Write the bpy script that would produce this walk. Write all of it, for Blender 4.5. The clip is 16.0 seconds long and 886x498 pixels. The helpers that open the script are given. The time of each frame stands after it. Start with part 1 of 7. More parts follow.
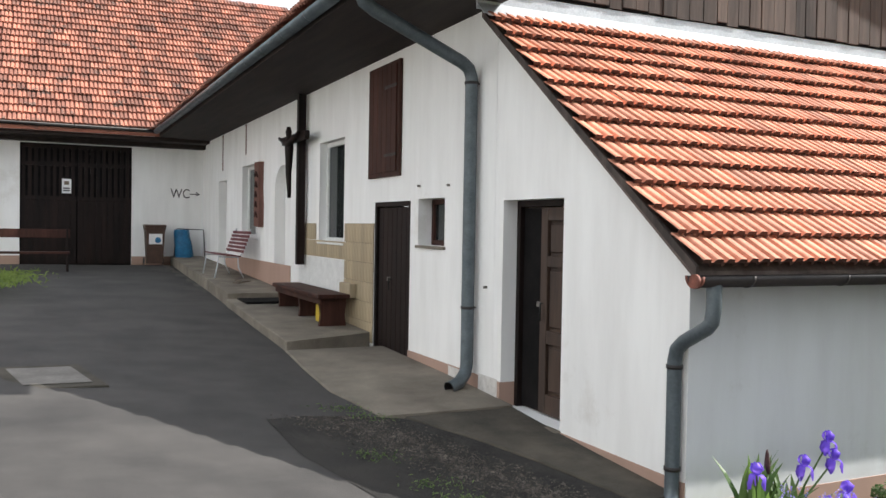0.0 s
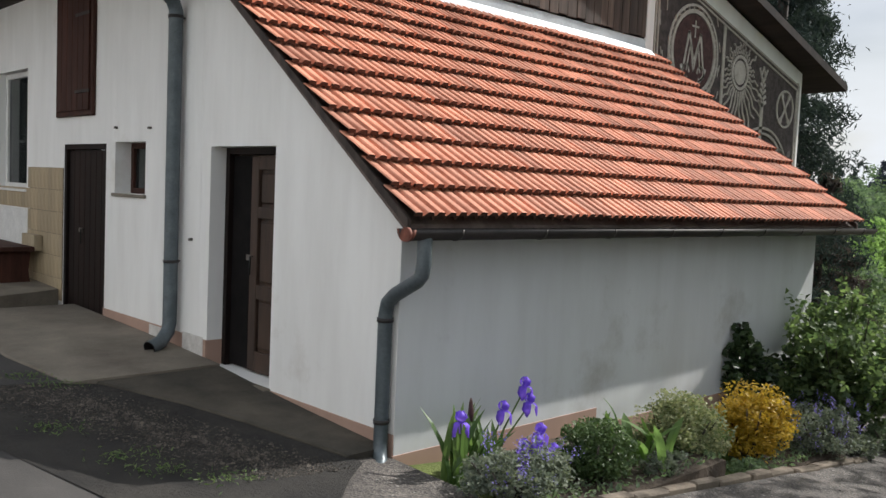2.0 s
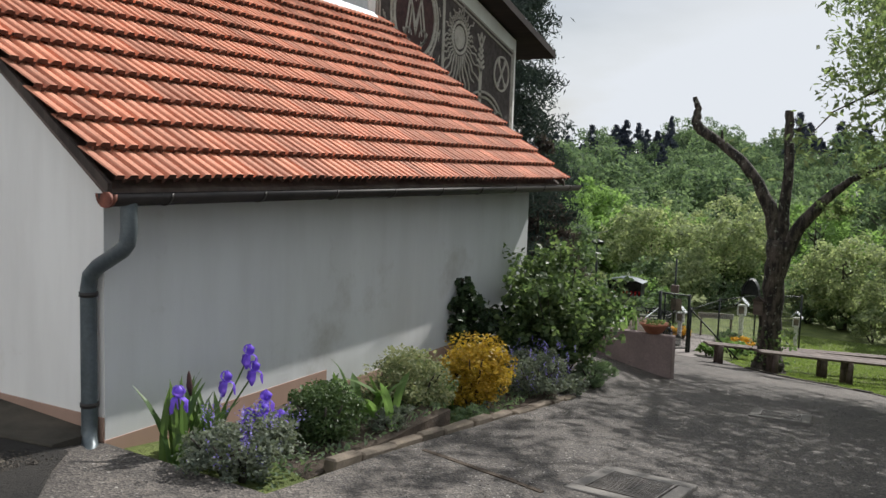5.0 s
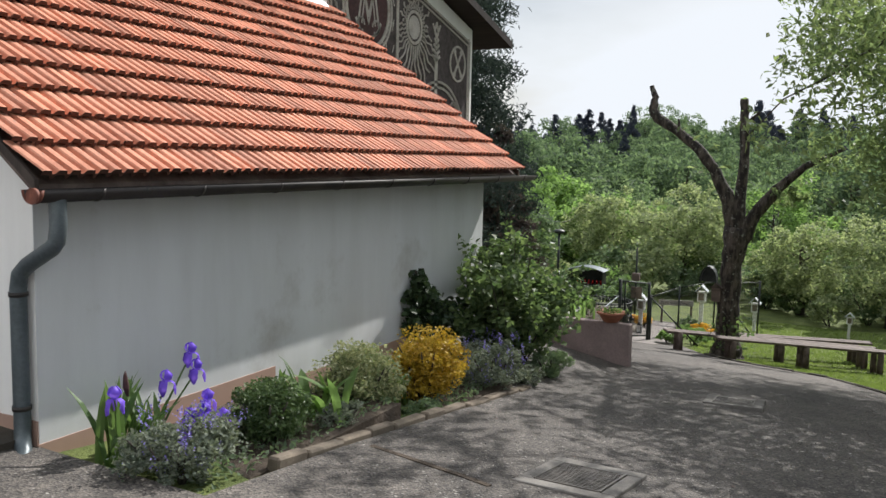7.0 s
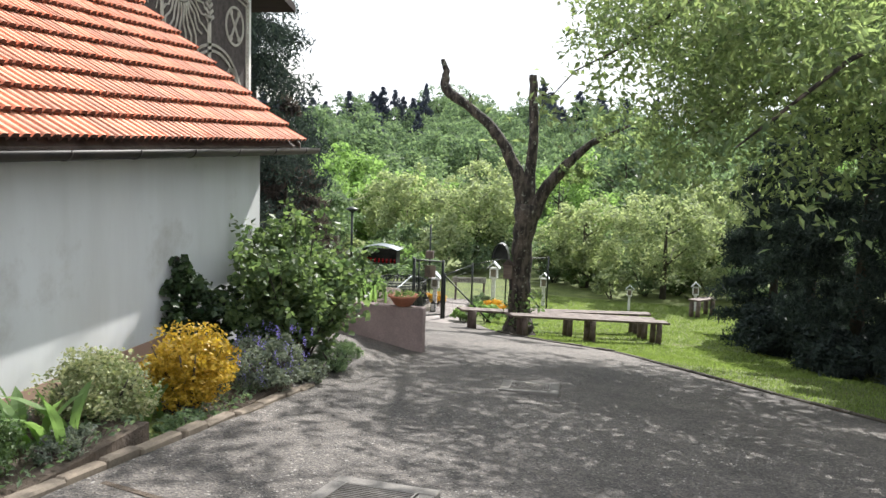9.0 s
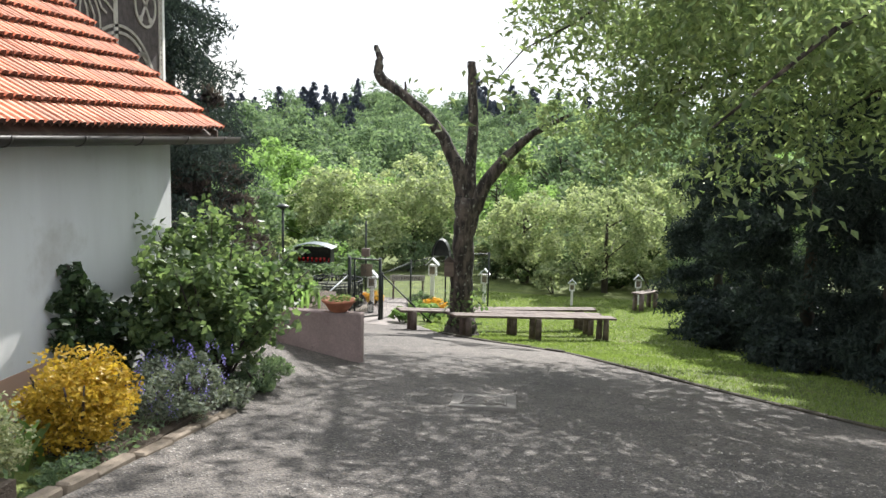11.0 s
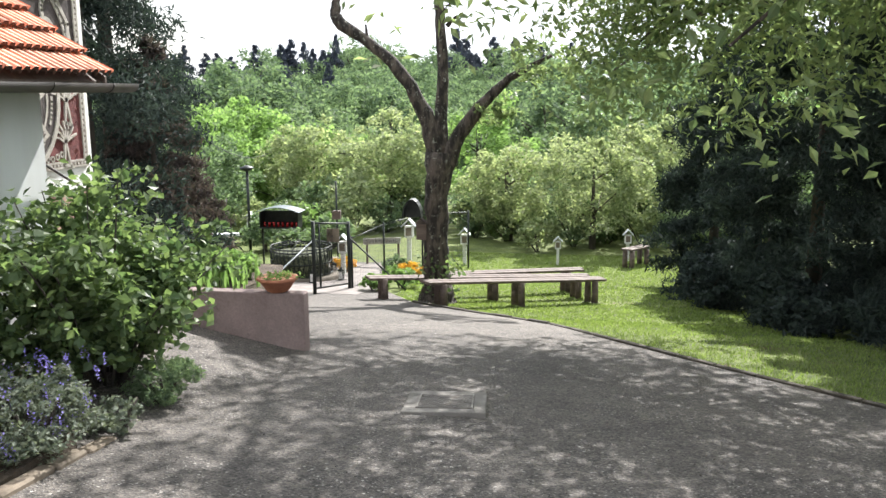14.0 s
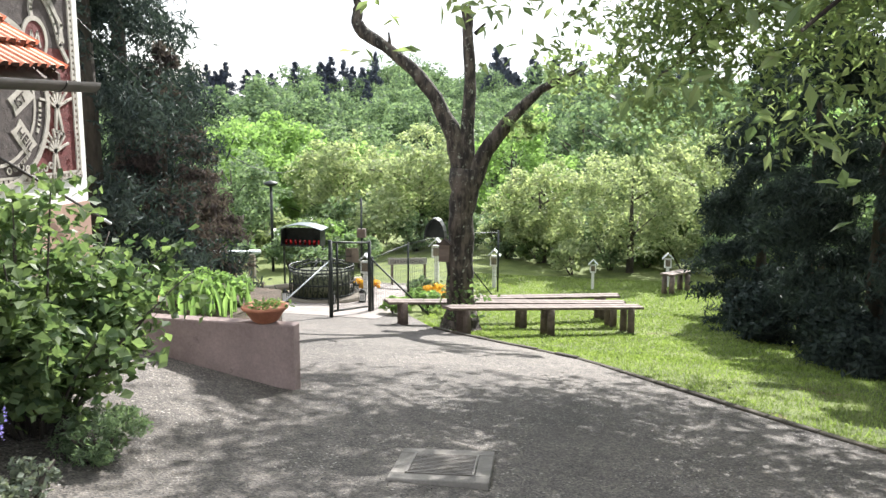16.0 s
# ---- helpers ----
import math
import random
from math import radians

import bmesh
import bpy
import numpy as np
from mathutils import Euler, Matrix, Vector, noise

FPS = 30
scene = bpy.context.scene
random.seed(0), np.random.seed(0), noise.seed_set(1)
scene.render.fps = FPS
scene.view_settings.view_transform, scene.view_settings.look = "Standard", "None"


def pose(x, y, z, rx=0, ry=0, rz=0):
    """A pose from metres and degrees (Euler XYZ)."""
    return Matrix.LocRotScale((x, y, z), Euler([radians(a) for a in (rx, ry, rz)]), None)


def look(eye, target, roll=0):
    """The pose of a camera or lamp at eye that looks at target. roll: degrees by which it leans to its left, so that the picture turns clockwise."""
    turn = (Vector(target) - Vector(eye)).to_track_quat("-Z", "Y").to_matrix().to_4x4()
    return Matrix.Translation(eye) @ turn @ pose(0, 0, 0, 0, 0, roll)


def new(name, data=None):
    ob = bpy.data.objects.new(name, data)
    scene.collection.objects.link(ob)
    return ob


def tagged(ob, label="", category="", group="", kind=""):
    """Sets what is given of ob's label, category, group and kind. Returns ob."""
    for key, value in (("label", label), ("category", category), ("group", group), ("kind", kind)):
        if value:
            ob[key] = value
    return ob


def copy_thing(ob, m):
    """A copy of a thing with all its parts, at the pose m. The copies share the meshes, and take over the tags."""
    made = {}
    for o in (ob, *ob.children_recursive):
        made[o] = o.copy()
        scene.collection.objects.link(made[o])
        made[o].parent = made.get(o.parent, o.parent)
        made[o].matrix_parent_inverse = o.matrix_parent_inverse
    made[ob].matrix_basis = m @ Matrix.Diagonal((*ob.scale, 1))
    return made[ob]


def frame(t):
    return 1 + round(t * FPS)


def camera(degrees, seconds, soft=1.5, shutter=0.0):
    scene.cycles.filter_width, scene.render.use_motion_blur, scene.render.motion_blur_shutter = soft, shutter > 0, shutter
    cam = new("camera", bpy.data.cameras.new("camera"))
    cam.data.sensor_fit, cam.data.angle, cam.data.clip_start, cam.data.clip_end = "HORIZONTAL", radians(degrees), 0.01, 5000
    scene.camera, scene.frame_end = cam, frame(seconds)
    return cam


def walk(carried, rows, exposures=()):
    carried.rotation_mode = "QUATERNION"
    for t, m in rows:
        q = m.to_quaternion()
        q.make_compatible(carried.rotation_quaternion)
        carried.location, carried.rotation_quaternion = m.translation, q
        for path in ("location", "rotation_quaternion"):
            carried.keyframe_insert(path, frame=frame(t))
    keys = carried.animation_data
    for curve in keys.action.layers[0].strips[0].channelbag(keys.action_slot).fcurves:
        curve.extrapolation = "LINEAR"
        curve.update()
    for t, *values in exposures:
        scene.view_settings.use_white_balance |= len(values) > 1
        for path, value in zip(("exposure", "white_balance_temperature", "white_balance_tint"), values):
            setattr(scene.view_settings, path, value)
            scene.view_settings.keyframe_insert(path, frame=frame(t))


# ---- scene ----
cam = camera(54.6, 16.0)
PATH = [
    (0, (-3.979, -4.554, 1.997), (-3.133, -2.743, 1.948), 1.0),
    (0.5, (-3.92, -4.534, 1.987), (-2.986, -2.766, 1.916), 0.9),
    (1, (-3.882, -4.446, 1.982), (-2.792, -2.772, 1.889), 1.2),
    (1.5, (-3.839, -4.365, 1.976), (-2.567, -2.826, 1.87), 1.7),
    (2, (-3.8, -4.358, 1.974), (-2.417, -2.92, 1.837), 2.5),
    (2.5, (-3.776, -4.374, 1.974), (-2.313, -3.019, 1.814), 2.9),
    (3, (-3.76, -4.379, 1.974), (-2.216, -3.119, 1.815), 2.6),
    (3.5, (-3.757, -4.388, 1.972), (-2.165, -3.188, 1.814), 2.0),
    (4, (-3.75, -4.392, 1.97), (-2.118, -3.248, 1.805), 1.6),
    (4.5, (-3.731, -4.397, 1.958), (-2.031, -3.358, 1.783), 1.5),
    (4.7, (-3.677, -4.397, 1.95), (-1.95, -3.405, 1.768), 1.4),
    (6.8, (-3.514, -4.431, 1.966), (-1.741, -3.535, 1.738), 2.5),
    (7, (-3.477, -4.486, 1.954), (-1.698, -3.597, 1.739), 1.2),
    (7.5, (-3.363, -4.481, 1.947), (-1.561, -3.648, 1.702), 1.2),
    (8, (-3.098, -4.38, 1.91), (-1.233, -3.704, 1.654), 1.0),
    (8.5, (-2.803, -4.317, 1.891), (-0.886, -3.804, 1.64), 1.2),
    (9, (-2.507, -4.279, 1.886), (-0.573, -3.835, 1.632), 1.9),
    (9.5, (-2.267, -4.169, 1.857), (-0.316, -3.806, 1.607), 1.5),
    (9.7, (-2.174, -4.132, 1.855), (-0.217, -3.805, 1.61), 1.3),
    (11.8, (-1.073, -3.972, 1.725), (0.89, -3.694, 1.46), 0.9),
    (12, (-0.982, -4.014, 1.717), (0.978, -3.729, 1.445), 0.0),
    (12.5, (-0.697, -4.038, 1.709), (1.26, -3.749, 1.415), -0.2),
    (13, (-0.368, -4.0, 1.673), (1.593, -3.741, 1.376), -0.5),
    (13.5, (-0.032, -4.028, 1.634), (1.925, -3.773, 1.309), -0.6),
    (14, (0.238, -4.064, 1.632), (2.188, -3.8, 1.273), -0.4),
    (14.5, (0.523, -4.06, 1.601), (2.476, -3.804, 1.255), 0.1),
    (15, (0.802, -4.111, 1.574), (2.752, -3.832, 1.228), 0.4),
    (15.5, (1.142, -4.165, 1.546), (3.085, -3.838, 1.203), 0.6),
    (16, (1.396, -4.158, 1.514), (3.339, -3.806, 1.197), 0.1),
]
walk(cam, [(t, look(eye, target, roll)) for t, eye, target, roll in PATH],
     exposures=[(0, 0.8), (1.5, 0.32), (3.0, 0.05), (4.5, 0.02), (7, 0.22), (9, 1.02), (12.5, 1.03), (14.5, 1.4), (16, 1.5)])

# ---- light ----
SUN_TO = Vector((1.0, -0.235, 0.87)).normalized()
world = bpy.data.worlds.new("world")
scene.world = world
world.use_nodes = True
wn, wl = world.node_tree.nodes, world.node_tree.links
sky = wn.new("ShaderNodeTexSky")
sky.sky_type = "NISHITA"
sky.sun_disc = False
sky.sun_elevation = math.asin(SUN_TO.z)
sky.sun_rotation = math.atan2(SUN_TO.x, SUN_TO.y)
sky.dust_density = 2.5
sky.air_density = 1.0
cl_tc = wn.new("ShaderNodeTexCoord")
cl_map = wn.new("ShaderNodeMapping")
cl_map.inputs["Scale"].default_value = (1.0, 1.0, 3.0)
cl_noise = wn.new("ShaderNodeTexNoise")
cl_noise.inputs["Scale"].default_value = 1.6
cl_noise.inputs["Detail"].default_value = 7.0
cl_ramp = wn.new("ShaderNodeValToRGB")
cl_ramp.color_ramp.elements[0].position = 0.30
cl_ramp.color_ramp.elements[1].position = 0.52
cl_mix = wn.new("ShaderNodeMix")
cl_mix.data_type = "RGBA"
cl_mix.inputs["B"].default_value = (9.8, 10.3, 11.0, 1.0)
wl.new(cl_tc.outputs["Generated"], cl_map.inputs["Vector"])
wl.new(cl_map.outputs["Vector"], cl_noise.inputs["Vector"])
wl.new(cl_noise.outputs["Fac"], cl_ramp.inputs["Fac"])
wl.new(cl_ramp.outputs["Color"], cl_mix.inputs["Factor"])
wl.new(sky.outputs["Color"], cl_mix.inputs["A"])
wl.new(cl_mix.outputs["Result"], wn["Background"].inputs["Color"])
wn["Background"].inputs["Strength"].default_value = 0.078

sun_data = bpy.data.lights.new("sun", "SUN")
sun_data.energy = 5.0
sun_data.angle = radians(0.53)
sun_data.color = (1.0, 0.97, 0.93)
sun = new("sun", sun_data)
sun.matrix_world = look(SUN_TO * 60, (0, 0, 0))


# ---- materials ----
def material(name):
    m = bpy.data.materials.new(name)
    m.use_nodes = True
    return m, m.node_tree.nodes, m.node_tree.links, m.node_tree.nodes["Principled BSDF"]


def ramp_of(n, l, source, stops):
    r = n.new("ShaderNodeValToRGB")
    els = r.color_ramp.elements
    while len(els) < len(stops):
        els.new(0.5)
    for e, (p, c) in zip(els, stops):
        e.position, e.color = p, (*c, 1.0)
    l.new(source, r.inputs["Fac"])
    return r.outputs["Color"]


def noise_of(n, l, scale, detail=6.0, rough=0.6, space="Object", stretch=(1, 1, 1)):
    tc = n.new("ShaderNodeTexCoord")
    mp = n.new("ShaderNodeMapping")
    mp.inputs["Scale"].default_value = stretch
    t = n.new("ShaderNodeTexNoise")
    t.inputs["Scale"].default_value, t.inputs["Detail"].default_value, t.inputs["Roughness"].default_value = scale, detail, rough
    l.new(tc.outputs[space], mp.inputs["Vector"])
    l.new(mp.outputs["Vector"], t.inputs["Vector"])
    return t.outputs["Fac"]


def mixed(n, l, fac, a, b, mode="MIX"):
    m = n.new("ShaderNodeMix")
    m.data_type, m.blend_type = "RGBA", mode
    for key, v in (("Factor", fac), ("A", a), ("B", b)):
        if isinstance(v, (int, float)):
            m.inputs[key].default_value = v
        elif isinstance(v, tuple):
            m.inputs[key].default_value = (*v, 1.0)
        else:
            l.new(v, m.inputs[key])
    return m.outputs["Result"]


def bumped(n, l, bsdf, height, strength, distance=0.01):
    b = n.new("ShaderNodeBump")
    b.inputs["Strength"].default_value, b.inputs["Distance"].default_value = strength, distance
    l.new(height, b.inputs["Height"])
    l.new(b.outputs["Normal"], bsdf.inputs["Normal"])


def mottled(name, dark, light, scale=8.0, rough=0.8, bump=0.3, distance=0.004, fine=60.0, metal=0.0, vary=0.0, stretch=(1, 1, 1), spots=None, span=(0.3, 0.7)):
    """Two scales of noise between two colours, with fine relief; vary: change from object to object."""
    m, n, l, b = material(name)
    big = noise_of(n, l, scale, 5.0, 0.6, stretch=stretch)
    small = noise_of(n, l, fine, 4.0, 0.7, stretch=stretch)
    col = ramp_of(n, l, big, [(span[0], dark), (span[1], light)])
    grain = ramp_of(n, l, small, [(0.25, (0.62, 0.62, 0.62)), (0.75, (1.25, 1.25, 1.25))])
    col = mixed(n, l, 0.6, col, grain, "MULTIPLY")
    if spots:
        patch = noise_of(n, l, spots[0], 8.0, 0.75)
        mask = ramp_of(n, l, patch, [(spots[1], (0, 0, 0)), (spots[1] + 0.06, (1, 1, 1))])
        col = mixed(n, l, mask, col, spots[2])
    if vary:
        info = n.new("ShaderNodeObjectInfo")
        geo = n.new("ShaderNodeNewGeometry")
        add = n.new("ShaderNodeMath")
        l.new(info.outputs["Random"], add.inputs[0])
        l.new(geo.outputs["Random Per Island"], add.inputs[1])
        fr = n.new("ShaderNodeMath")
        fr.operation = "FRACT"
        l.new(add.outputs[0], fr.inputs[0])
        v = ramp_of(n, l, fr.outputs[0], [(0.0, (1 - vary, 1 - vary, 1 - vary)), (1.0, (1 + vary, 1 + vary * 0.8, 1 + vary * 0.6))])
        col = mixed(n, l, 1.0, col, v, "MULTIPLY")
    l.new(col, b.inputs["Base Color"])
    b.inputs["Roughness"].default_value, b.inputs["Metallic"].default_value = rough, metal
    bumped(n, l, b, small, bump, distance)
    return m


def leafy(name, dark, light, glow=0.45, rough=0.5):
    """Leaf colour that varies leaf by leaf, with light coming through."""
    m, n, l, b = material(name)
    dark, light = [(c[0] * 1.08, c[1] * 0.90, c[2] * 1.7) for c in (dark, light)]
    geo = n.new("ShaderNodeNewGeometry")
    patch = noise_of(n, l, 1.3, 3.0, 0.5)
    half = n.new("ShaderNodeMath")
    half.operation = "MULTIPLY_ADD"
    half.inputs[1].default_value = 0.6
    l.new(geo.outputs["Random Per Island"], half.inputs[0])
    pm = n.new("ShaderNodeMath")
    pm.operation = "MULTIPLY"
    pm.inputs[1].default_value = 0.45
    l.new(patch, pm.inputs[0])
    l.new(pm.outputs[0], half.inputs[2])
    col = ramp_of(n, l, half.outputs[0], [(0.1, dark), (0.85, light)])
    l.new(col, b.inputs["Base Color"])
    b.inputs["Roughness"].default_value = rough
    b.inputs["Specular IOR Level"].default_value = 0.25
    tr = n.new("ShaderNodeBsdfTranslucent")
    warm = mixed(n, l, 1.0, col, (1.3, 1.38, 0.9), "MULTIPLY")
    l.new(warm, tr.inputs["Color"])
    mix = n.new("ShaderNodeMixShader")
    mix.inputs[0].default_value = glow
    l.new(b.outputs["BSDF"], mix.inputs[1])
    l.new(tr.outputs["BSDF"], mix.inputs[2])
    l.new(mix.outputs["Shader"], n["Material Output"].inputs["Surface"])
    return m


def asphalt_material():
    m, n, l, b = material("asphalt")
    big = noise_of(n, l, 0.35, 6.0, 0.65)
    mid = noise_of(n, l, 5.0, 5.0, 0.7)
    tc = n.new("ShaderNodeTexCoord")

    def cells(scale):
        v = n.new("ShaderNodeTexVoronoi")
        v.inputs["Scale"].default_value = scale
        l.new(tc.outputs["Object"], v.inputs["Vector"])
        return v

    stones, grit, crumbs = cells(65.0), cells(17.0), cells(38.0)
    col = ramp_of(n, l, big, [(0.3, (0.052, 0.047, 0.044)), (0.7, (0.115, 0.104, 0.095))])
    col = mixed(n, l, 0.7, col, ramp_of(n, l, mid, [(0.3, (0.5, 0.5, 0.51)), (0.72, (1.4, 1.38, 1.35))]), "MULTIPLY")
    tone = ramp_of(n, l, stones.outputs["Color"], [(0.15, (0.42, 0.42, 0.44)), (0.9, (1.85, 1.8, 1.72))])
    col = mixed(n, l, 0.9, col, tone, "MULTIPLY")
    patch = ramp_of(n, l, noise_of(n, l, 1.1, 6.0, 0.7), [(0.38, (0, 0, 0)), (0.58, (1, 1, 1))])
    for source, low, high, paint in ((grit, 0.12, 0.19, (0.36, 0.34, 0.31)), (crumbs, 0.14, 0.24, (0.26, 0.245, 0.225))):
        chips = ramp_of(n, l, source.outputs["Distance"], [(low, (1, 1, 1)), (high, (0, 0, 0))])
        col = mixed(n, l, mixed(n, l, 1.0, chips, patch, "MULTIPLY"), col, paint)
    l.new(col, b.inputs["Base Color"])
    b.inputs["Roughness"].default_value = 0.85
    bumped(n, l, b, stones.outputs["Distance"], 0.8, 0.009)
    return m


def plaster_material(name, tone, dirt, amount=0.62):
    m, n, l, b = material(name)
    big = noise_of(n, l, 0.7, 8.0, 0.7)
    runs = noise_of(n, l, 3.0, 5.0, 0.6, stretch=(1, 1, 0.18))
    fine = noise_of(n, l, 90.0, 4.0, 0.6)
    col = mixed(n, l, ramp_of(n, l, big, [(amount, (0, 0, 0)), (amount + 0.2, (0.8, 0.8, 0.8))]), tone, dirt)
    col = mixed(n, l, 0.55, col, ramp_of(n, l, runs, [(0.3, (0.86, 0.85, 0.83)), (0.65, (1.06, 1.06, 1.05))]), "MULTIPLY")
    l.new(col, b.inputs["Base Color"])
    b.inputs["Roughness"].default_value = 0.9
    bumped(n, l, b, fine, 0.25, 0.004)
    return m


M = {}
M["asphalt"] = asphalt_material()
M["plaster"] = plaster_material("white_plaster", (0.85, 0.845, 0.83), (0.60, 0.565, 0.51), 0.60)
# blue-grey tone carries the eave wall's shade, besides the damp stains
M["shaded_damp_plaster"] = plaster_material("shaded_damp_white_plaster", (0.62, 0.635, 0.65), (0.36, 0.345, 0.32), 0.57)
M["plinth"] = plaster_material("pink_plinth_paint", (0.40, 0.265, 0.21), (0.52, 0.44, 0.39), 0.62)
M["flaked"] = mottled("flaked_plaster", (0.5, 0.47, 0.43), (0.72, 0.7, 0.67), 6.0, 0.9, 0.6)
M["tile"] = mottled("clay_tile", (0.46, 0.165, 0.095), (0.72, 0.34, 0.225), 2.4, 0.72, 0.35, 0.003, 45.0, vary=0.26, spots=(4.0, 0.60, (0.30, 0.18, 0.14)))
M["old_tile"] = mottled("weathered_clay_tile", (0.20, 0.09, 0.066), (0.46, 0.20, 0.14), 1.2, 0.85, 0.4, 0.004, 30.0, vary=0.42, spots=(2.0, 0.56, (0.13, 0.085, 0.07)))
M["dark_wood"] = mottled("dark_brown_wood", (0.006, 0.004, 0.0035), (0.019, 0.010, 0.008), 5.0, 0.6, 0.3, 0.003, 30.0, stretch=(1, 1, 0.1))
M["brown_wood"] = mottled("brown_stained_wood", (0.026, 0.011, 0.008), (0.075, 0.03, 0.021), 5.0, 0.6, 0.3, 0.003, 40.0, stretch=(1, 1, 0.1))
M["door_wood"] = mottled("old_door_wood", (0.018, 0.010, 0.007), (0.085, 0.048, 0.03), 4.0, 0.65, 0.4, 0.003, 35.0, stretch=(1, 1, 0.12))
M["barn_board"] = mottled("weathered_barn_board", (0.028, 0.02, 0.017), (0.13, 0.10, 0.085), 5.0, 0.85, 0.6, 0.006, 25.0, vary=0.35, stretch=(1, 1, 0.07))
M["red_slat"] = mottled("faded_red_slat", (0.10, 0.022, 0.026), (0.19, 0.05, 0.054), 6.0, 0.6, 0.2)
M["bench_wood"] = mottled("weathered_bench_wood", (0.07, 0.05, 0.042), (0.19, 0.145, 0.125), 5.0, 0.8, 0.5, 0.004, 30.0, stretch=(1, 0.15, 1))
M["zinc"] = mottled("grey_painted_zinc", (0.075, 0.095, 0.105), (0.135, 0.16, 0.175), 5.0, 0.42, 0.08, 0.002, 50.0, metal=0.35)
M["light_zinc"] = mottled("bright_zinc_flashing", (0.5, 0.53, 0.56), (0.66, 0.69, 0.72), 3.0, 0.45, 0.1, metal=0.3)
M["gutter"] = mottled("dark_weathered_gutter", (0.012, 0.011, 0.011), (0.035, 0.028, 0.026), 6.0, 0.55, 0.2)
M["rust"] = mottled("rusty_gutter_cap", (0.09, 0.025, 0.016), (0.24, 0.08, 0.05), 12.0, 0.7, 0.4)
M["soffit"] = mottled("dark_soffit_board", (0.016, 0.012, 0.011), (0.04, 0.028, 0.024), 6.0, 0.75, 0.3, stretch=(1, 0.1, 1))
M["concrete"] = mottled("worn_concrete", (0.12, 0.10, 0.078), (0.25, 0.22, 0.175), 1.6, 0.9, 0.5, 0.005, 60.0)
M["wall_concrete"] = mottled("pinkish_rendered_concrete", (0.15, 0.11, 0.105), (0.28, 0.215, 0.205), 1.6, 0.9, 0.5, 0.006, 40.0, spots=(3.0, 0.62, (0.13, 0.10, 0.095)))
M["kerb"] = mottled("kerb_stone", (0.11, 0.09, 0.07), (0.26, 0.215, 0.165), 3.0, 0.9, 0.6, 0.006, 40.0, vary=0.15)
M["sand_tile"] = mottled("beige_stoneware_tile", (0.34, 0.27, 0.17), (0.47, 0.39, 0.27), 3.0, 0.55, 0.2, 0.003, 30.0, vary=0.14, stretch=(1, 1, 0.3))
M["glass"] = material("window_glass")[0]
gb = M["glass"].node_tree.nodes["Principled BSDF"]
gb.inputs["Base Color"].default_value = (0.02, 0.025, 0.025, 1)
gb.inputs["Roughness"].default_value = 0.06
M["white_paint"] = mottled("white_window_paint", (0.68, 0.68, 0.66), (0.8, 0.8, 0.78), 6.0, 0.5, 0.1)
M["paper"] = mottled("white_printed_sheet", (0.72, 0.72, 0.71), (0.82, 0.82, 0.81), 9.0, 0.7, 0.05)
M["ink"] = mottled("dark_ink", (0.03, 0.028, 0.03), (0.06, 0.055, 0.055), 9.0, 0.7, 0.05)
# grit colour taken darker to hold the shade before the lean-to
M["dark_grit"] = mottled("shade_dark_gritty_asphalt", (0.010, 0.009, 0.008), (0.036, 0.032, 0.027), 3.0, 0.95, 1.0, 0.02, 40.0)
M["dirty_concrete"] = mottled("dirty_mossy_concrete", (0.028, 0.025, 0.019), (0.095, 0.082, 0.062), 2.2, 0.95, 0.7, 0.008, 50.0)
M["relief_maroon"] = mottled("maroon_relief_ground", (0.04, 0.018, 0.018), (0.09, 0.04, 0.038), 9.0, 0.9, 0.9, 0.012, 30.0)
M["drain_concrete"] = mottled("grey_drain_concrete", (0.12, 0.11, 0.10), (0.23, 0.215, 0.195), 3.0, 0.9, 0.6, 0.006, 50.0)
# shade under each tile row, put into the colour of the lips
M["tile_lip_shade"] = mottled("shade_dark_tile_lip", (0.05, 0.022, 0.016), (0.13, 0.06, 0.043), 9.0, 0.9, 0.4)
M["mossy_stone"] = mottled("mossy_dark_stone", (0.02, 0.03, 0.014), (0.14, 0.15, 0.09), 14.0, 0.9, 0.9, 0.02, 30.0, span=(0.42, 0.6))
M["grey_board"] = mottled("silvered_sign_board", (0.26, 0.25, 0.22), (0.40, 0.39, 0.35), 6.0, 0.8, 0.3, 0.003, 30.0)
M["dark_asphalt"] = mottled("newer_dark_asphalt", (0.026, 0.0245, 0.0235), (0.066, 0.061, 0.057), 1.2, 0.85, 0.8, 0.006, 90.0, spots=(14.0, 0.70, (0.15, 0.14, 0.125)))
M["pale_path"] = mottled("pale_worn_paving", (0.16, 0.14, 0.13), (0.29, 0.26, 0.24), 2.0, 0.9, 0.5, 0.005, 60.0)
M["door_red"] = mottled("reddish_carved_wood", (0.11, 0.045, 0.033), (0.20, 0.09, 0.07), 6.0, 0.7, 0.4, stretch=(1, 1, 0.2))
M["iron"] = mottled("dark_wrought_iron", (0.015, 0.02, 0.018), (0.045, 0.05, 0.048), 8.0, 0.5, 0.2, metal=0.6)
for key in ("dark_wood", "soffit", "brown_wood"):
    M[key].node_tree.nodes["Principled BSDF"].inputs["Specular IOR Level"].default_value = 0.2
M["grate"] = mottled("worn_steel_grate", (0.10, 0.09, 0.08), (0.25, 0.23, 0.21), 8.0, 0.45, 0.2, metal=0.7)
# near black; behind panes and slats it stands in for unlit depth
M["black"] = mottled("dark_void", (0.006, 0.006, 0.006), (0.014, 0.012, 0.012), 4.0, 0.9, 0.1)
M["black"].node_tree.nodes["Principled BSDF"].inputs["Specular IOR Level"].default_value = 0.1
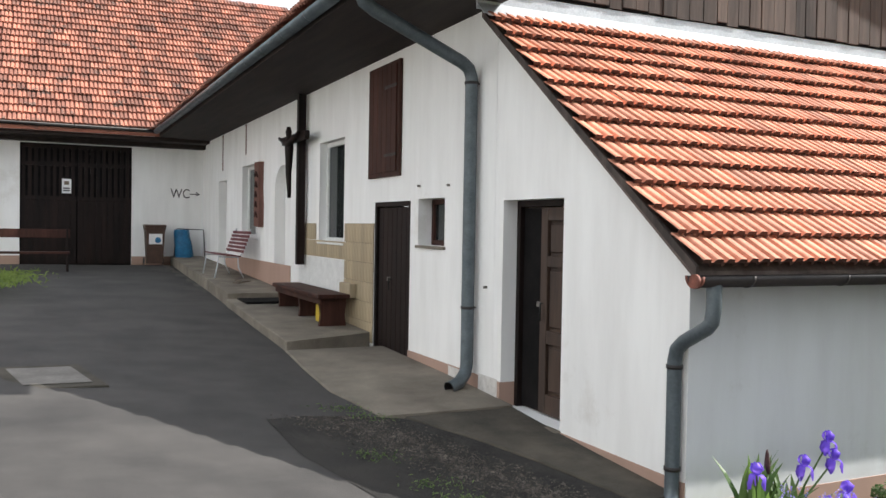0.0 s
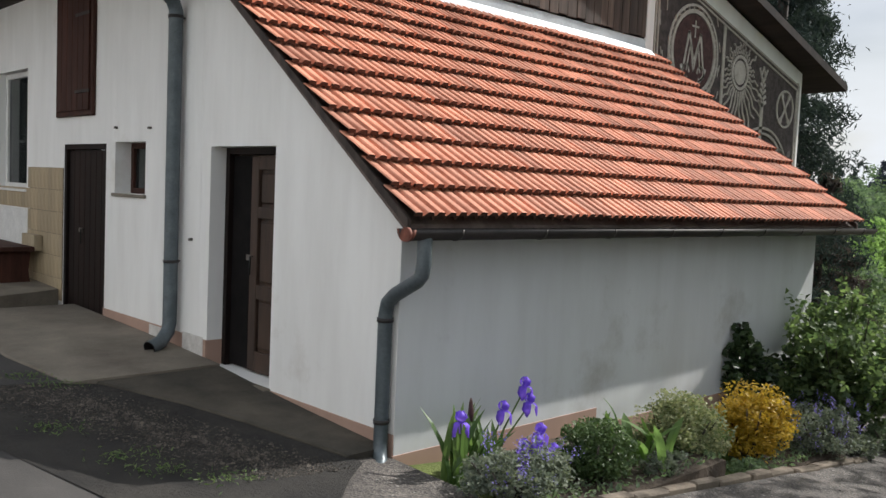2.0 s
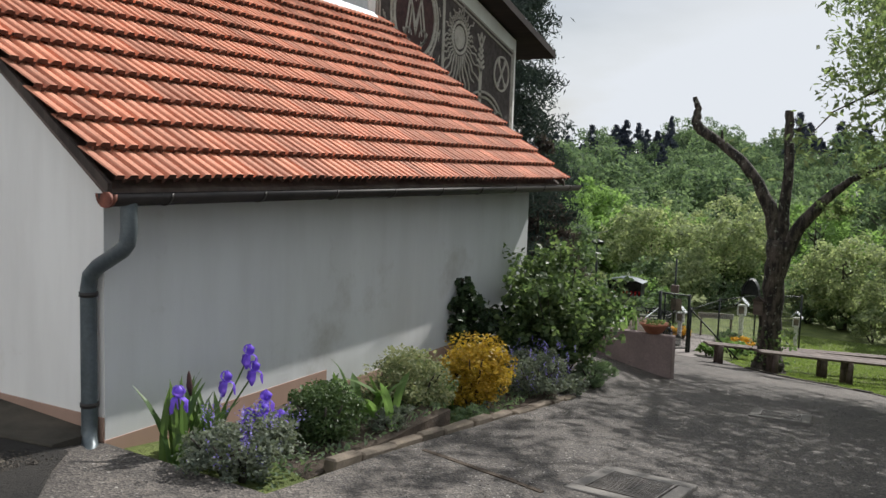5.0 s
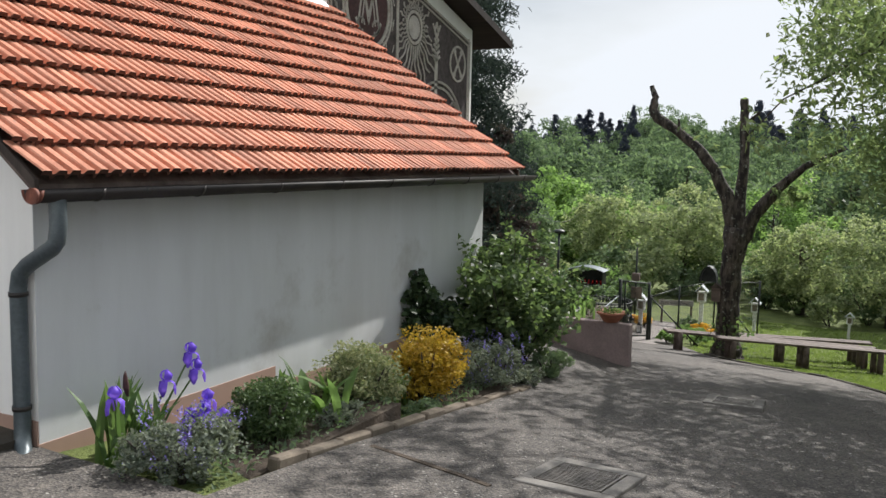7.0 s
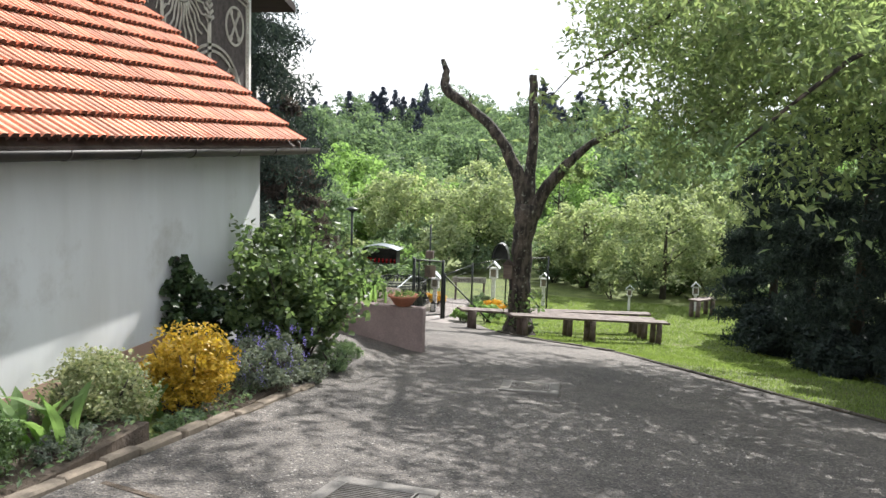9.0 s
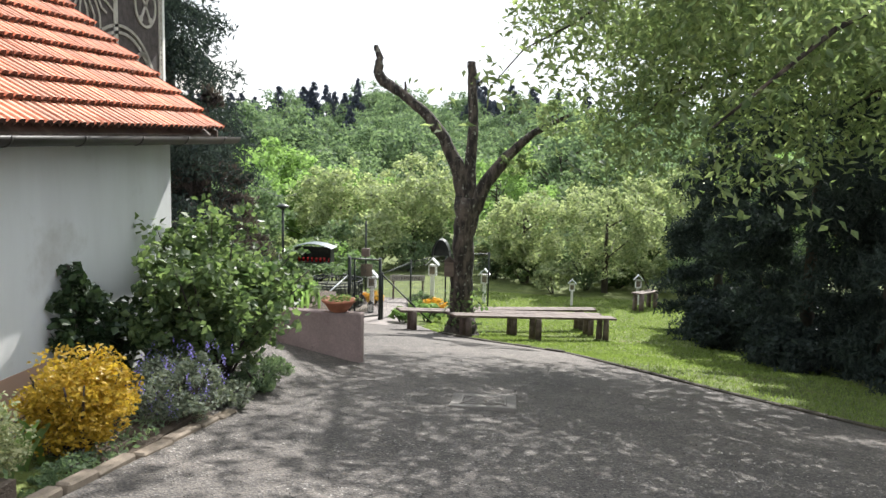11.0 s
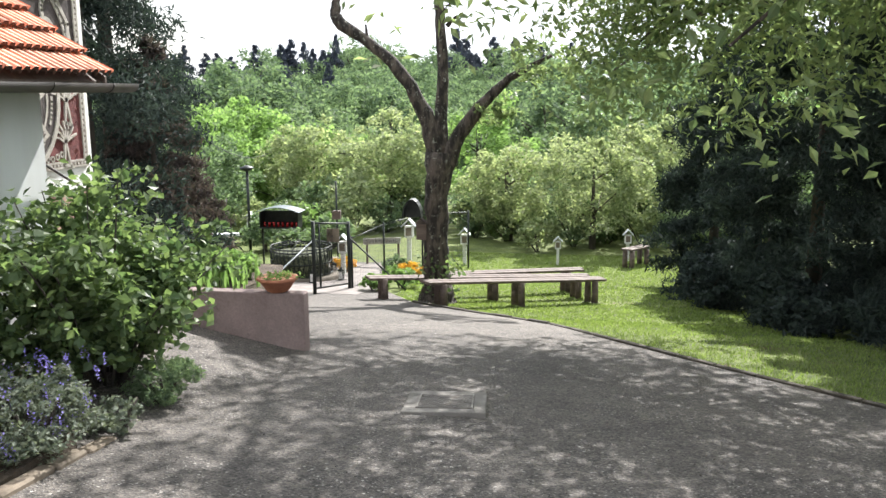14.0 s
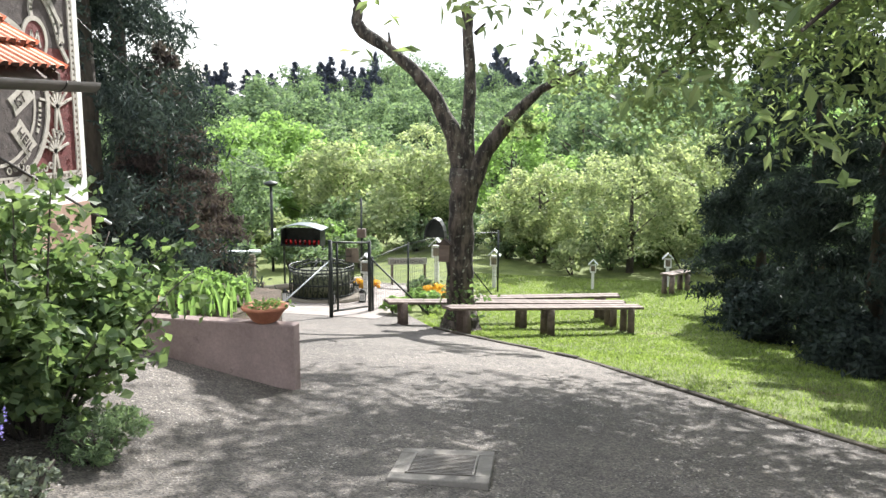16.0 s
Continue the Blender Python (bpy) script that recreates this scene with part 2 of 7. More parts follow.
M["terracotta"] = mottled("terracotta_pot", (0.30, 0.11, 0.06), (0.44, 0.18, 0.11), 7.0, 0.8, 0.3)
M["soil"] = mottled("garden_soil", (0.045, 0.033, 0.024), (0.12, 0.09, 0.065), 5.0, 0.95, 1.0, 0.03, 25.0)
M["gravel"] = mottled("loose_gravel", (0.03, 0.027, 0.024), (0.15, 0.138, 0.122), 8.0, 0.9, 1.0, 0.02, 55.0, vary=0.6)
M["bark"] = mottled("rough_bark", (0.018, 0.014, 0.012), (0.105, 0.085, 0.07), 9.0, 0.9, 1.0, 0.03, 22.0, stretch=(1, 1, 0.35), spots=(11.0, 0.58, (0.30, 0.31, 0.26)), span=(0.42, 0.6))
M["dark_bark"] = mottled("dark_bark", (0.03, 0.025, 0.02), (0.09, 0.075, 0.062), 8.0, 0.9, 0.8, 0.02, 22.0, stretch=(1, 1, 0.3))
M["relief_light"] = mottled("cream_relief_plaster", (0.34, 0.31, 0.27), (0.52, 0.48, 0.43), 5.0, 0.9, 0.4, 0.004, 50.0)
M["relief_dark"] = mottled("dark_brown_relief_ground", (0.035, 0.027, 0.026), (0.10, 0.08, 0.075), 9.0, 0.9, 0.9, 0.012, 30.0)
M["relief_red"] = mottled("oxblood_relief_ground", (0.085, 0.022, 0.022), (0.20, 0.055, 0.052), 9.0, 0.9, 0.9, 0.012, 30.0)
M["blue_plastic"] = mottled("blue_plastic_bag", (0.01, 0.10, 0.22), (0.02, 0.19, 0.36), 6.0, 0.3, 0.6, 0.02, 20.0)
M["bin_brown"] = mottled("brown_bin_plastic", (0.055, 0.028, 0.018), (0.085, 0.045, 0.03), 6.0, 0.5, 0.1)
M["yellow"] = mottled("yellow_plastic", (0.5, 0.36, 0.02), (0.68, 0.5, 0.05), 5.0, 0.4, 0.1)
M["red_glass"] = mottled("red_candle_glass", (0.25, 0.01, 0.01), (0.5, 0.03, 0.03), 9.0, 0.2, 0.05)
M["grass_soil"] = mottled("turf", (0.06, 0.085, 0.018), (0.15, 0.185, 0.045), 1.5, 0.95, 1.0, 0.03, 20.0, spots=(0.9, 0.62, (0.13, 0.085, 0.05)))
M["grass"] = leafy("grass_blades", (0.10, 0.175, 0.03), (0.23, 0.35, 0.06), 0.5)
M["far_ground"] = mottled("wooded_hillside", (0.012, 0.03, 0.008), (0.04, 0.075, 0.02), 0.12, 0.95, 0.5)
M["leaf_walnut"] = leafy("walnut_leaf", (0.08, 0.145, 0.045), (0.25, 0.36, 0.10), 0.58, 0.45)
M["leaf_bright"] = leafy("spring_leaf", (0.10, 0.20, 0.04), (0.24, 0.42, 0.09), 0.55, 0.6)
M["leaf_mid"] = leafy("wood_leaf", (0.08, 0.15, 0.05), (0.19, 0.30, 0.10), 0.5, 0.6)
M["leaf_far"] = leafy("far_leaf", (0.048, 0.10, 0.038), (0.18, 0.29, 0.095), 0.5, 0.8)
M["leaf_hazel"] = leafy("hazel_leaf", (0.04, 0.09, 0.025), (0.17, 0.27, 0.065), 0.5, 0.45)
M["leaf_pale"] = leafy("pale_orchard_leaf", (0.13, 0.21, 0.065), (0.37, 0.48, 0.16), 0.5, 0.6)
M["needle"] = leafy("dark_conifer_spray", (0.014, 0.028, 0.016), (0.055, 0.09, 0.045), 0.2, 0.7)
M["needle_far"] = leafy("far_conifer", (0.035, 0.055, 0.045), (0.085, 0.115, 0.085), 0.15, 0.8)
M["brown_spray"] = leafy("browning_conifer_spray", (0.04, 0.045, 0.025), (0.12, 0.11, 0.06), 0.25, 0.7)
M["leaf_box"] = leafy("box_leaf", (0.03, 0.075, 0.015), (0.11, 0.19, 0.04), 0.25, 0.4)
M["leaf_variegated"] = leafy("cream_edged_leaf", (0.10, 0.18, 0.035), (0.44, 0.52, 0.17), 0.3, 0.45)
M["leaf_gold"] = leafy("golden_leaf", (0.24, 0.20, 0.015), (0.62, 0.50, 0.04), 0.35, 0.45)
M["leaf_grey"] = leafy("grey_green_leaf", (0.075, 0.12, 0.05), (0.22, 0.29, 0.12), 0.3, 0.6)
M["leaf_blade"] = leafy("iris_blade", (0.05, 0.12, 0.02), (0.15, 0.27, 0.05), 0.35, 0.4)
M["leaf_ivy"] = leafy("ivy_leaf", (0.012, 0.035, 0.01), (0.05, 0.09, 0.022), 0.2, 0.35)
M["violet"] = leafy("violet_petal", (0.10, 0.05, 0.30), (0.30, 0.20, 0.60), 0.35)
M["blue_flower"] = leafy("small_blue_flower", (0.16, 0.16, 0.27), (0.30, 0.30, 0.44), 0.3)
M["yellow_flower"] = leafy("yellow_flower", (0.5, 0.36, 0.02), (0.75, 0.55, 0.05), 0.3)


# ---- small tools for building ----
def mesh_of(name, bm, mat):
    bmesh.ops.recalc_face_normals(bm, faces=bm.faces)
    me = bpy.data.meshes.new(name)
    bm.to_mesh(me)
    bm.free()
    me.materials.append(mat)
    return me


def part(name, bm, mat, parent=None, label=""):
    ob = new(name, mesh_of(name, bm, mat))
    ob.parent = parent
    if label:
        ob["label"] = label
    return ob


def thing(name, label, category, at=(0, 0, 0), turn=0.0, group="", kind=""):
    ob = new(name)
    ob.empty_display_size = 0.1
    ob.matrix_world = pose(*at, 0, 0, turn)
    return tagged(ob, label, category, group, kind)


def solid(name, bm, mat, label, category="", kind="", group=""):
    return tagged(part(name, bm, mat), label, category, group, kind)


def box(bm, lo, hi, bevel=0.0, m=None):
    lo, hi = Vector(lo), Vector(hi)
    made = bmesh.ops.create_cube(bm, size=1.0, matrix=Matrix.Translation((lo + hi) / 2) @ Matrix.Diagonal((*(hi - lo), 1)))
    if bevel:
        es = list({e for v in made["verts"] for e in v.link_edges})
        out = bmesh.ops.bevel(bm, geom=es, offset=bevel, segments=1, affect="EDGES")
        vs = list({v for f in out["faces"] for v in f.verts} | {v for v in made["verts"] if v.is_valid})
    else:
        vs = made["verts"]
    if m is not None:
        bmesh.ops.transform(bm, matrix=m, verts=vs)
    return bm


def boxed(lo, hi, bevel=0.0, m=None):
    return box(bmesh.new(), lo, hi, bevel, m)


def tube(bm, points, radii, sides=10, caps=True):
    """A round bar along points; radii: one or one for each point."""
    pts = [Vector(p) for p in points]
    if isinstance(radii, (int, float)):
        radii = [radii] * len(pts)
    rings, side = [], None
    for i, p in enumerate(pts):
        d = (pts[min(i + 1, len(pts) - 1)] - pts[max(i - 1, 0)]).normalized()
        if side is None:
            side = d.orthogonal().normalized()
        side = (side - d * side.dot(d)).normalized()
        up = d.cross(side)
        rings.append([bm.verts.new(p + (side * math.cos(2 * math.pi * k / sides) + up * math.sin(2 * math.pi * k / sides)) * radii[i]) for k in range(sides)])
    for a, b in zip(rings, rings[1:]):
        for k in range(sides):
            bm.faces.new((a[k], a[(k + 1) % sides], b[(k + 1) % sides], b[k])).smooth = True
    if caps:
        bm.faces.new(rings[0][::-1])
        bm.faces.new(rings[-1])
    return bm


def tubed(points, radii, sides=10, caps=True):
    return tube(bmesh.new(), points, radii, sides, caps)


def slab(bm, outline, low, high):
    """An upright prism over an outline in x and y."""
    a = [bm.verts.new((x, y, low)) for x, y in outline]
    b = [bm.verts.new((x, y, high)) for x, y in outline]
    k = len(a)
    for i in range(k):
        bm.faces.new((a[i], a[(i + 1) % k], b[(i + 1) % k], b[i]))
    bm.faces.new(a[::-1])
    bm.faces.new(b)
    return bm


def prism_x(bm, profile, x0, x1):
    """A prism along x over a profile in y and z."""
    a = [bm.verts.new((x0, y, z)) for y, z in profile]
    b = [bm.verts.new((x1, y, z)) for y, z in profile]
    k = len(a)
    for i in range(k):
        bm.faces.new((a[i], a[(i + 1) % k], b[(i + 1) % k], b[i]))
    bm.faces.new(a[::-1])
    bm.faces.new(b)
    return bm


def prism_y(bm, profile, y0, y1):
    a = [bm.verts.new((x, y0, z)) for x, z in profile]
    b = [bm.verts.new((x, y1, z)) for x, z in profile]
    k = len(a)
    for i in range(k):
        bm.faces.new((a[i], a[(i + 1) % k], b[(i + 1) % k], b[i]))
    bm.faces.new(a[::-1])
    bm.faces.new(b)
    return bm


def lathe(bm, profile, sides=20, centre=(0, 0, 0)):
    rings = []
    for r, z in profile:
        rings.append([bm.verts.new((centre[0] + r * math.cos(2 * math.pi * k / sides), centre[1] + r * math.sin(2 * math.pi * k / sides), centre[2] + z)) for k in range(sides)])
    for a, b in zip(rings, rings[1:]):
        for k in range(sides):
            bm.faces.new((a[k], a[(k + 1) % sides], b[(k + 1) % sides], b[k])).smooth = True
    bm.faces.new(rings[0][::-1])
    bm.faces.new(rings[-1])
    return bm


def raw_mesh(name, verts, faces, mat, smooth=False):
    """A mesh from numpy arrays: verts n x 3, faces m x k."""
    me = bpy.data.meshes.new(name)
    me.from_pydata(verts.tolist(), [], faces.tolist())
    if smooth:
        me.shade_smooth()
    me.materials.append(mat)
    return me


def leaf_mesh(name, centres, size, mat, rng, aspect=0.55, droop=0.3, up=0.4, folds=True):
    """Many single leaves, each a pointed, folded blade of four corners about its own midrib."""
    c = np.asarray(centres, dtype=float)
    k = len(c)
    d = rng.normal(size=(k, 3))
    d[:, 2] = d[:, 2] * 0.6 - droop
    d /= np.linalg.norm(d, axis=1)[:, None] + 1e-9
    nrm = rng.normal(size=(k, 3))
    nrm[:, 2] = np.abs(nrm[:, 2]) + up
    s = np.cross(d, nrm)
    s /= np.linalg.norm(s, axis=1)[:, None] + 1e-9
    n = np.cross(s, d)
    ln = (size * rng.uniform(0.65, 1.3, k))[:, None]
    w = ln * aspect * 0.5
    base, tip = c - d * ln * 0.5, c + d * ln * 0.5 - n * ln * 0.08
    mid = c - d * ln * 0.05
    left, right = mid + s * w + n * ln * 0.06, mid - s * w + n * ln * 0.06
    v = np.stack([base, left, tip, right], axis=1).reshape(-1, 3)
    i = np.arange(k)[:, None] * 4
    if folds:
        f = np.concatenate([i + np.array([[0, 2, 1]]), i + np.array([[0, 3, 2]])])
    else:
        f = i + np.array([[0, 3, 2, 1]])
    return raw_mesh(name, v, f, mat)


def blob_points(rng, k, lo, hi, clumps, radius, flat=0.8):
    """Points in uneven clumps inside a box-shaped region."""
    lo, hi = np.array(lo, float), np.array(hi, float)
    cc = rng.uniform(lo, hi, size=(clumps, 3))
    rr = radius * rng.uniform(0.5, 1.25, clumps)
    pick = rng.integers(0, clumps, k)
    d = rng.normal(size=(k, 3))
    d /= np.linalg.norm(d, axis=1)[:, None]
    return cc[pick] + d * (rr[pick] * rng.uniform(0.35, 1.0, k) ** 0.5)[:, None] * np.array([1, 1, flat])


def crown_points(rng, k, centre, radii, clumps, clump_r):
    """Points in clumps spread over an ellipsoid's outer part."""
    d = rng.normal(size=(clumps, 3))
    d /= np.linalg.norm(d, axis=1)[:, None]
    cc = np.array(centre) + d * np.array(radii) * (rng.uniform(0.35, 1.0, clumps) ** 0.6)[:, None]
    rr = clump_r * rng.uniform(0.5, 1.3, clumps)
    pick = rng.integers(0, clumps, k)
    e = rng.normal(size=(k, 3))
    e /= np.linalg.norm(e, axis=1)[:, None]
    return cc[pick] + e * (rr[pick] * rng.uniform(0.3, 1.0, k) ** 0.5)[:, None] * np.array([1, 1, 0.75])


def lumpy_points(rng, k, centre, radii, clumps, clump_r):
    """Points on the upper and outer sides of many lumps that fill an uneven crown."""
    d = rng.normal(size=(clumps, 3))
    d /= np.linalg.norm(d, axis=1)[:, None]
    wave = 1 + 0.16 * np.sin(d[:, 0] * 5 + rng.uniform(0, 6)) + 0.12 * np.sin(d[:, 1] * 7 + d[:, 2] * 4)
    cc = np.array(centre) + d * np.array(radii) * (wave * rng.uniform(0.2, 1.0, clumps) ** 0.4)[:, None]
    rr = clump_r * rng.uniform(0.45, 1.35, clumps)
    pick = rng.choice(clumps, k, p=rr ** 2 / np.sum(rr ** 2))
    e = rng.normal(size=(k, 3)) + d[pick] * 0.5 + np.array([0, 0, 0.45])
    e /= np.linalg.norm(e, axis=1)[:, None]
    return cc[pick] + e * (rr[pick] * rng.uniform(0.45, 1.08, k))[:, None]


def text_mesh(name, words, height, mat, m, depth=0.006):
    cu = bpy.data.curves.new(name, "FONT")
    cu.body, cu.size, cu.extrude = words, height / 0.7, depth
    cu.align_x = "LEFT"
    tmp = bpy.data.objects.new(name, cu)
    scene.collection.objects.link(tmp)
    me = bpy.data.meshes.new_from_object(tmp.evaluated_get(bpy.context.evaluated_depsgraph_get()))
    bpy.data.objects.remove(tmp)
    me.transform(m)
    me.materials.clear()
    me.materials.append(mat)
    return new(name, me)


# ---- ground ----
BASE_X = (-60, -14, -8, -4, -1, 1.4, 2.85, 4.6, 6.6, 8.7, 12.3, 15.4, 18.5, 22, 27, 34, 60, 400)
BASE_Z = (1.6, 1.0, 0.7, 0.42, 0.12, -0.12, -0.30, -0.52, -0.79, -1.10, -1.64, -2.30, -2.78, -3.1, -3.35, -3.6, -6.5, -8.0)


def ground_z(x, y):
    fade = np.interp(x, (12, 20), (1.0, 0.25))
    mound = 0.17 * min(max(y + 1.5, 0.0), 2.6) * float(np.interp(x, (4.6, 6.0, 8.9, 9.6), (0, 1, 1, 0)))
    base = float(np.interp(x, BASE_X, BASE_Z))
    if x < -1.0:
        base = 0.12 + (base - 0.12) * float(np.interp(y, (2, 15), (1.0, 0.1)))
    return mound + base + 0.035 * fade * (min(max(y, -9.0), 20.0) + 3.0)


def sheet(name, stations, mat, lift=0.0, rows=24):
    """A strip that follows the ground: stations of (x, y from, y to)."""
    v, f = [], []
    for x, y0, y1 in stations:
        for j in range(rows + 1):
            y = y0 + (y1 - y0) * j / rows
            v.append((x, y, ground_z(x, y) + lift + 0.006 * noise.noise((x * 1.7, y * 1.7, 3.0))))
    for i in range(len(stations) - 1):
        if stations[i + 1][0] - stations[i][0] < 1e-6:
            continue
        for j in range(rows):
            a = i * (rows + 1) + j
            f.append((a, a + rows + 1, a + rows + 2, a + 1))
    me = bpy.data.meshes.new(name)
    me.from_pydata(v, [], f)
    me.shade_smooth()
    me.materials.append(mat)
    return new(name, me)


gx = sorted(set([-400, -200, -120, -80, -60, -40] + [round(-30 + i * 1.0, 2) for i in range(76)] + [50, 60, 75, 90, 120, 200, 400]))
ground = sheet("ground", [(x, -400 if abs(x) > 45 else -60, 400 if abs(x) > 45 else 60) for x in gx], M["grass_soil"], -0.06, 120)
tagged(ground, "grassy garden ground sloping down beside the lane", "ground", kind="structure")


def lane_right(x):
    return float(np.interp(x, (-13, 0, 4, 7.0, 8.5, 9.64, 10.7, 13.0, 15.4, 16.4, 19, 24), (-13, -12, -9.6, -7.5, -6.45, -5.7, -5.05, -3.65, -2.2, -1.3, -0.2, 0.9)))


def lane_left(x):
    return float(np.interp(x, (0, 4.6, 5.2, 8.7, 9.2, 14, 20, 24), (-1.32, -1.30, -0.3, 0.2, 2.0, 3.2, 3.6, 3.3)))


st = [(-13 + i * 0.5, lane_right(-13 + i * 0.5), 18.95) for i in range(27)]
st += [(i * 0.4, lane_right(i * 0.4), lane_left(i * 0.4)) for i in range(61)]
road = sheet("road", st, M["asphalt"], 0.0, 60)
tagged(road, "patched grey asphalt yard and lane strewn with grit", "road", kind="structure")

# ---- house walls ----
EAVE_Z, RIDGE_Y, FLASH_Z = 1.79, 2.78, 4.09
ROOF_Y0, ROOF_X0, ROOF_X1 = -0.27, -0.19, 7.17
SLOPE = math.atan2(FLASH_Z - EAVE_Z, RIDGE_Y - ROOF_Y0)
LEAN_END = 6.62


def roof_z(y):
    return EAVE_Z + (y - ROOF_Y0) * math.tan(SLOPE)


def wall_x(name, holes, y0, y1, z0, z1, thick, mat, label):
    """A wall in the plane x = 0, thick inwards, cut by holes of (y0, y1, z0, z1)."""
    bm = bmesh.new()
    ys = sorted({y0, y1, *[h[0] for h in holes], *[h[1] for h in holes]})
    for a, b in zip(ys, ys[1:]):
        cuts = sorted([(h[2], h[3]) for h in holes if h[0] <= a + 1e-6 and h[1] >= b - 1e-6])
        z = z0
        for lo, hi in cuts + [(z1, z1)]:
            if lo > z + 1e-6:
                box(bm, (0, a, z), (thick, b, lo))
            z = max(z, hi)
    return solid(name, bm, mat, label, "wall", "structure")


DOOR2 = (1.57, 2.615, 0.30, 2.27)
DOOR1 = (4.895, 6.11, 0.30, 2.317)
SMALL = (3.934, 4.66, 1.794, 2.33)
WIN1 = (7.40, 8.62, 1.75, 3.30)
ARCH = (10.35, 11.5, 0.75, 3.1)
WIN2 = (12.95, 14.45, 1.72, 3.26)
DOOR3 = (16.2, 17.2, 0.80, 3.05)
HOLES = [DOOR2, DOOR1, SMALL, WIN1, ARCH, WIN2, DOOR3]
wall_x("wall_west", HOLES[1:], RIDGE_Y + 0.003, 19.5, -0.4, 4.4, 0.42, M["plaster"], "white plastered yard wall with doors, windows and flaking base")

# lean-to front wall under the slope
bm = bmesh.new()
prof = [(0.0, -0.4), (DOOR2[0], -0.4), (DOOR2[0], roof_z(DOOR2[0]) - 0.1), (0.0, roof_z(0) - 0.1)]
prism_x(bm, prof, 0, 0.42)
prism_x(bm, [(DOOR2[0], DOOR2[3]), (DOOR2[1], DOOR2[3]), (DOOR2[1], roof_z(DOOR2[1]) - 0.1), (DOOR2[0], roof_z(DOOR2[0]) - 0.1)], 0, 0.42)
prism_x(bm, [(DOOR2[1], -0.4), (RIDGE_Y, -0.4), (RIDGE_Y, roof_z(RIDGE_Y) - 0.1), (DOOR2[1], roof_z(DOOR2[1]) - 0.1)], 0, 0.42)
prism_x(bm, [(DOOR2[0], -0.4), (DOOR2[1], -0.4), (DOOR2[1], DOOR2[2]), (DOOR2[0], DOOR2[2])], 0, 0.42)
solid("wall_leanto_front", bm, M["plaster"], "white plastered lean-to wall under a sloping verge", "wall", "structure")
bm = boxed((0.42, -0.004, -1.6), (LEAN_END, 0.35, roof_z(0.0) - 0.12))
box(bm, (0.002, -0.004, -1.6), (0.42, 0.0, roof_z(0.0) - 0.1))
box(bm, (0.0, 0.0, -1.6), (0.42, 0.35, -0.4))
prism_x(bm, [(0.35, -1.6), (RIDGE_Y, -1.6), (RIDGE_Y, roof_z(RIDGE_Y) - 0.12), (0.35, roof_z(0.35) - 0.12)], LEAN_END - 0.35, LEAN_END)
solid("wall_leanto_eave", bm, M["shaded_damp_plaster"], "long low white plastered lean-to wall, damp-stained, its shade put into the tone", "wall", "structure")

# plinths, a little proud of the plaster
def plinth(name, boxes, mat=None):
    b = bmesh.new()
    for lo, hi in boxes:
        box(b, lo, hi)
    return solid(name, b, mat or M["plinth"], "dull pink painted plinth with flaking edges", "plinth", "structure")


plinth("plinth_front", [((-0.012, 0.0, -0.4), (0.0, DOOR2[0], 0.285)), ((-0.012, DOOR2[1], -0.4), (0.0, DOOR1[0], 0.53)), ((0.0, DOOR2[1] - 0.003, 0.0), (0.2, DOOR2[1], 0.53))])
plinth("plinth_eave", [((-0.012, -0.012, -0.5), (2.32, 0.0, 0.14)), ((2.32, -0.012, -0.7), (4.42, 0.0, -0.02)), ((4.42, -0.012, -0.9), (4.62, 0.0, -0.02))])
plinth("plinth_far", [((-0.012, 10.3, 0.2), (0.0, 16.2, 1.28)), ((-0.012, 17.2, 0.2), (0.0, 19.5, 1.05))], M["plinth"])

# gable wall above and beyond the lean-to
GABLE_X1, GABLE_E = 12.16, 4.42
RIDGE_X, RIDGE_Z = 3.6, 6.75


def gable_z(x):
    return GABLE_E + (GABLE_X1 - x) * (RIDGE_Z - GABLE_E) / (GABLE_X1 - RIDGE_X) if x > RIDGE_X else RIDGE_Z - (RIDGE_X - x) * (RIDGE_Z - 4.4) / RIDGE_X


bm = prism_y(bmesh.new(), [(0.423, -1.9), (GABLE_X1, -1.9), (GABLE_X1, GABLE_E), (RIDGE_X, RIDGE_Z), (0.423, 4.65)], RIDGE_Y, RIDGE_Y + 0.4)
solid("wall_gable", bm, M["plaster"], "white plastered gable wall of the house", "wall", "structure")
solid("wall_east", boxed((GABLE_X1 - 0.4, RIDGE_Y + 0.4, -2.2), (GABLE_X1, 19.5, GABLE_E)), M["plaster"], "white plastered garden side wall of the house", "wall", "structure")
plinth("plinth_gable", [((LEAN_END, RIDGE_Y - 0.015, -2.0), (GABLE_X1 + 0.015, RIDGE_Y, 0.29)), ((GABLE_X1, RIDGE_Y, -2.3), (GABLE_X1 + 0.015, 19.5, 0.29))])

# main roof: two slopes, with verge overhang
def roof_slope(name, xa, za, xb, zb, y0, y1, mat, label):
    t = 0.14
    return solid(name, prism_y(bmesh.new(), [(xa, za), (xb, zb), (xb, zb + t), (xa, za + t)], y0, y1), mat, label, "roof", "structure")


EAVE_OUT = -1.28
roof_slope("roof_west", EAVE_OUT, 4.30, RIDGE_X, RIDGE_Z + 0.55, RIDGE_Y - 0.78, 23.5, M["old_tile"], "weathered clay tile roof slope over the yard")
roof_slope("roof_east", RIDGE_X, RIDGE_Z + 0.05, 13.2, gable_z(13.2) + 0.05, RIDGE_Y - 0.42, 19.4, M["soffit"], "dark low-pitched roof over the garden side")

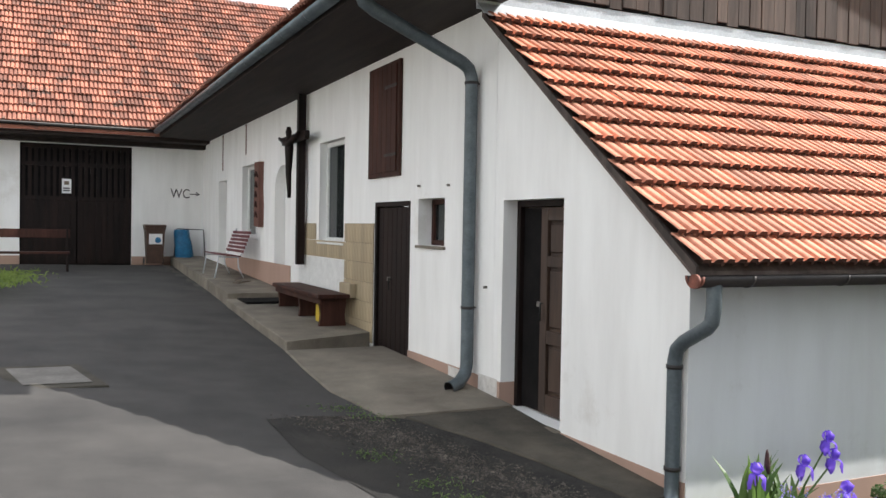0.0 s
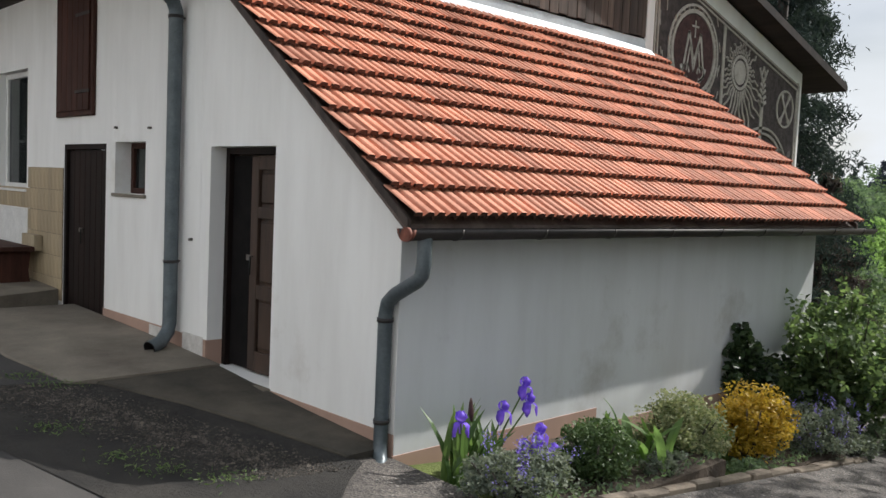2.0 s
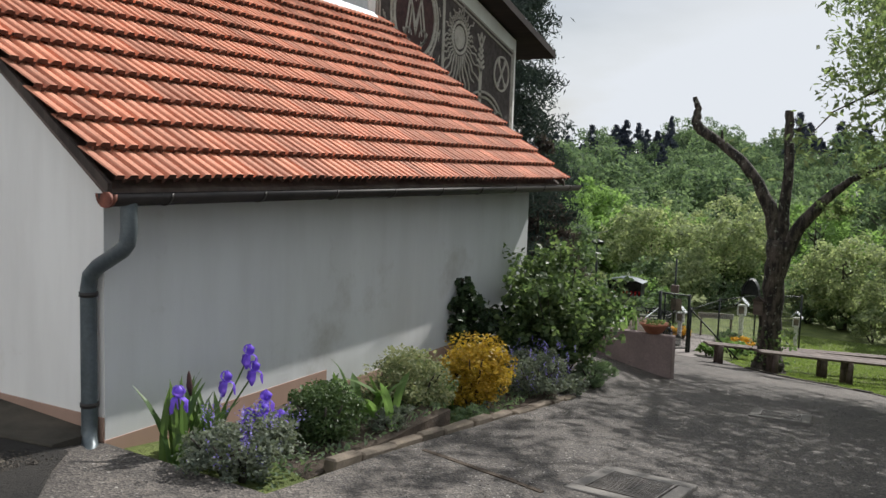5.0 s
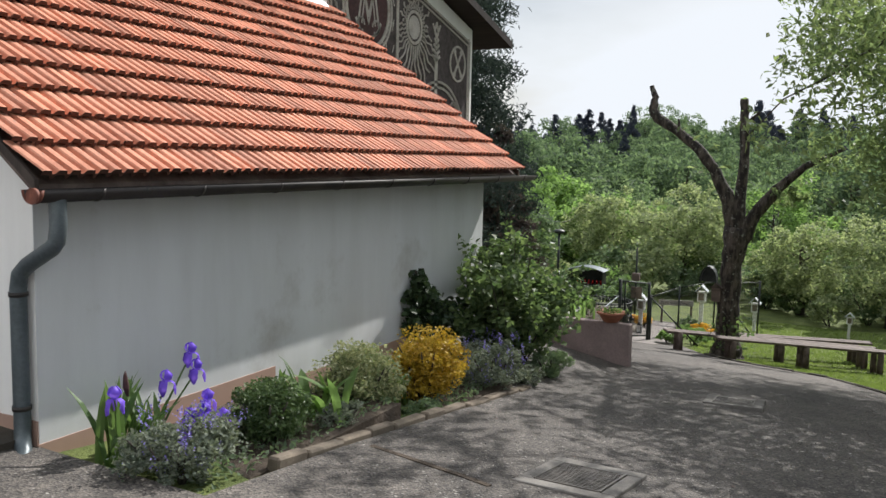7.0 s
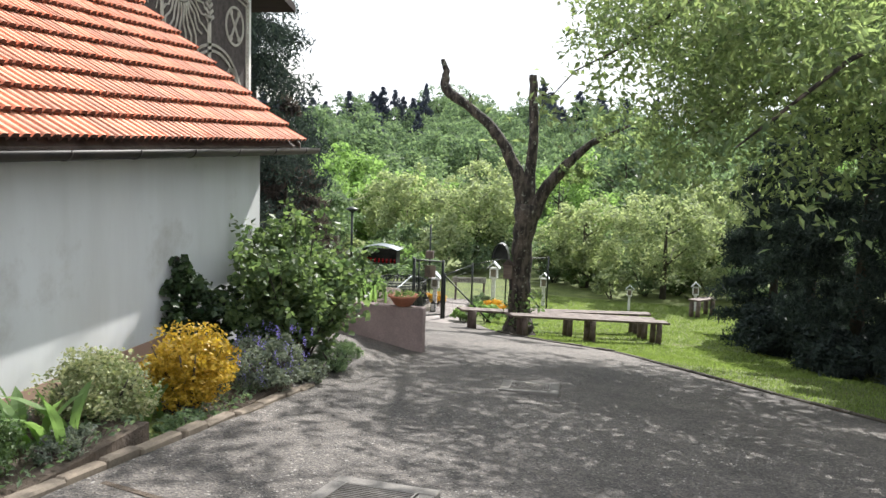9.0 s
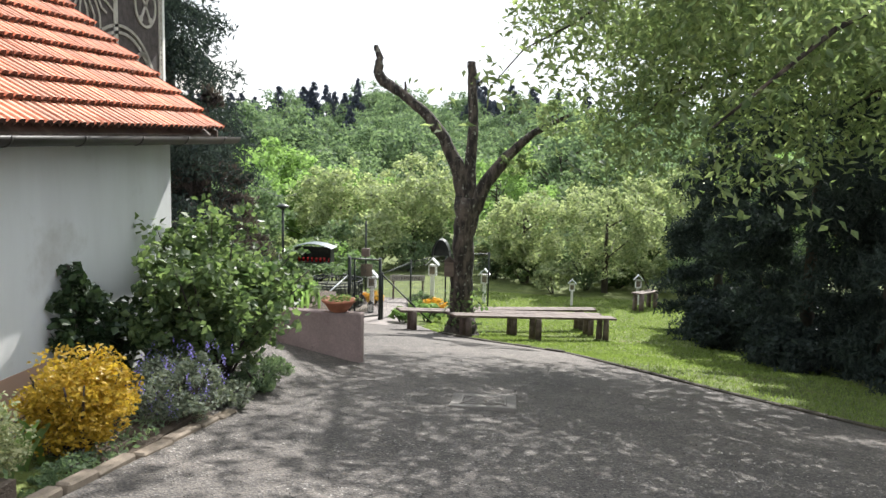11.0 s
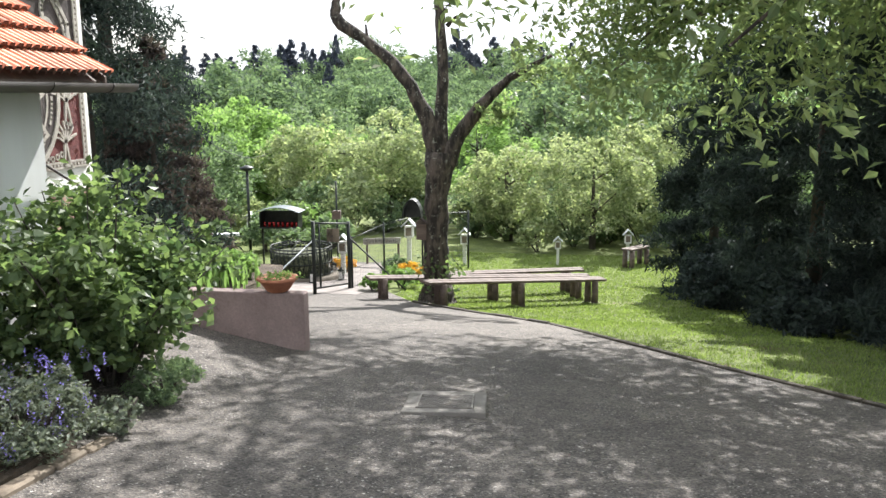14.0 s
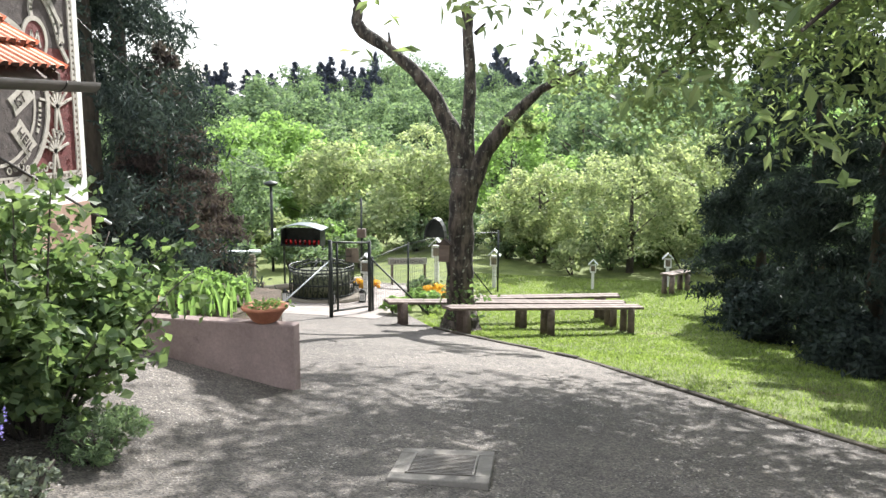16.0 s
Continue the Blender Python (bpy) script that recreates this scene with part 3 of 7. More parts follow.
# soffit and gutter over the yard wall
bm = prism_y(bmesh.new(), [(EAVE_OUT, 4.20), (0.02, 4.17), (0.02, 4.24), (EAVE_OUT, 4.29)], RIDGE_Y - 0.78, 19.4)
solid("soffit", bm, M["soffit"], "dark boarded soffit under the eaves", "soffit", "structure")
for k in range(5):
    solid("trim", boxed((EAVE_OUT + 0.05 + k * 0.26, RIDGE_Y - 0.80, 4.26), (EAVE_OUT + 0.29 + k * 0.26, RIDGE_Y - 0.76, 4.75 + k * 0.13)), M["barn_board"], "weathered verge board", "trim", "structure")


def half_gutter(bm, a, b, r, sides=8, up=Vector((0, 0, 1))):
    a, b = Vector(a), Vector(b)
    d = (b - a).normalized()
    s = d.cross(up).normalized()
    rows = []
    for p in (a, b):
        outer = [bm.verts.new(p + s * r * math.cos(math.pi * k / sides) - up * r * math.sin(math.pi * k / sides)) for k in range(sides + 1)]
        inner = [bm.verts.new(p + s * (r - 0.008) * math.cos(math.pi * k / sides) - up * (r - 0.008) * math.sin(math.pi * k / sides)) for k in range(sides + 1)]
        rows.append(outer + inner[::-1])
    k = len(rows[0])
    for i in range(k):
        bm.faces.new((rows[0][i], rows[0][(i + 1) % k], rows[1][(i + 1) % k], rows[1][i])).smooth = True
    bm.faces.new(rows[0][::-1])
    bm.faces.new(rows[1])
    return bm


def gutter(name, a, b, r, mat, label, caps=None, brackets=8):
    g = thing(name, label, "gutter", a)
    inv = g.matrix_world.inverted()
    a2, b2 = inv @ Vector(a), inv @ Vector(b)
    part("trough", half_gutter(bmesh.new(), a2, b2, r), mat, g)
    for end, m in (caps or {}).items():
        p = a2 if end == "a" else b2
        d = (b2 - a2).normalized() * 0.012
        part("end_cap", half_gutter(bmesh.new(), p - d, p + d, r + 0.006), m, g, "rusty end cap")
        part("cap_plate", tubed([p - d + Vector((0, 0, -r * 0.45)), p + d + Vector((0, 0, -r * 0.45))], r * 0.62, 12), m, g)
    for i in range(brackets):
        p = a2.lerp(b2, (i + 0.5) / brackets)
        d = (b2 - a2).normalized() * 0.012
        part("bracket", half_gutter(bmesh.new(), p - d, p + d, r + 0.005), mat, g)
    return g


gutter("gutter_yard", (EAVE_OUT - 0.08, RIDGE_Y - 0.8, 4.30), (EAVE_OUT - 0.08, 18.4, 4.34), 0.085, M["zinc"], "grey painted eaves gutter above the yard", brackets=16)
gutter("gutter_leanto", (-0.24, ROOF_Y0 - 0.05, 1.72), (7.5, ROOF_Y0 - 0.05, 1.725), 0.075, M["gutter"], "dark weathered gutter with a rusty end along the low eave", {"a": M["rust"]}, 9)


def downpipe(name, label, points, r, clamps, mat, wall):
    d = thing(name, label, "downpipe", points[-1])
    inv = d.matrix_world.inverted()
    part("pipe", tubed([inv @ Vector(p) for p in points], r, 16, False), mat, d)
    part("inside", tubed([inv @ Vector(p) for p in points], r - 0.006, 16, False), M["gutter"], d)
    for c in clamps:
        c = inv @ Vector(c)
        part("clamp", tubed([c - Vector((0, 0, 0.014)), c + Vector((0, 0, 0.014))], r + 0.007, 16), M["gutter"], d)
        w = Vector(wall)
        part("clamp_pin", tubed([c + w * r, c + w * (r + 0.09)], 0.008, 6), M["gutter"], d)
    return d


downpipe("downpipe_yard", "tall grey zinc downpipe with a swan neck and open shoe", [(-1.34, 3.0, 4.30), (-1.34, 3.0, 4.18), (-1.30, 3.01, 4.08), (-1.18, 3.04, 4.02), (-0.21, 3.13, 3.64), (-0.13, 3.15, 3.59), (-0.09, 3.16, 3.50), (-0.09, 3.16, 0.62), (-0.11, 3.15, 0.54), (-0.20, 3.10, 0.46), (-0.34, 3.04, 0.42)], 0.065, [(-0.09, 3.16, 3.45), (-0.09, 3.16, 1.2)], M["zinc"], (1, 0, 0))
downpipe("downpipe_leanto", "short grey zinc downpipe with a swan neck and open shoe", [(-0.08, -0.32, 1.70), (-0.08, -0.32, 1.50), (-0.085, -0.31, 1.42), (-0.085, -0.27, 1.38), (-0.065, -0.03, 1.26), (-0.065, 0.04, 1.20), (-0.065, 0.06, 1.11), (-0.065, 0.06, 0.26), (-0.075, 0.05, 0.17), (-0.11, 0.0, 0.11), (-0.20, -0.09, 0.08)], 0.05, [(-0.065, 0.06, 1.08), (-0.065, 0.06, 0.38)], M["zinc"], (1, 0, 0))

# ---- building across the yard ----
YARD_Y = 19.5
bm = boxed((-14, YARD_Y, 0.3), (-4.5, YARD_Y + 0.4, 4.6))
box(bm, (-1.84, YARD_Y, 0.3), (0.42, YARD_Y + 0.4, 4.6))
box(bm, (-4.5, YARD_Y, 3.98), (-1.84, YARD_Y + 0.4, 4.6))
solid("wall_north", bm, M["plaster"], "white plastered barn wall across the yard", "wall", "structure")
plinth("plinth_north", [((-14, YARD_Y - 0.012, 0.3), (-4.5, YARD_Y, 1.12)), ((-1.84, YARD_Y - 0.012, 0.3), (0.0, YARD_Y, 1.1))])
bm = boxed((-14, YARD_Y - 0.95, 4.1), (0.0, YARD_Y + 0.02, 4.2))
box(bm, (-14, YARD_Y - 0.35, 4.0), (0.0, YARD_Y - 0.004, 4.1))
solid("soffit_north", bm, M["soffit"], "dark timber eaves of the barn", "soffit", "structure")
FAR_S = math.tan(radians(41))
bm = prism_x(bmesh.new(), [(YARD_Y - 1.05, 4.34), (YARD_Y + 4.6, 4.34 + 5.65 * FAR_S), (YARD_Y + 4.6, 4.2 + 5.65 * FAR_S), (YARD_Y - 1.05, 4.2)], -14, 4)
solid("roof_north", bm, M["old_tile"], "steep weathered clay tile roof of the barn", "roof", "structure")
gutter("gutter_barn", (-14, YARD_Y - 1.12, 4.40), (EAVE_OUT - 0.1, YARD_Y - 1.12, 4.36), 0.08, M["gutter"], "dark gutter along the barn eaves", brackets=10)
# closing walls out of sight
solid("wall_back", boxed((-14.4, -13, 0), (-14, YARD_Y, 5.0)), M["plaster"], "plain plastered wall closing the yard", "wall", "structure")
solid("floor_house", boxed((0.42, RIDGE_Y + 0.4, 0.0), (GABLE_X1 - 0.4, YARD_Y, 0.2)), M["concrete"], "plain floor inside the house", "floor", "structure")

# ---- forest and hill ----
rng = np.random.default_rng(7)


def crest(az):
    """Height of the hill's crest by direction in degrees."""
    el = float(np.interp(az, (-60, 0, 6, 9.1, 12, 15, 17, 20, 24, 50), (1.6, 1.7, 1.6, 1.2, 1.9, 1.9, 1.6, 1.6, 1.3, 1.2)))
    return 1.6 + 165 * math.tan(radians(el)) - 5.5


def hill_z(x, y):
    """Height of the far slope beyond the garden."""
    d = math.hypot(x - 5, y + 4)
    c = crest(math.degrees(math.atan2(y + 4, x - 5)))
    return float(np.interp(d, (38, 60, 120, 165, 260), (-5.0, -8.0, -8.0 + (c + 8) * 0.16, c, c - 4)))


v, f = [], []
NA, NR = 60, 16
for i in range(NA + 1):
    a = radians(-75 + 150 * i / NA)
    for j in range(NR + 1):
        d = 38 + (260 - 38) * (j / NR) ** 1.2
        x, y = 5 + d * math.cos(a), -4 + d * math.sin(a)
        v.append((x, y, hill_z(x, y)))
for i in range(NA):
    for j in range(NR):
        q = i * (NR + 1) + j
        f.append((q, q + 1, q + NR + 2, q + NR + 1))
hill_me = raw_mesh("hill", np.array(v), np.array(f), M["far_ground"], True)
tagged(new("backdrop_hill", hill_me), "wooded hillside across the valley", "hill", kind="structure")


def deciduous(name, rng, height, spread, leaves, leaf, mat, trunk_r=0.2, clumps=60, label="", bare=0.3, category="tree", at=(0, 0, 0), trunk_mat=None, clump=0.2):
    t = thing(name, label, category, at)
    bm = bmesh.new()
    top = Vector((rng.normal() * 0.1, rng.normal() * 0.1, height * 0.8))
    tube(bm, [(0, 0, -0.3), (0, 0, height * 0.2), top * 0.6, top], [trunk_r * 1.25, trunk_r, trunk_r * 0.6, trunk_r * 0.12], 8)
    for k in range(7):
        a, h = rng.uniform(0, 6.28), height * rng.uniform(bare, 0.7)
        r = spread * rng.uniform(0.5, 0.9)
        tube(bm, [(0, 0, h), (math.cos(a) * r * 0.5, math.sin(a) * r * 0.5, h + height * 0.1), (math.cos(a) * r, math.sin(a) * r, h + height * rng.uniform(0.12, 0.25))], [trunk_r * 0.4, trunk_r * 0.22, 0.02], 5)
    part("trunk", bm, trunk_mat or M["dark_bark"], t)
    c = (0, 0, height * (bare + 1) / 2)
    pts = lumpy_points(rng, leaves, c, (spread * 0.85 * rng.uniform(0.85, 1.12), spread * 0.85, height * (1 - bare) / 2 * 0.92), clumps, spread * clump)
    crown = new("crown", leaf_mesh("crown", pts, leaf, mat, rng, 0.7))
    crown.parent = t
    return t


def conifer(name, rng, height, spread, sprays, size, mat, label="", at=(0, 0, 0), full=False, bare=0.06, droop=0.35):
    t = thing(name, label, "tree", at)
    part("trunk", tubed([(0, 0, -0.3), (0, 0, height * 0.5), (0, 0, height)], [height * 0.018 + 0.05, height * 0.011, 0.015], 7), M["dark_bark"], t)
    whorls = max(10, int(height * 2.2))
    n_b = whorls * 6
    h = bare * height + (1 - bare) * height * rng.uniform(0, 1, n_b) ** 1.15
    a = rng.uniform(0, 2 * np.pi, n_b)
    taper = np.sqrt(np.maximum(0.0, 1 - (h / height) ** 2.2)) if full else (1 - h / height) ** 0.75
    reach = spread * taper * rng.uniform(0.55, 1.1, n_b) + 0.12
    pick = rng.integers(0, n_b, sprays)
    s = rng.uniform(0.12, 1.0, sprays) ** 0.7
    r = reach[pick] * s
    jitter = rng.normal(size=(sprays, 3)) * np.array([0.12, 0.12, 0.16]) * (0.4 + 0.12 * height)
    pts = np.stack([np.cos(a[pick]) * r, np.sin(a[pick]) * r, h[pick] - droop * r * 0.6], axis=1) + jitter * 0.5
    crown = new("crown", leaf_mesh("crown", pts, size, mat, rng, 0.24, 0.7, 0.5))
    crown.parent = t
    return t


woods = {}
for kind in range(5):
    woods["d%d" % kind] = deciduous("forest_tree", rng, 10.0, 4.4 + 0.3 * kind, 7000, 0.34, M["leaf_far"], 0.22, 110, "round-crowned broadleaf tree in fresh green on the far slope", 0.1, at=(60 + kind, -90, 0), clump=0.2)
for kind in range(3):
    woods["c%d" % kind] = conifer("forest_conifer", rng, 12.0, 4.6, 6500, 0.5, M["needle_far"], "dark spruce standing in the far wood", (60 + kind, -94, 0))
placed = set()


def plant(key, x, y, z, s, tall=1.0):
    m = Matrix.LocRotScale((x, y, z), Euler((0, 0, rng.uniform(0, 6.28))), (s, s, s * tall))
    if key in placed:
        ob = copy_thing(woods[key], m)
    else:
        ob = woods[key]
        ob.matrix_world = m
        placed.add(key)
    ob["group"] = "trees of the far wood"


for i in range(460):
    az = rng.uniform(-24, 38)
    d = 60 + 112 * rng.uniform(0, 1) ** 0.75
    x, y = 5 + d * math.cos(radians(az)), -4 + d * math.sin(radians(az))
    dark = rng.uniform() < (0.05 if d < 128 else 0.85 if az > 15 else 0.6 if az < 7 else 0.06)
    key = ("c%d" % rng.integers(0, 3)) if dark else ("d%d" % rng.integers(0, 5))
    plant(key, x, y, hill_z(x, y) - 0.5, rng.uniform(0.6, 1.15) * (0.9 if dark else 1.0))
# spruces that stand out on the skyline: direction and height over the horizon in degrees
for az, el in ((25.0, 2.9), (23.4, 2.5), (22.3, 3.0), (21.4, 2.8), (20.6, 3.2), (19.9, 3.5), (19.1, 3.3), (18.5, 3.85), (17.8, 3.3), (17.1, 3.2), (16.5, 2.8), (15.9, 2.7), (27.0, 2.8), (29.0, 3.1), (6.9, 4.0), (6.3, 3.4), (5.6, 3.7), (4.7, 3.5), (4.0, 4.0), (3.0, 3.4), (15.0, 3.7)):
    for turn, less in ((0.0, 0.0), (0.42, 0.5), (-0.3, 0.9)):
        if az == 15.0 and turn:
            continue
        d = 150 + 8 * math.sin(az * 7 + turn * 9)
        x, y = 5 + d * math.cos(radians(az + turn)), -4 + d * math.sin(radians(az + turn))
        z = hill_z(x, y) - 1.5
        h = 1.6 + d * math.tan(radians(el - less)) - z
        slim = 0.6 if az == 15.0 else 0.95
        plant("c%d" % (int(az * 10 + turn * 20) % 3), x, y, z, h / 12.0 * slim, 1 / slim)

# ---- lean-to roof fittings and gable dressing ----
UP = Vector((0, math.cos(SLOPE), math.sin(SLOPE)))
NRM = Vector((0, -math.sin(SLOPE), math.cos(SLOPE)))
bm = prism_x(bmesh.new(), [(ROOF_Y0 + 0.04, EAVE_Z - 0.045), (RIDGE_Y, FLASH_Z - 0.045), (RIDGE_Y, FLASH_Z - 0.10), (ROOF_Y0 + 0.04, EAVE_Z - 0.10)], ROOF_X0 + 0.03, ROOF_X1 - 0.02)
deck = solid("roof_leanto", bm, M["bench_wood"], "clay tile roof of the lean-to", "roof", "structure")
for x0, x1, nm in ((ROOF_X0 + 0.0, ROOF_X0 + 0.03, "trim"), (ROOF_X1 - 0.02, ROOF_X1 + 0.01, "trim")):
    solid(nm, prism_x(bmesh.new(), [(ROOF_Y0, EAVE_Z - 0.01), (RIDGE_Y - 0.01, FLASH_Z - 0.01), (RIDGE_Y - 0.01, FLASH_Z - 0.075), (ROOF_Y0, EAVE_Z - 0.075)], x0, x1), M["barn_board"], "weathered verge board along the roof edge", "trim", "structure")
for k in range(9):
    x = 0.35 + k * 0.78
    solid("rafter", prism_x(bmesh.new(), [(ROOF_Y0 + 0.06, EAVE_Z - 0.10), (0.0, roof_z(0.0) - 0.125), (0.0, roof_z(0.0) - 0.17), (ROOF_Y0 + 0.06, EAVE_Z - 0.135)], x, x + 0.09), M["dark_wood"], "dark rafter end under the low eave", "rafter", "structure")
# flashing
bm = prism_x(bmesh.new(), [(RIDGE_Y - 0.02, FLASH_Z + 0.0), (RIDGE_Y - 0.003, FLASH_Z + 0.0), (RIDGE_Y - 0.003, FLASH_Z + 0.17), (RIDGE_Y - 0.02, FLASH_Z + 0.17)], -0.25, 7.0)
prism_x(bm, [(RIDGE_Y - 0.16, roof_z(RIDGE_Y - 0.16) + 0.045), (RIDGE_Y - 0.02, FLASH_Z + 0.05), (RIDGE_Y - 0.02, FLASH_Z + 0.06), (RIDGE_Y - 0.16, roof_z(RIDGE_Y - 0.16) + 0.055)], -0.25, 7.0)
solid("flashing", bm, M["light_zinc"], "bright zinc flashing where the lean-to meets the boards", "flashing", "structure")

# boards of the gable
BOARDS = solid("cladding", boxed((-0.1, RIDGE_Y - 0.012, FLASH_Z + 0.18), (6.88, RIDGE_Y - 0.002, 4.9)), M["black"], "weathered vertical barn boards of the gable", "cladding", "structure")
xb = -0.1
while xb < 6.86:
    w = random.uniform(0.13, 0.2)
    x1 = min(xb + w, 6.88)
    lowz = FLASH_Z + 0.18 + random.uniform(0, 0.035)
    topz = gable_z(max((xb + x1) / 2, 0.1)) - 0.02
    b = boxed((xb + 0.006, RIDGE_Y - 0.034 - random.uniform(0, 0.012), lowz), (x1 - 0.006, RIDGE_Y - 0.014, topz))
    part("board", b, M["barn_board"], BOARDS)
    xb = x1

# sgraffito panel: frame, grounds and raised figures
SY = RIDGE_Y - 0.002
panel = thing("sgraffito_relief", "carved plaster relief in brown, oxblood and cream on the gable", "relief", (9.6, SY, 0.6))
PI = panel.matrix_world.inverted()


def flat(name, outline, depth, mat, label="", lift=0.0):
    """A raised flat piece on the gable, outline in x and z."""
    b = bmesh.new()
    prism_y(b, outline, SY - lift - depth, SY - lift)
    bmesh.ops.transform(b, matrix=PI, verts=b.verts)
    return part(name, b, mat, panel, label)


def ring(name, cx, cz, r0, r1, mat, depth=0.02, lift=0.012, sides=36, tall=1.0):
    b = bmesh.new()
    rows = []
    for r, y in ((r0, SY - lift), (r0, SY - lift - depth), (r1, SY - lift - depth), (r1, SY - lift)):
        rows.append([b.verts.new((cx + r * math.cos(2 * math.pi * k / sides), y, cz + tall * r * math.sin(2 * math.pi * k / sides))) for k in range(sides)])
    for p, q in zip(rows, rows[1:] + rows[:1]):
        for k in range(sides):
            b.faces.new((p[k], p[(k + 1) % sides], q[(k + 1) % sides], q[k]))
    bmesh.ops.transform(b, matrix=PI, verts=b.verts)
    return part(name, b, mat, panel)


def disc(name, cx, cz, r, mat, depth=0.012, lift=0.012, tall=1.0):
    return flat(name, [(cx + r * math.cos(2 * math.pi * k / 28), cz + tall * r * math.sin(2 * math.pi * k / 28)) for k in range(28)], depth, mat, "", lift)


def stroke(name, pts, w, mat, depth=0.018, lift=0.012):
    """A raised line of even width through points in x and z."""
    b = bmesh.new()
    for (xa, za), (xb_, zb) in zip(pts, pts[1:]):
        d = Vector((xb_ - xa, 0, zb - za))
        ln = d.length
        m = Matrix.Translation(((xa + xb_) / 2, SY - lift - depth / 2, (za + zb) / 2)) @ Matrix.Rotation(-math.atan2(d.z, d.x), 4, "Y")
        bmesh.ops.create_cube(b, size=1.0, matrix=m @ Matrix.Diagonal((ln + w * 0.6, depth, w, 1)))
    bmesh.ops.transform(b, matrix=PI, verts=b.verts)
    return part(name, b, mat, panel)


def arc(cx, cz, r, a0, a1, k=14, tall=1.0):
    return [(cx + r * math.cos(radians(a0 + (a1 - a0) * i / k)), cz + tall * r * math.sin(radians(a0 + (a1 - a0) * i / k))) for i in range(k + 1)]


CR, DK, RD = M["relief_light"], M["relief_dark"], M["relief_red"]
LX, RX, BZ = 7.12, 12.02, 0.62
flat("ground_upper", [(LX, 2.3), (RX, 2.3), (RX, gable_z(RX) - 0.28), (LX, gable_z(LX) - 0.34)], 0.010, DK)
flat("ground_lower", [(LX, BZ), (RX, BZ), (RX, 2.3), (LX, 2.3)], 0.010, RD)
for k in (0, 1):
    o = 0.075 * k
    flat("border", [(RX - o - 0.03, BZ + o), (RX - o, BZ + o), (RX - o, gable_z(RX) - 0.28 - o), (RX - o - 0.03, gable_z(RX) - 0.28 - o)], 0.03, CR)
    flat("border", [(LX, BZ + o), (RX - o, BZ + o), (RX - o, BZ + o + 0.03), (LX, BZ + o + 0.03)], 0.03, CR)
    flat("border", [(LX + o, gable_z(LX) - 0.37 - o), (RX - o, gable_z(RX) - 0.31 - o), (RX - o, gable_z(RX) - 0.28 - o), (LX + o, gable_z(LX) - 0.34 - o)], 0.03, CR)
    flat("border", [(LX + o, 3.6), (LX + o + 0.03, 3.6), (LX + o + 0.03, gable_z(LX) - 0.35), (LX + o, gable_z(LX) - 0.35)], 0.03, CR)
for k in range(46):
    z = BZ + 0.05 + k * 0.078
    flat("bead", [(RX - 0.07, z), (RX - 0.035, z), (RX - 0.035, z + 0.045), (RX - 0.07, z + 0.045)], 0.028, CR)
for k in range(30):
    x = RX - 0.12 - k * 0.085
    flat("bead", [(x, BZ + 0.035), (x + 0.05, BZ + 0.035), (x + 0.05, BZ + 0.07), (x, BZ + 0.07)], 0.028, CR)
flat("column", [(6.90, 3.9), (7.08, 3.9), (7.08, gable_z(7.0) - 0.1), (6.90, gable_z(7.0) - 0.1)], 0.035, M["plaster"])
# monogram medallion
MX, MZ = 8.24, 4.26
disc("medallion_ground", MX, MZ, 0.58, M["relief_maroon"])
ring("medallion_ring", MX, MZ, 0.60, 0.66, CR)
ring("medallion_ring", MX, MZ, 0.70, 0.74, CR)
for k in range(30):
    a = 2 * math.pi * k / 30
    disc("bead", MX + 0.68 * math.cos(a), MZ + 0.68 * math.sin(a), 0.016, CR, 0.02)
stroke("monogram", [(MX - 0.3, MZ - 0.28), (MX - 0.17, MZ + 0.3), (MX, MZ - 0.15), (MX + 0.17, MZ + 0.3), (MX + 0.3, MZ - 0.28)], 0.045, CR)
stroke("monogram", [(MX - 0.2, MZ - 0.28), (MX - 0.12, MZ + 0.12), (MX, MZ - 0.28), (MX + 0.12, MZ + 0.12), (MX + 0.2, MZ - 0.28)], 0.03, CR)
stroke("cross_mark", [(MX, MZ + 0.24), (MX, MZ + 0.48)], 0.03, CR)
stroke("cross_mark", [(MX - 0.09, MZ + 0.4), (MX + 0.09, MZ + 0.4)], 0.03, CR)
stroke("scroll", arc(MX, MZ - 0.1, 0.38, 200, 340), 0.05, CR)
stroke("scroll", arc(MX - 0.22, MZ - 0.3, 0.1, 0, 300), 0.03, CR)
stroke("scroll", arc(MX + 0.22, MZ - 0.3, 0.1, 180, -120), 0.03, CR)
stroke("divider", [(9.16, 3.0), (9.16, gable_z(9.16) - 0.42)], 0.07, CR)
# sun with flames
SX, SZ = 9.74, 4.14
disc("sun_disc", SX, SZ, 0.2, CR)
ring("sun_ring", SX, SZ, 0.24, 0.29, CR)
for k in range(34):
    a = 2 * math.pi * k / 34
    r1 = 0.62 + 0.55 * max(0.0, -math.sin(a)) if math.sin(a) < 0 else 0.45 + 0.12 * (k % 2)
    r1 *= random.uniform(0.85, 1.1)
    r1 = min(r1, (SX - 9.22) / max(0.05, -math.cos(a))) if math.cos(a) < -0.1 else r1
    pts = [(SX + (0.32 + (r1 - 0.32) * j / 5) * math.cos(a + 0.05 * math.sin(j * 2.0 + k)), SZ + (0.32 + (r1 - 0.32) * j / 5) * math.sin(a + 0.05 * math.sin(j * 2.0 + k))) for j in range(6)]
    stroke("flame", pts, 0.026, CR)
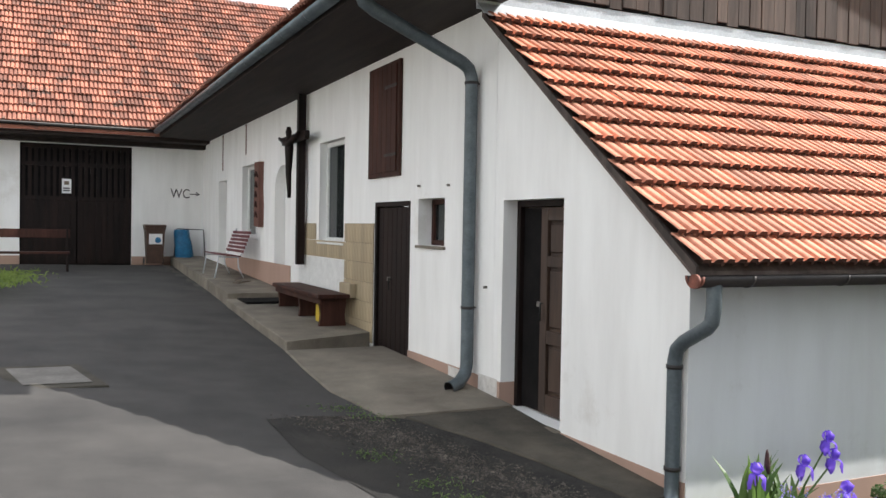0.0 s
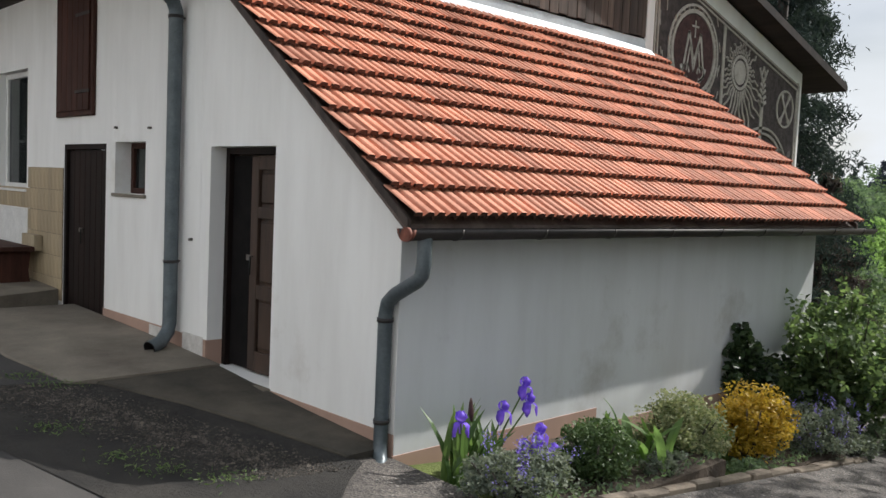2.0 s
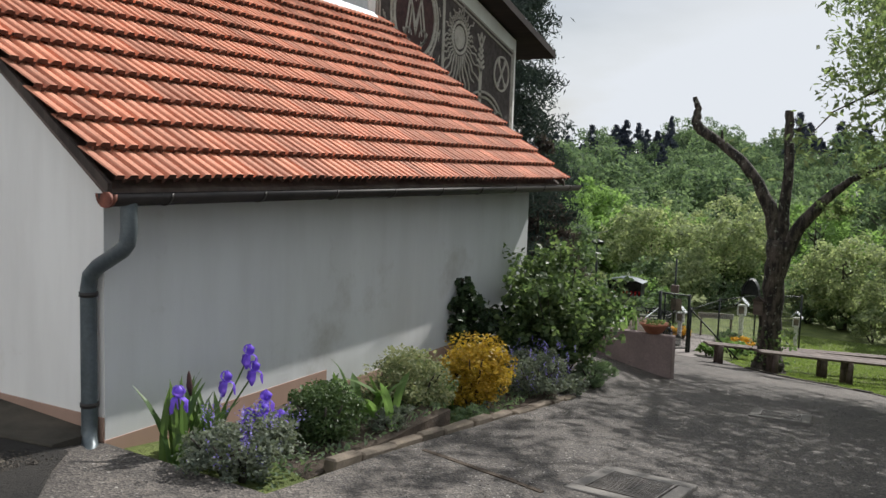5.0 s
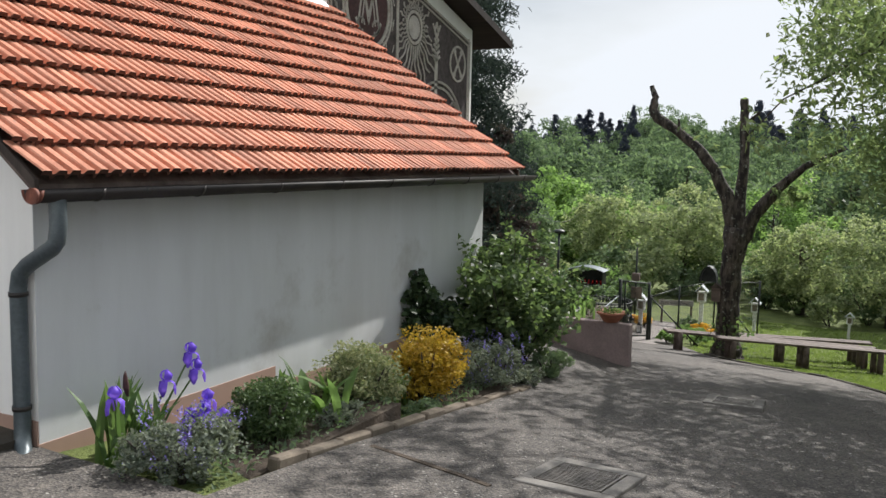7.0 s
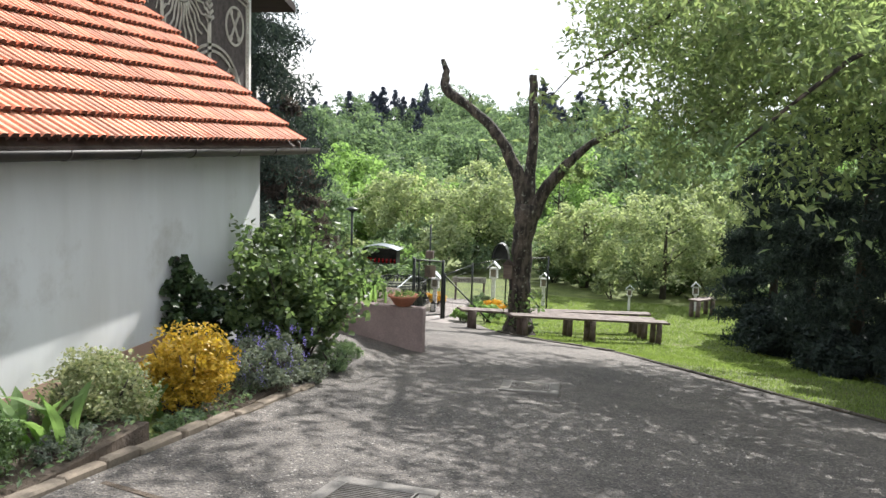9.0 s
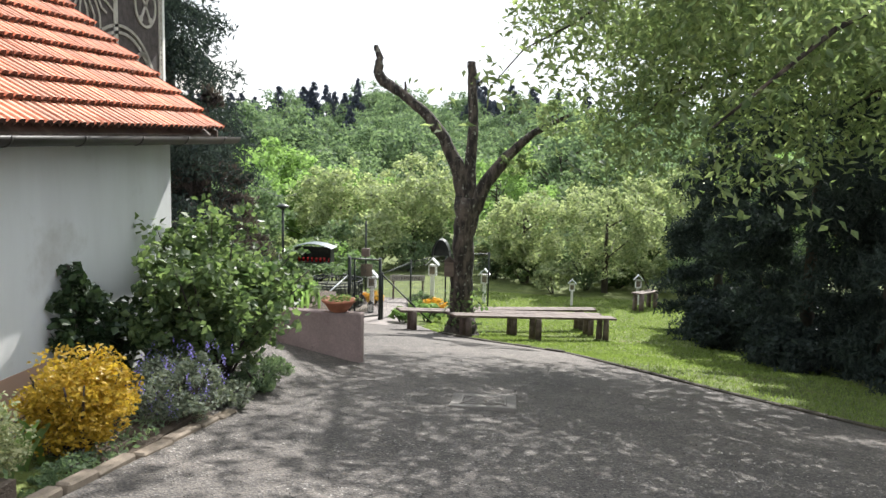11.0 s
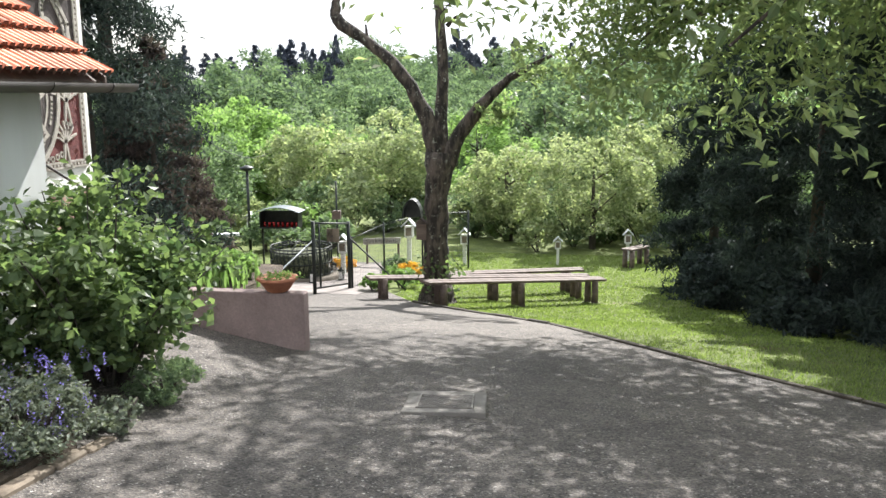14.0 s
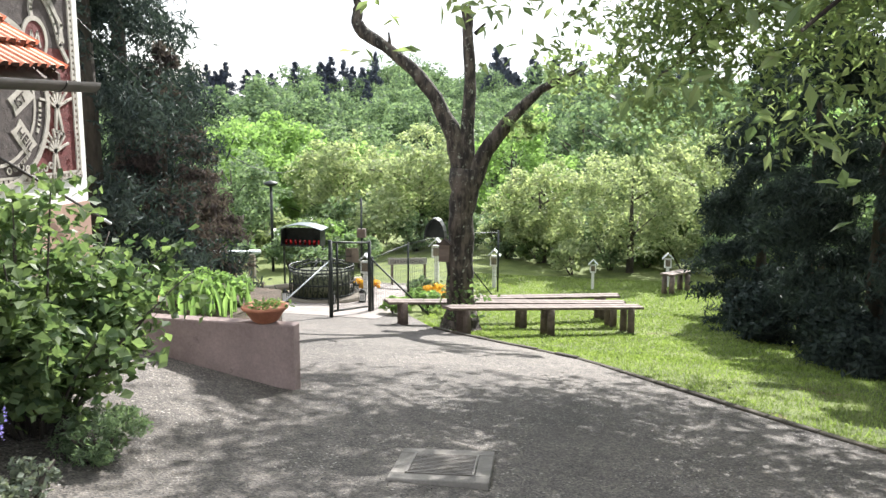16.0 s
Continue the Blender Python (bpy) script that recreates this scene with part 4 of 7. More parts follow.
# candle and flame, keys medallion, arcs
for j in range(5):
    stroke("torch_leaf", [(10.45 + 0.02 * j, 3.75 + 0.1 * j), (10.58, 3.68 + 0.1 * j), (10.71 - 0.02 * j, 3.75 + 0.1 * j)], 0.05, CR)
stroke("torch_stem", [(10.58, 2.9), (10.58, 3.75)], 0.1, CR)
stroke("torch_crown", [(10.44, 4.3), (10.51, 4.18), (10.58, 4.34), (10.65, 4.18), (10.72, 4.3)], 0.035, CR)
ring("key_ring", 11.48, 3.70, 0.30, 0.34, CR)
stroke("key", [(11.34, 3.5), (11.62, 3.9)], 0.045, CR)
stroke("key", [(11.62, 3.5), (11.34, 3.9)], 0.045, CR)
for kx, kz in ((11.34, 3.92), (11.62, 3.92), (11.33, 3.49), (11.63, 3.49)):
    disc("key_bow", kx, kz, 0.05, CR, 0.02)
for r in (1.0, 1.1):
    stroke("arch_band", arc(10.7, 2.2, r, 10, 150, 20), 0.045, CR)
stroke("hatching", [(7.3, 3.9), (7.55, 4.1)], 0.03, CR)
for k in range(60):
    x, z = random.uniform(7.25, 9.05), random.uniform(3.5, 4.9)
    if abs(math.hypot(x - MX, z - MZ)) > 0.8 and z < gable_z(x) - 0.5:
        stroke("hatching", [(x, z), (x + random.uniform(-0.06, 0.06), z + random.uniform(0.08, 0.16))], 0.014, CR, 0.01)
# lower figures: banners, fish tails, hearts and a dove
disc("wheel_ground", 10.35, 1.62, 0.98, DK, 0.012)
ring("wheel_ring", 10.35, 1.62, 0.98, 1.05, CR, 0.03)
ring("wheel_ring", 10.35, 1.62, 0.74, 0.78, CR, 0.02)
for a in (20, -25, -70, 70, 120, 165, 210):
    stroke("ribbon", arc(10.35, 1.62, 0.86, a, a + 24, 6), 0.05, CR, 0.02)


def banner(words, x, z, turn):
    c, s = math.cos(radians(turn)), math.sin(radians(turn))
    w, h = 0.44, 0.24
    pts = [(-w / 2, -h / 2), (w / 2, -h / 2), (w / 2 - 0.03, 0), (w / 2, h / 2), (-w / 2, h / 2), (-w / 2 + 0.03, 0)]
    b = flat("banner", [(x + px * c - pz * s, z + px * s + pz * c) for px, pz in pts], 0.022, CR, "cream scroll with dark letters", 0.012)
    m = Matrix.Translation((x - 0.15 * c + 0.06 * s, SY - 0.0395, z - 0.15 * s - 0.06 * c)) @ Matrix.Rotation(-radians(turn), 4, "Y") @ Matrix.Rotation(radians(90), 4, "X")
    t = text_mesh("letters", words, 0.12, DK, PI @ m, 0.004)
    t.parent = panel


banner("IST", 10.86, 1.66, 32)
banner("HEIL", 10.86, 1.18, -48)
for (x, z, s) in ((11.55, 1.55, 1.0), (11.45, 0.98, 0.9)):
    for k in range(7):
        a = radians(25 + k * 22)
        stroke("feather", [(x, z), (x + s * 0.2 * math.cos(a) + 0.03, z + s * 0.2 * math.sin(a)), (x + s * 0.36 * math.cos(a), z + s * 0.36 * math.sin(a) - 0.03)], 0.03, CR, 0.025)
    stroke("tail", [(x, z), (x - 0.05, z - 0.3), (x + 0.1, z - 0.34), (x + 0.02, z)], 0.04, CR, 0.025)
ring("heart_ring", 11.2, 2.38, 0.2, 0.25, CR, 0.025, tall=1.15)
disc("heart_ground", 11.2, 2.38, 0.2, RD, 0.014, tall=1.15)
stroke("letter_mark", [(11.1, 2.3), (11.14, 2.48), (11.2, 2.34), (11.26, 2.48), (11.3, 2.3)], 0.03, CR, 0.02)
stroke("dove", arc(11.35, 2.75, 0.2, 30, 200, 10), 0.06, CR, 0.025)
stroke("dove", [(11.55, 2.85), (11.75, 2.6), (11.7, 2.35), (11.85, 2.15)], 0.06, CR, 0.025)
for k in range(8):
    ring("numeral_loop", 10.55 + k * 0.115, 0.80 + 0.03 * math.sin(k), 0.028, 0.045, CR, 0.02, sides=12)
for k in range(26):
    x, z = random.uniform(11.3, 11.9), random.uniform(0.75, 2.3)
    stroke("gouge", [(x, z), (x + random.uniform(-0.05, 0.07), z + random.uniform(-0.03, 0.03))], 0.012, RD, 0.012)

# rod that leans from the gable
rod = thing("leaning_rod", "thin dark rod leaning out from the gable wall", "rod", (10.4, RIDGE_Y - 0.1, 0.95))
part("shaft", tubed([(0, 0.08, 0.02), (2.0, -0.05, -1.0)], 0.018, 8), M["gutter"], rod)
part("tip", tubed([(1.82, -0.04, -0.91), (2.03, -0.052, -1.015)], 0.022, 8), M["light_zinc"], rod, "pale end of the rod")

# ---- doors and windows of the yard wall ----
def plank_door(name, y0, y1, z0, z1, x, mat, label, planks=6, panels=False, frame=0.06):
    d = thing(name, label, "door", (x, (y0 + y1) / 2, z0), kind="structure")
    w, h = y1 - y0, z1 - z0
    for s in (-1, 1):
        part("door_frame", boxed((-0.05, s * w / 2 - (frame if s > 0 else 0), 0), (0.05, s * w / 2 + (0 if s > 0 else frame), h), 0.004), M["dark_wood"], d)
    part("door_frame", boxed((-0.05, -w / 2 + frame, h - frame), (0.05, w / 2 - frame, h), 0.004), M["dark_wood"], d)
    iw = w - 2 * frame
    leaf = part("door_leaf", boxed((0.01, -iw / 2, 0.01), (0.05, iw / 2, h - frame - 0.005)), mat, d)
    if panels:
        lw = iw * 0.62
        a, b = -iw / 2 + 0.005, -iw / 2 + lw
        for y in (a, b - 0.11):
            part("door_stile", boxed((-0.03, y, 0.02), (0.009, y + 0.11, h - frame - 0.01), 0.005), mat, d)
        for z0_, z1_ in ((0.02, 0.20), (0.66, 0.78), (1.36, 1.46), (h - frame - 0.13, h - frame - 0.01)):
            part("door_rail", boxed((-0.028, a + 0.111, z0_), (0.009, b - 0.111, z1_), 0.004), mat, d)
        for z0_, z1_ in ((0.20, 0.66), (0.78, 1.36), (1.46, h - frame - 0.13)):
            part("door_panel", boxed((-0.016, a + 0.135, z0_ + 0.03), (0.009, b - 0.135, z1_ - 0.03), 0.012), mat, d)
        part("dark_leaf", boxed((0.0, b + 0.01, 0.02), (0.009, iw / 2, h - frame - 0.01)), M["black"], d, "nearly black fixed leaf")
    else:
        for k in range(planks):
            part("plank", boxed((-0.012, -iw / 2 + iw * k / planks + 0.004, 0.02), (0.009, -iw / 2 + iw * (k + 1) / planks - 0.004, h - frame - 0.01), 0.003), mat, d)
    lock = part("lock_plate", boxed((-0.034, -iw / 2 + iw * 0.6, h * 0.5), (-0.021, -iw / 2 + iw * 0.68, h * 0.525), 0.003), M["grate"], d, "worn steel hasp and plate")
    part("handle", tubed([(-0.02, -iw / 2 + iw * 0.56, h * 0.52), (-0.06, -iw / 2 + iw * 0.56, h * 0.52), (-0.06, -iw / 2 + iw * 0.56, h * 0.44)], 0.008, 6), M["iron"], d)
    return d


plank_door("door_1", DOOR2[0], DOOR2[1], DOOR2[2], DOOR2[3], 0.20, M["door_wood"], "old panelled brown wooden door beside a dark fixed leaf", panels=True)
plank_door("door_2", DOOR1[0], DOOR1[1], DOOR1[2], DOOR1[3], 0.055, M["dark_wood"], "dark brown plank stable door set in the wall", 7)
plank_door("door_3", DOOR3[0], DOOR3[1], DOOR3[2], DOOR3[3], 0.30, M["white_paint"], "pale plank door set deep in the wall", 5)
solid("threshold", boxed((-0.06, DOOR2[0] - 0.02, 0.10), (0.16, DOOR2[1] + 0.02, 0.298), 0.01), M["concrete"], "worn concrete door sill", "threshold", "structure")
solid("threshold", boxed((-0.05, DOOR1[0] - 0.01, 0.16), (0.10, DOOR1[1] + 0.01, 0.32), 0.01), M["brown_wood"], "worn wooden door sill", "threshold", "structure")


def window(name, hole, x, mat, label, bars=0, fw=0.07):
    y0, y1, z0, z1 = hole
    w = thing(name, label, "window", (x, (y0 + y1) / 2, z0), kind="structure")
    a, h = (y1 - y0) / 2, z1 - z0
    for lo, hi in (((-0.03, -a, 0), (0.03, -a + fw, h)), ((-0.03, a - fw, 0), (0.03, a, h)), ((-0.03, -a + fw, 0), (0.03, a - fw, fw)), ((-0.03, -a + fw, h - fw), (0.03, a - fw, h))):
        part("window_frame", boxed(lo, hi, 0.006), mat, w)
    part("pane", boxed((0.004, -a + fw, fw), (0.010, a - fw, h - fw)), M["glass"], w)
    # near-black panel stands in for the shade of an unlit room
    part("unlit_room_panel", boxed((0.16, -a, 0), (0.18, a, h)), M["black"], w)
    for k in range(bars):
        y = -a + fw + (2 * a - 2 * fw) * (k + 1) / (bars + 1)
        part("glazing_bar", boxed((-0.02, y - 0.018, fw), (0.02, y + 0.018, h - fw), 0.004), mat, w)
    part("window_sill", boxed((-x - 0.03, -a - 0.03, -0.035), (0.03, a + 0.03, -0.002), 0.005), mat if mat is M["white_paint"] else M["concrete"], w)
    return w


window("window_1", WIN1, 0.14, M["white_paint"], "tall window with a broad white frame and dark glass")
window("window_2", WIN2, 0.16, M["white_paint"], "white-framed window set deep in the yard wall", 1)
window("window_3", SMALL, 0.20, M["brown_wood"], "small brown-framed stable window", 1, 0.06)
notice = thing("paper_notice", "white paper notice behind the window glass", "notice", (0.135, 7.62, 2.35))
part("sheet", boxed((0, -0.11, 0), (0.003, 0.11, 0.3)), M["paper"], notice)
for k in range(4):
    part("print_bar", boxed((-0.002, -0.08, 0.05 + k * 0.055), (-0.0005, 0.07 - 0.02 * (k % 2), 0.07 + k * 0.055)), M["ink"], notice)
# arched niche
b = bmesh.new()
prism_x(b, [(ARCH[0], ARCH[2]), (ARCH[1], ARCH[2]), (ARCH[1], ARCH[3]), (ARCH[0], ARCH[3])], 0.2, 0.42)
mid = (ARCH[0] + ARCH[1]) / 2
for s in (-1, 1):
    pts = [(mid + s * (ARCH[1] - ARCH[0]) / 2, ARCH[3])] + [(mid + s * (ARCH[1] - ARCH[0]) / 2 * math.cos(radians(q)), ARCH[3] - 0.42 + 0.42 * math.sin(radians(q))) for q in range(0, 91, 15)]
    prism_x(b, pts, 0.001, 0.2)
solid("niche", b, M["plaster"], "white arched niche in the yard wall", "niche", "structure")
# hayloft shutter
shut = thing("loft_shutter", "closed brown boarded loft shutter on the white wall", "shutter", (-0.02, 5.735, 2.63))
part("frame", boxed((-0.025, -0.54, 0), (0.018, 0.54, 1.43), 0.006), M["brown_wood"], shut)
for k in range(6):
    part("board", boxed((-0.045, -0.48 + k * 0.16 + 0.004, 0.06), (-0.0255, -0.32 + k * 0.16 - 0.004, 1.38), 0.003), M["brown_wood"], shut)
for z in (0.25, 1.1):
    part("hinge", boxed((-0.053, -0.5, z), (-0.0455, -0.1, z + 0.035)), M["iron"], shut)

# beige wall tiles, one by one
tiles_wall = solid("tile_panel", boxed((-0.004, 6.115, 0.45), (0.0, 7.26, 2.04)), M["concrete"], "beige stoneware wall tiles round the window and door", "wall tiles", "structure")
tile_me = mesh_of("wall_tile", boxed((-0.014, 0.003, 0.003), (-0.0045, 0.117, 0.262), 0.002), M["sand_tile"])
for i in range(36):
    y = 6.115 + i * 0.12
    if y > 9.75:
        break
    for j in range(6):
        z = 0.45 + j * 0.265
        if y > 7.25 and z < 1.46:
            continue
        if 7.37 < y + 0.12 and y < 8.65 and z + 0.265 > 1.80:
            continue
        t = new("wall_tile", tile_me)
        t.parent = tiles_wall
        t.location = (0, y, z)
solid("wall_patch", boxed((-0.010, 7.262, 0.5), (0.0, 9.75, 1.50), 0.003), M["white_paint"], "fresh white painted panel behind the bench", "wall panel", "structure")
solid("flaked_patch", boxed((-0.0155, 2.66, 0.36), (-0.0125, 3.05, 0.55), 0.001), M["flaked"], "bare flaked plaster patch at the wall foot", "wall patch", "structure")
solid("flaked_patch", boxed((-0.0155, 3.45, 0.40), (-0.0125, 3.75, 0.52), 0.001), M["flaked"], "bare flaked plaster patch at the wall foot", "wall patch", "structure")
solid("tile_shelf", boxed((-0.12, 6.75, 1.0), (-0.015, 7.2, 1.2), 0.008), M["sand_tile"], "small tiled ledge on the yard wall", "ledge", "structure")

# crucifix, carved board
cross = thing("wall_crucifix", "tall dark wooden crucifix standing against the white wall", "crucifix", (-0.12, 9.35, 1.50))
part("upright", boxed((-0.05, -0.06, -0.15), (0.08, 0.06, 2.66), 0.008), M["dark_wood"], cross)
part("cross_beam", boxed((-0.13, -0.72, 1.86), (-0.052, 0.72, 2.0), 0.008), M["dark_wood"], cross)
b = bmesh.new()
tube(b, [(-0.24, 0, 0.95), (-0.24, 0, 1.05), (-0.25, 0.02, 1.35), (-0.25, 0, 1.55), (-0.25, 0, 1.78), (-0.25, 0.0, 1.9), (-0.26, 0.0, 1.94), (-0.26, 0.0, 2.03), (-0.26, 0.0, 2.12)], [0.03, 0.035, 0.05, 0.06, 0.075, 0.06, 0.035, 0.055, 0.03], 10)
tube(b, [(-0.26, -0.62, 1.98), (-0.27, 0, 1.82), (-0.26, 0.62, 1.98)], [0.025, 0.055, 0.025], 8)
statue = solid("carved_statue", b, M["dark_wood"], "dark carved wooden statue fixed on the crucifix", "statue")
statue.matrix_world = Matrix.Translation((-0.12 + 0.08, 9.42, 1.50))
carved = thing("carved_board", "reddish carved wooden plank hung beside the window", "carving", (-0.05, 12.62, 1.95))
b = bmesh.new()
prism_x(b, [(-0.22, 0.0), (0.2, 0.02), (0.24, 0.5), (0.18, 0.85), (0.22, 1.3), (-0.2, 1.3), (-0.17, 0.8), (-0.24, 0.4)], -0.05, 0.05)
part("plank", b, M["door_red"], carved)
for k in range(5):
    part("carving", tubed([(-0.06, -0.1 + 0.05 * math.sin(k), 0.2 + k * 0.2), (-0.065, 0.0, 0.3 + k * 0.2), (-0.06, 0.1, 0.22 + k * 0.2)], 0.02, 6), M["brown_wood"], carved)
for y in (14.02, 16.62):
    hook = thing("wall_chain", "thin rusty chain hanging on the white wall", "chain", (-0.02, y, 4.12))
    for k in range(9 if y < 15 else 12):
        part("link", tubed([(0, 0, -k * 0.07), (0, 0, -k * 0.07 - 0.055)], 0.012, 6), M["rust"], hook)
    part("hook", tubed([(0.02, 0, 0.02), (-0.02, 0, 0.0)], 0.01, 6), M["rust"], hook)
for y, z in ((4.62, 2.48), (3.82, 2.46), (2.93, 1.42)):
    solid("wall_hook", tubed([(0.0, y, z), (-0.035, y, z)], 0.014, 7), M["grate"], "small iron hook in the plaster", "hook")

# ---- pavements and things of the yard ----
def kerbed(name, stations, lift, mat, label):
    """A raised strip that follows the ground, with sides."""
    b = bmesh.new()
    rows = []
    for y, xa, xb_ in stations:
        za, zb = ground_z(xa, y), ground_z(xb_, y)
        z = max(za, zb) + lift
        rows.append([b.verts.new(p) for p in ((xa, y, za - 0.25), (xa, y, z - 0.012), (xa + 0.015, y, z), (xb_, y, z), (xb_, y, zb - 0.25))])
    for p, q in zip(rows, rows[1:]):
        for k in range(4):
            b.faces.new((p[k], p[k + 1], q[k + 1], q[k]))
    b.faces.new(rows[0])
    b.faces.new(rows[-1][::-1])
    return solid(name, b, mat, label, "pavement", "structure")


kerbed("pavement_apron", [(2.35, -1.3, -0.01), (3.4, -1.45, -0.01), (4.6, -1.38, -0.01), (5.72, -1.28, -0.01), (6.1, -0.5, -0.012)], 0.025, M["concrete"], "worn grey concrete apron along the yard wall")
kerbed("pavement_platform", [(5.74, -1.26, -1.2), (6.0, -1.26, -0.45), (6.2, -1.25, -0.016), (8.0, -1.2, -0.016), (10.28, -1.12, -0.016)], 0.13, M["concrete"], "raised concrete step under the bench")
kerbed("pavement_ledge", [(10.3, -1.1, -0.016), (13, -1.0, -0.016), (16, -0.95, -0.016), (19.46, -0.85, -0.016)], 0.22, M["concrete"], "raised concrete path along the yard wall")
kerbed("pavement_doorstep", [(0.06, -0.34, -0.014), (1.0, -0.55, -0.014), (1.6, -0.75, -0.014), (2.33, -1.1, -0.014)], 0.03, M["dirty_concrete"], "mossy concrete strip at the foot of the lean-to")
tagged(sheet("road_yard", [(-13.0, -2.0, 18.9), (-9.0, -2.0, 18.9), (-6.0, -2.0, 18.9), (-4.0, -2.0, 18.9), (-3.0, -2.0, 18.9), (-2.1, -2.0, 18.9), (-1.9, 1.6, 18.9), (-1.5, 2.4, 18.9), (-0.9, 2.5, 18.9)], M["dark_asphalt"], 0.006, 80), "newer dark asphalt of the yard", "road", kind="structure")
tagged(sheet("pavement_garden", [(17.6 + 0.4 * i, max(lane_right(17.6 + 0.4 * i), 0.1) + 0.05, lane_left(17.6 + 0.4 * i) - 0.05) for i in range(16)], M["pale_path"], 0.008, 24), "pale worn concrete paving round the well", "pavement", kind="structure")
tagged(sheet("pavement_broken", [(-2.35, 1.2, 2.2), (-2.0, -0.3, 2.35), (-1.5, -0.9, 2.4), (-1.0, -0.7, 2.3), (-0.6, -0.3, 1.6), (-0.3, -0.05, 1.0)], M["dark_grit"], 0.012, 16), "broken asphalt full of grit before the lean-to, darkened to carry its shade", "pavement", kind="structure")
solid("doormat", boxed((-0.95, 9.45, ground_z(-1.1, 10.2) + 0.115), (-0.25, 10.2, ground_z(-1.1, 10.2) + 0.15), 0.004), M["black"], "dark rubber doormat on the step", "mat")
gr = np.random.default_rng(5)


def pebbles(name, xs, ys, sizes, mat, label):
    """Angular stones lying on the ground, each a flattened octahedron."""
    k = len(xs)
    zs = np.array([ground_z(p, q) for p, q in zip(xs, ys)]) + 0.012
    unit = np.array([(1, 0, 0), (0, 1, 0), (-1, 0, 0), (0, -1, 0), (0, 0, 0.7), (0, 0, -0.5)])
    a = gr.uniform(0, 6.28, k)
    shape = unit[None] * (sizes[:, None] * gr.uniform(0.6, 1.2, (k, 3)))[:, None, :] * (1 + gr.normal(size=(k, 6, 1)) * 0.15)
    x = shape[..., 0] * np.cos(a)[:, None] - shape[..., 1] * np.sin(a)[:, None]
    y = shape[..., 0] * np.sin(a)[:, None] + shape[..., 1] * np.cos(a)[:, None]
    v = np.stack([x + xs[:, None], y + ys[:, None], shape[..., 2] + (zs + sizes * 0.25)[:, None]], axis=2).reshape(-1, 3)
    tri = np.array([(0, 1, 4), (1, 2, 4), (2, 3, 4), (3, 0, 4), (1, 0, 5), (2, 1, 5), (3, 2, 5), (0, 3, 5)])
    f = (np.arange(k)[:, None, None] * 6 + tri[None]).reshape(-1, 3)
    return tagged(new(name, raw_mesh(name, v, f, mat)), label, "gravel", kind="stuff")


gu, gv = gr.uniform(0, 1, 6500), np.clip(gr.normal(0.5, 0.24, 6500), 0, 1)
gy = 2.35 - 2.5 * gu
pebbles("loose_gravel", -0.5 - 0.32 * gy - (0.75 + 0.1 * gy) * gv + gr.normal(size=6500) * 0.05, gy, gr.uniform(0.004, 0.011, 6500) * (1 + (gr.uniform(0, 1, 6500) > 0.97) * 1.2), M["gravel"], "loose grit and pebbles on the broken asphalt")
gx2, gy2 = gr.uniform(0.2, 8.5, 2600), gr.uniform(-5.6, -1.45, 2600)
pebbles("lane_grit", gx2, gy2, gr.uniform(0.003, 0.008, 2600), M["gravel"], "fine grit scattered over the lane asphalt")
wp = []
for wx, wy in ((-1.57, 2.62), (-1.43, 2.31), (-1.82, 1.13), (-1.66, 0.47), (-1.58, 0.19), (-1.32, -0.08)):
    k = 90
    px, py = wx + gr.normal(size=k) * 0.11, wy + gr.normal(size=k) * 0.07
    wp.append(np.stack([px, py, np.array([ground_z(p, q) for p, q in zip(px, py)]) + gr.uniform(0.012, 0.045, k)], axis=1))
me = leaf_mesh("weeds", np.concatenate(wp), 0.035, M["leaf_hazel"], gr, 0.3, -0.5)
tagged(new("weed_tuft", me), "small green weeds in the broken asphalt edge", "weeds", kind="stuff")
me = leaf_mesh("yard_grass", np.stack([-4.9 + gr.normal(size=1500) * 0.4, 12.3 + gr.normal(size=1500) * 1.2, np.full(1500, 1.0)], axis=1), 0.12, M["grass"], gr, 0.25, -0.6)
tagged(new("yard_grass", me), "rough grass verge in the yard", "grass", kind="stuff")

mh = thing("manhole_cover", "worn square concrete manhole cover in the asphalt", "manhole cover", (-3.94, 3.75, ground_z(-3.94, 3.75)))
part("cover", boxed((-0.36, -0.5, -0.05), (0.4, 0.55, 0.012), 0.008, pose(0, 0, 0, 2.0, 2.5, 12)), M["dirty_concrete"], mh)
part("lid", boxed((-0.26, -0.36, 0.013), (0.3, 0.4, 0.022), 0.005, pose(0, 0, 0, 2.0, 2.5, 12)), M["drain_concrete"], mh)


def wall_bench():
    z = ground_z(-0.3, 8.0) + 0.12
    w = thing("wooden_bench", "long brown plank bench against the white wall", "bench", (-0.32, 8.0, z))
    part("seat", boxed((-0.24, -1.25, 0.44), (0.22, 1.35, 0.50), 0.008), M["brown_wood"], w)
    part("apron", boxed((-0.20, -1.2, 0.36), (-0.16, 1.3, 0.438), 0.004), M["brown_wood"], w)
    for y in (-1.15, -0.1, 1.1):
        b = bmesh.new()
        prism_y(b, [(-0.2, 0), (-0.17, 0.2), (-0.2, 0.438), (0.2, 0.438), (0.17, 0.2), (0.2, 0)], y, y + 0.07)
        part("support", b, M["brown_wood"], w)
    return w


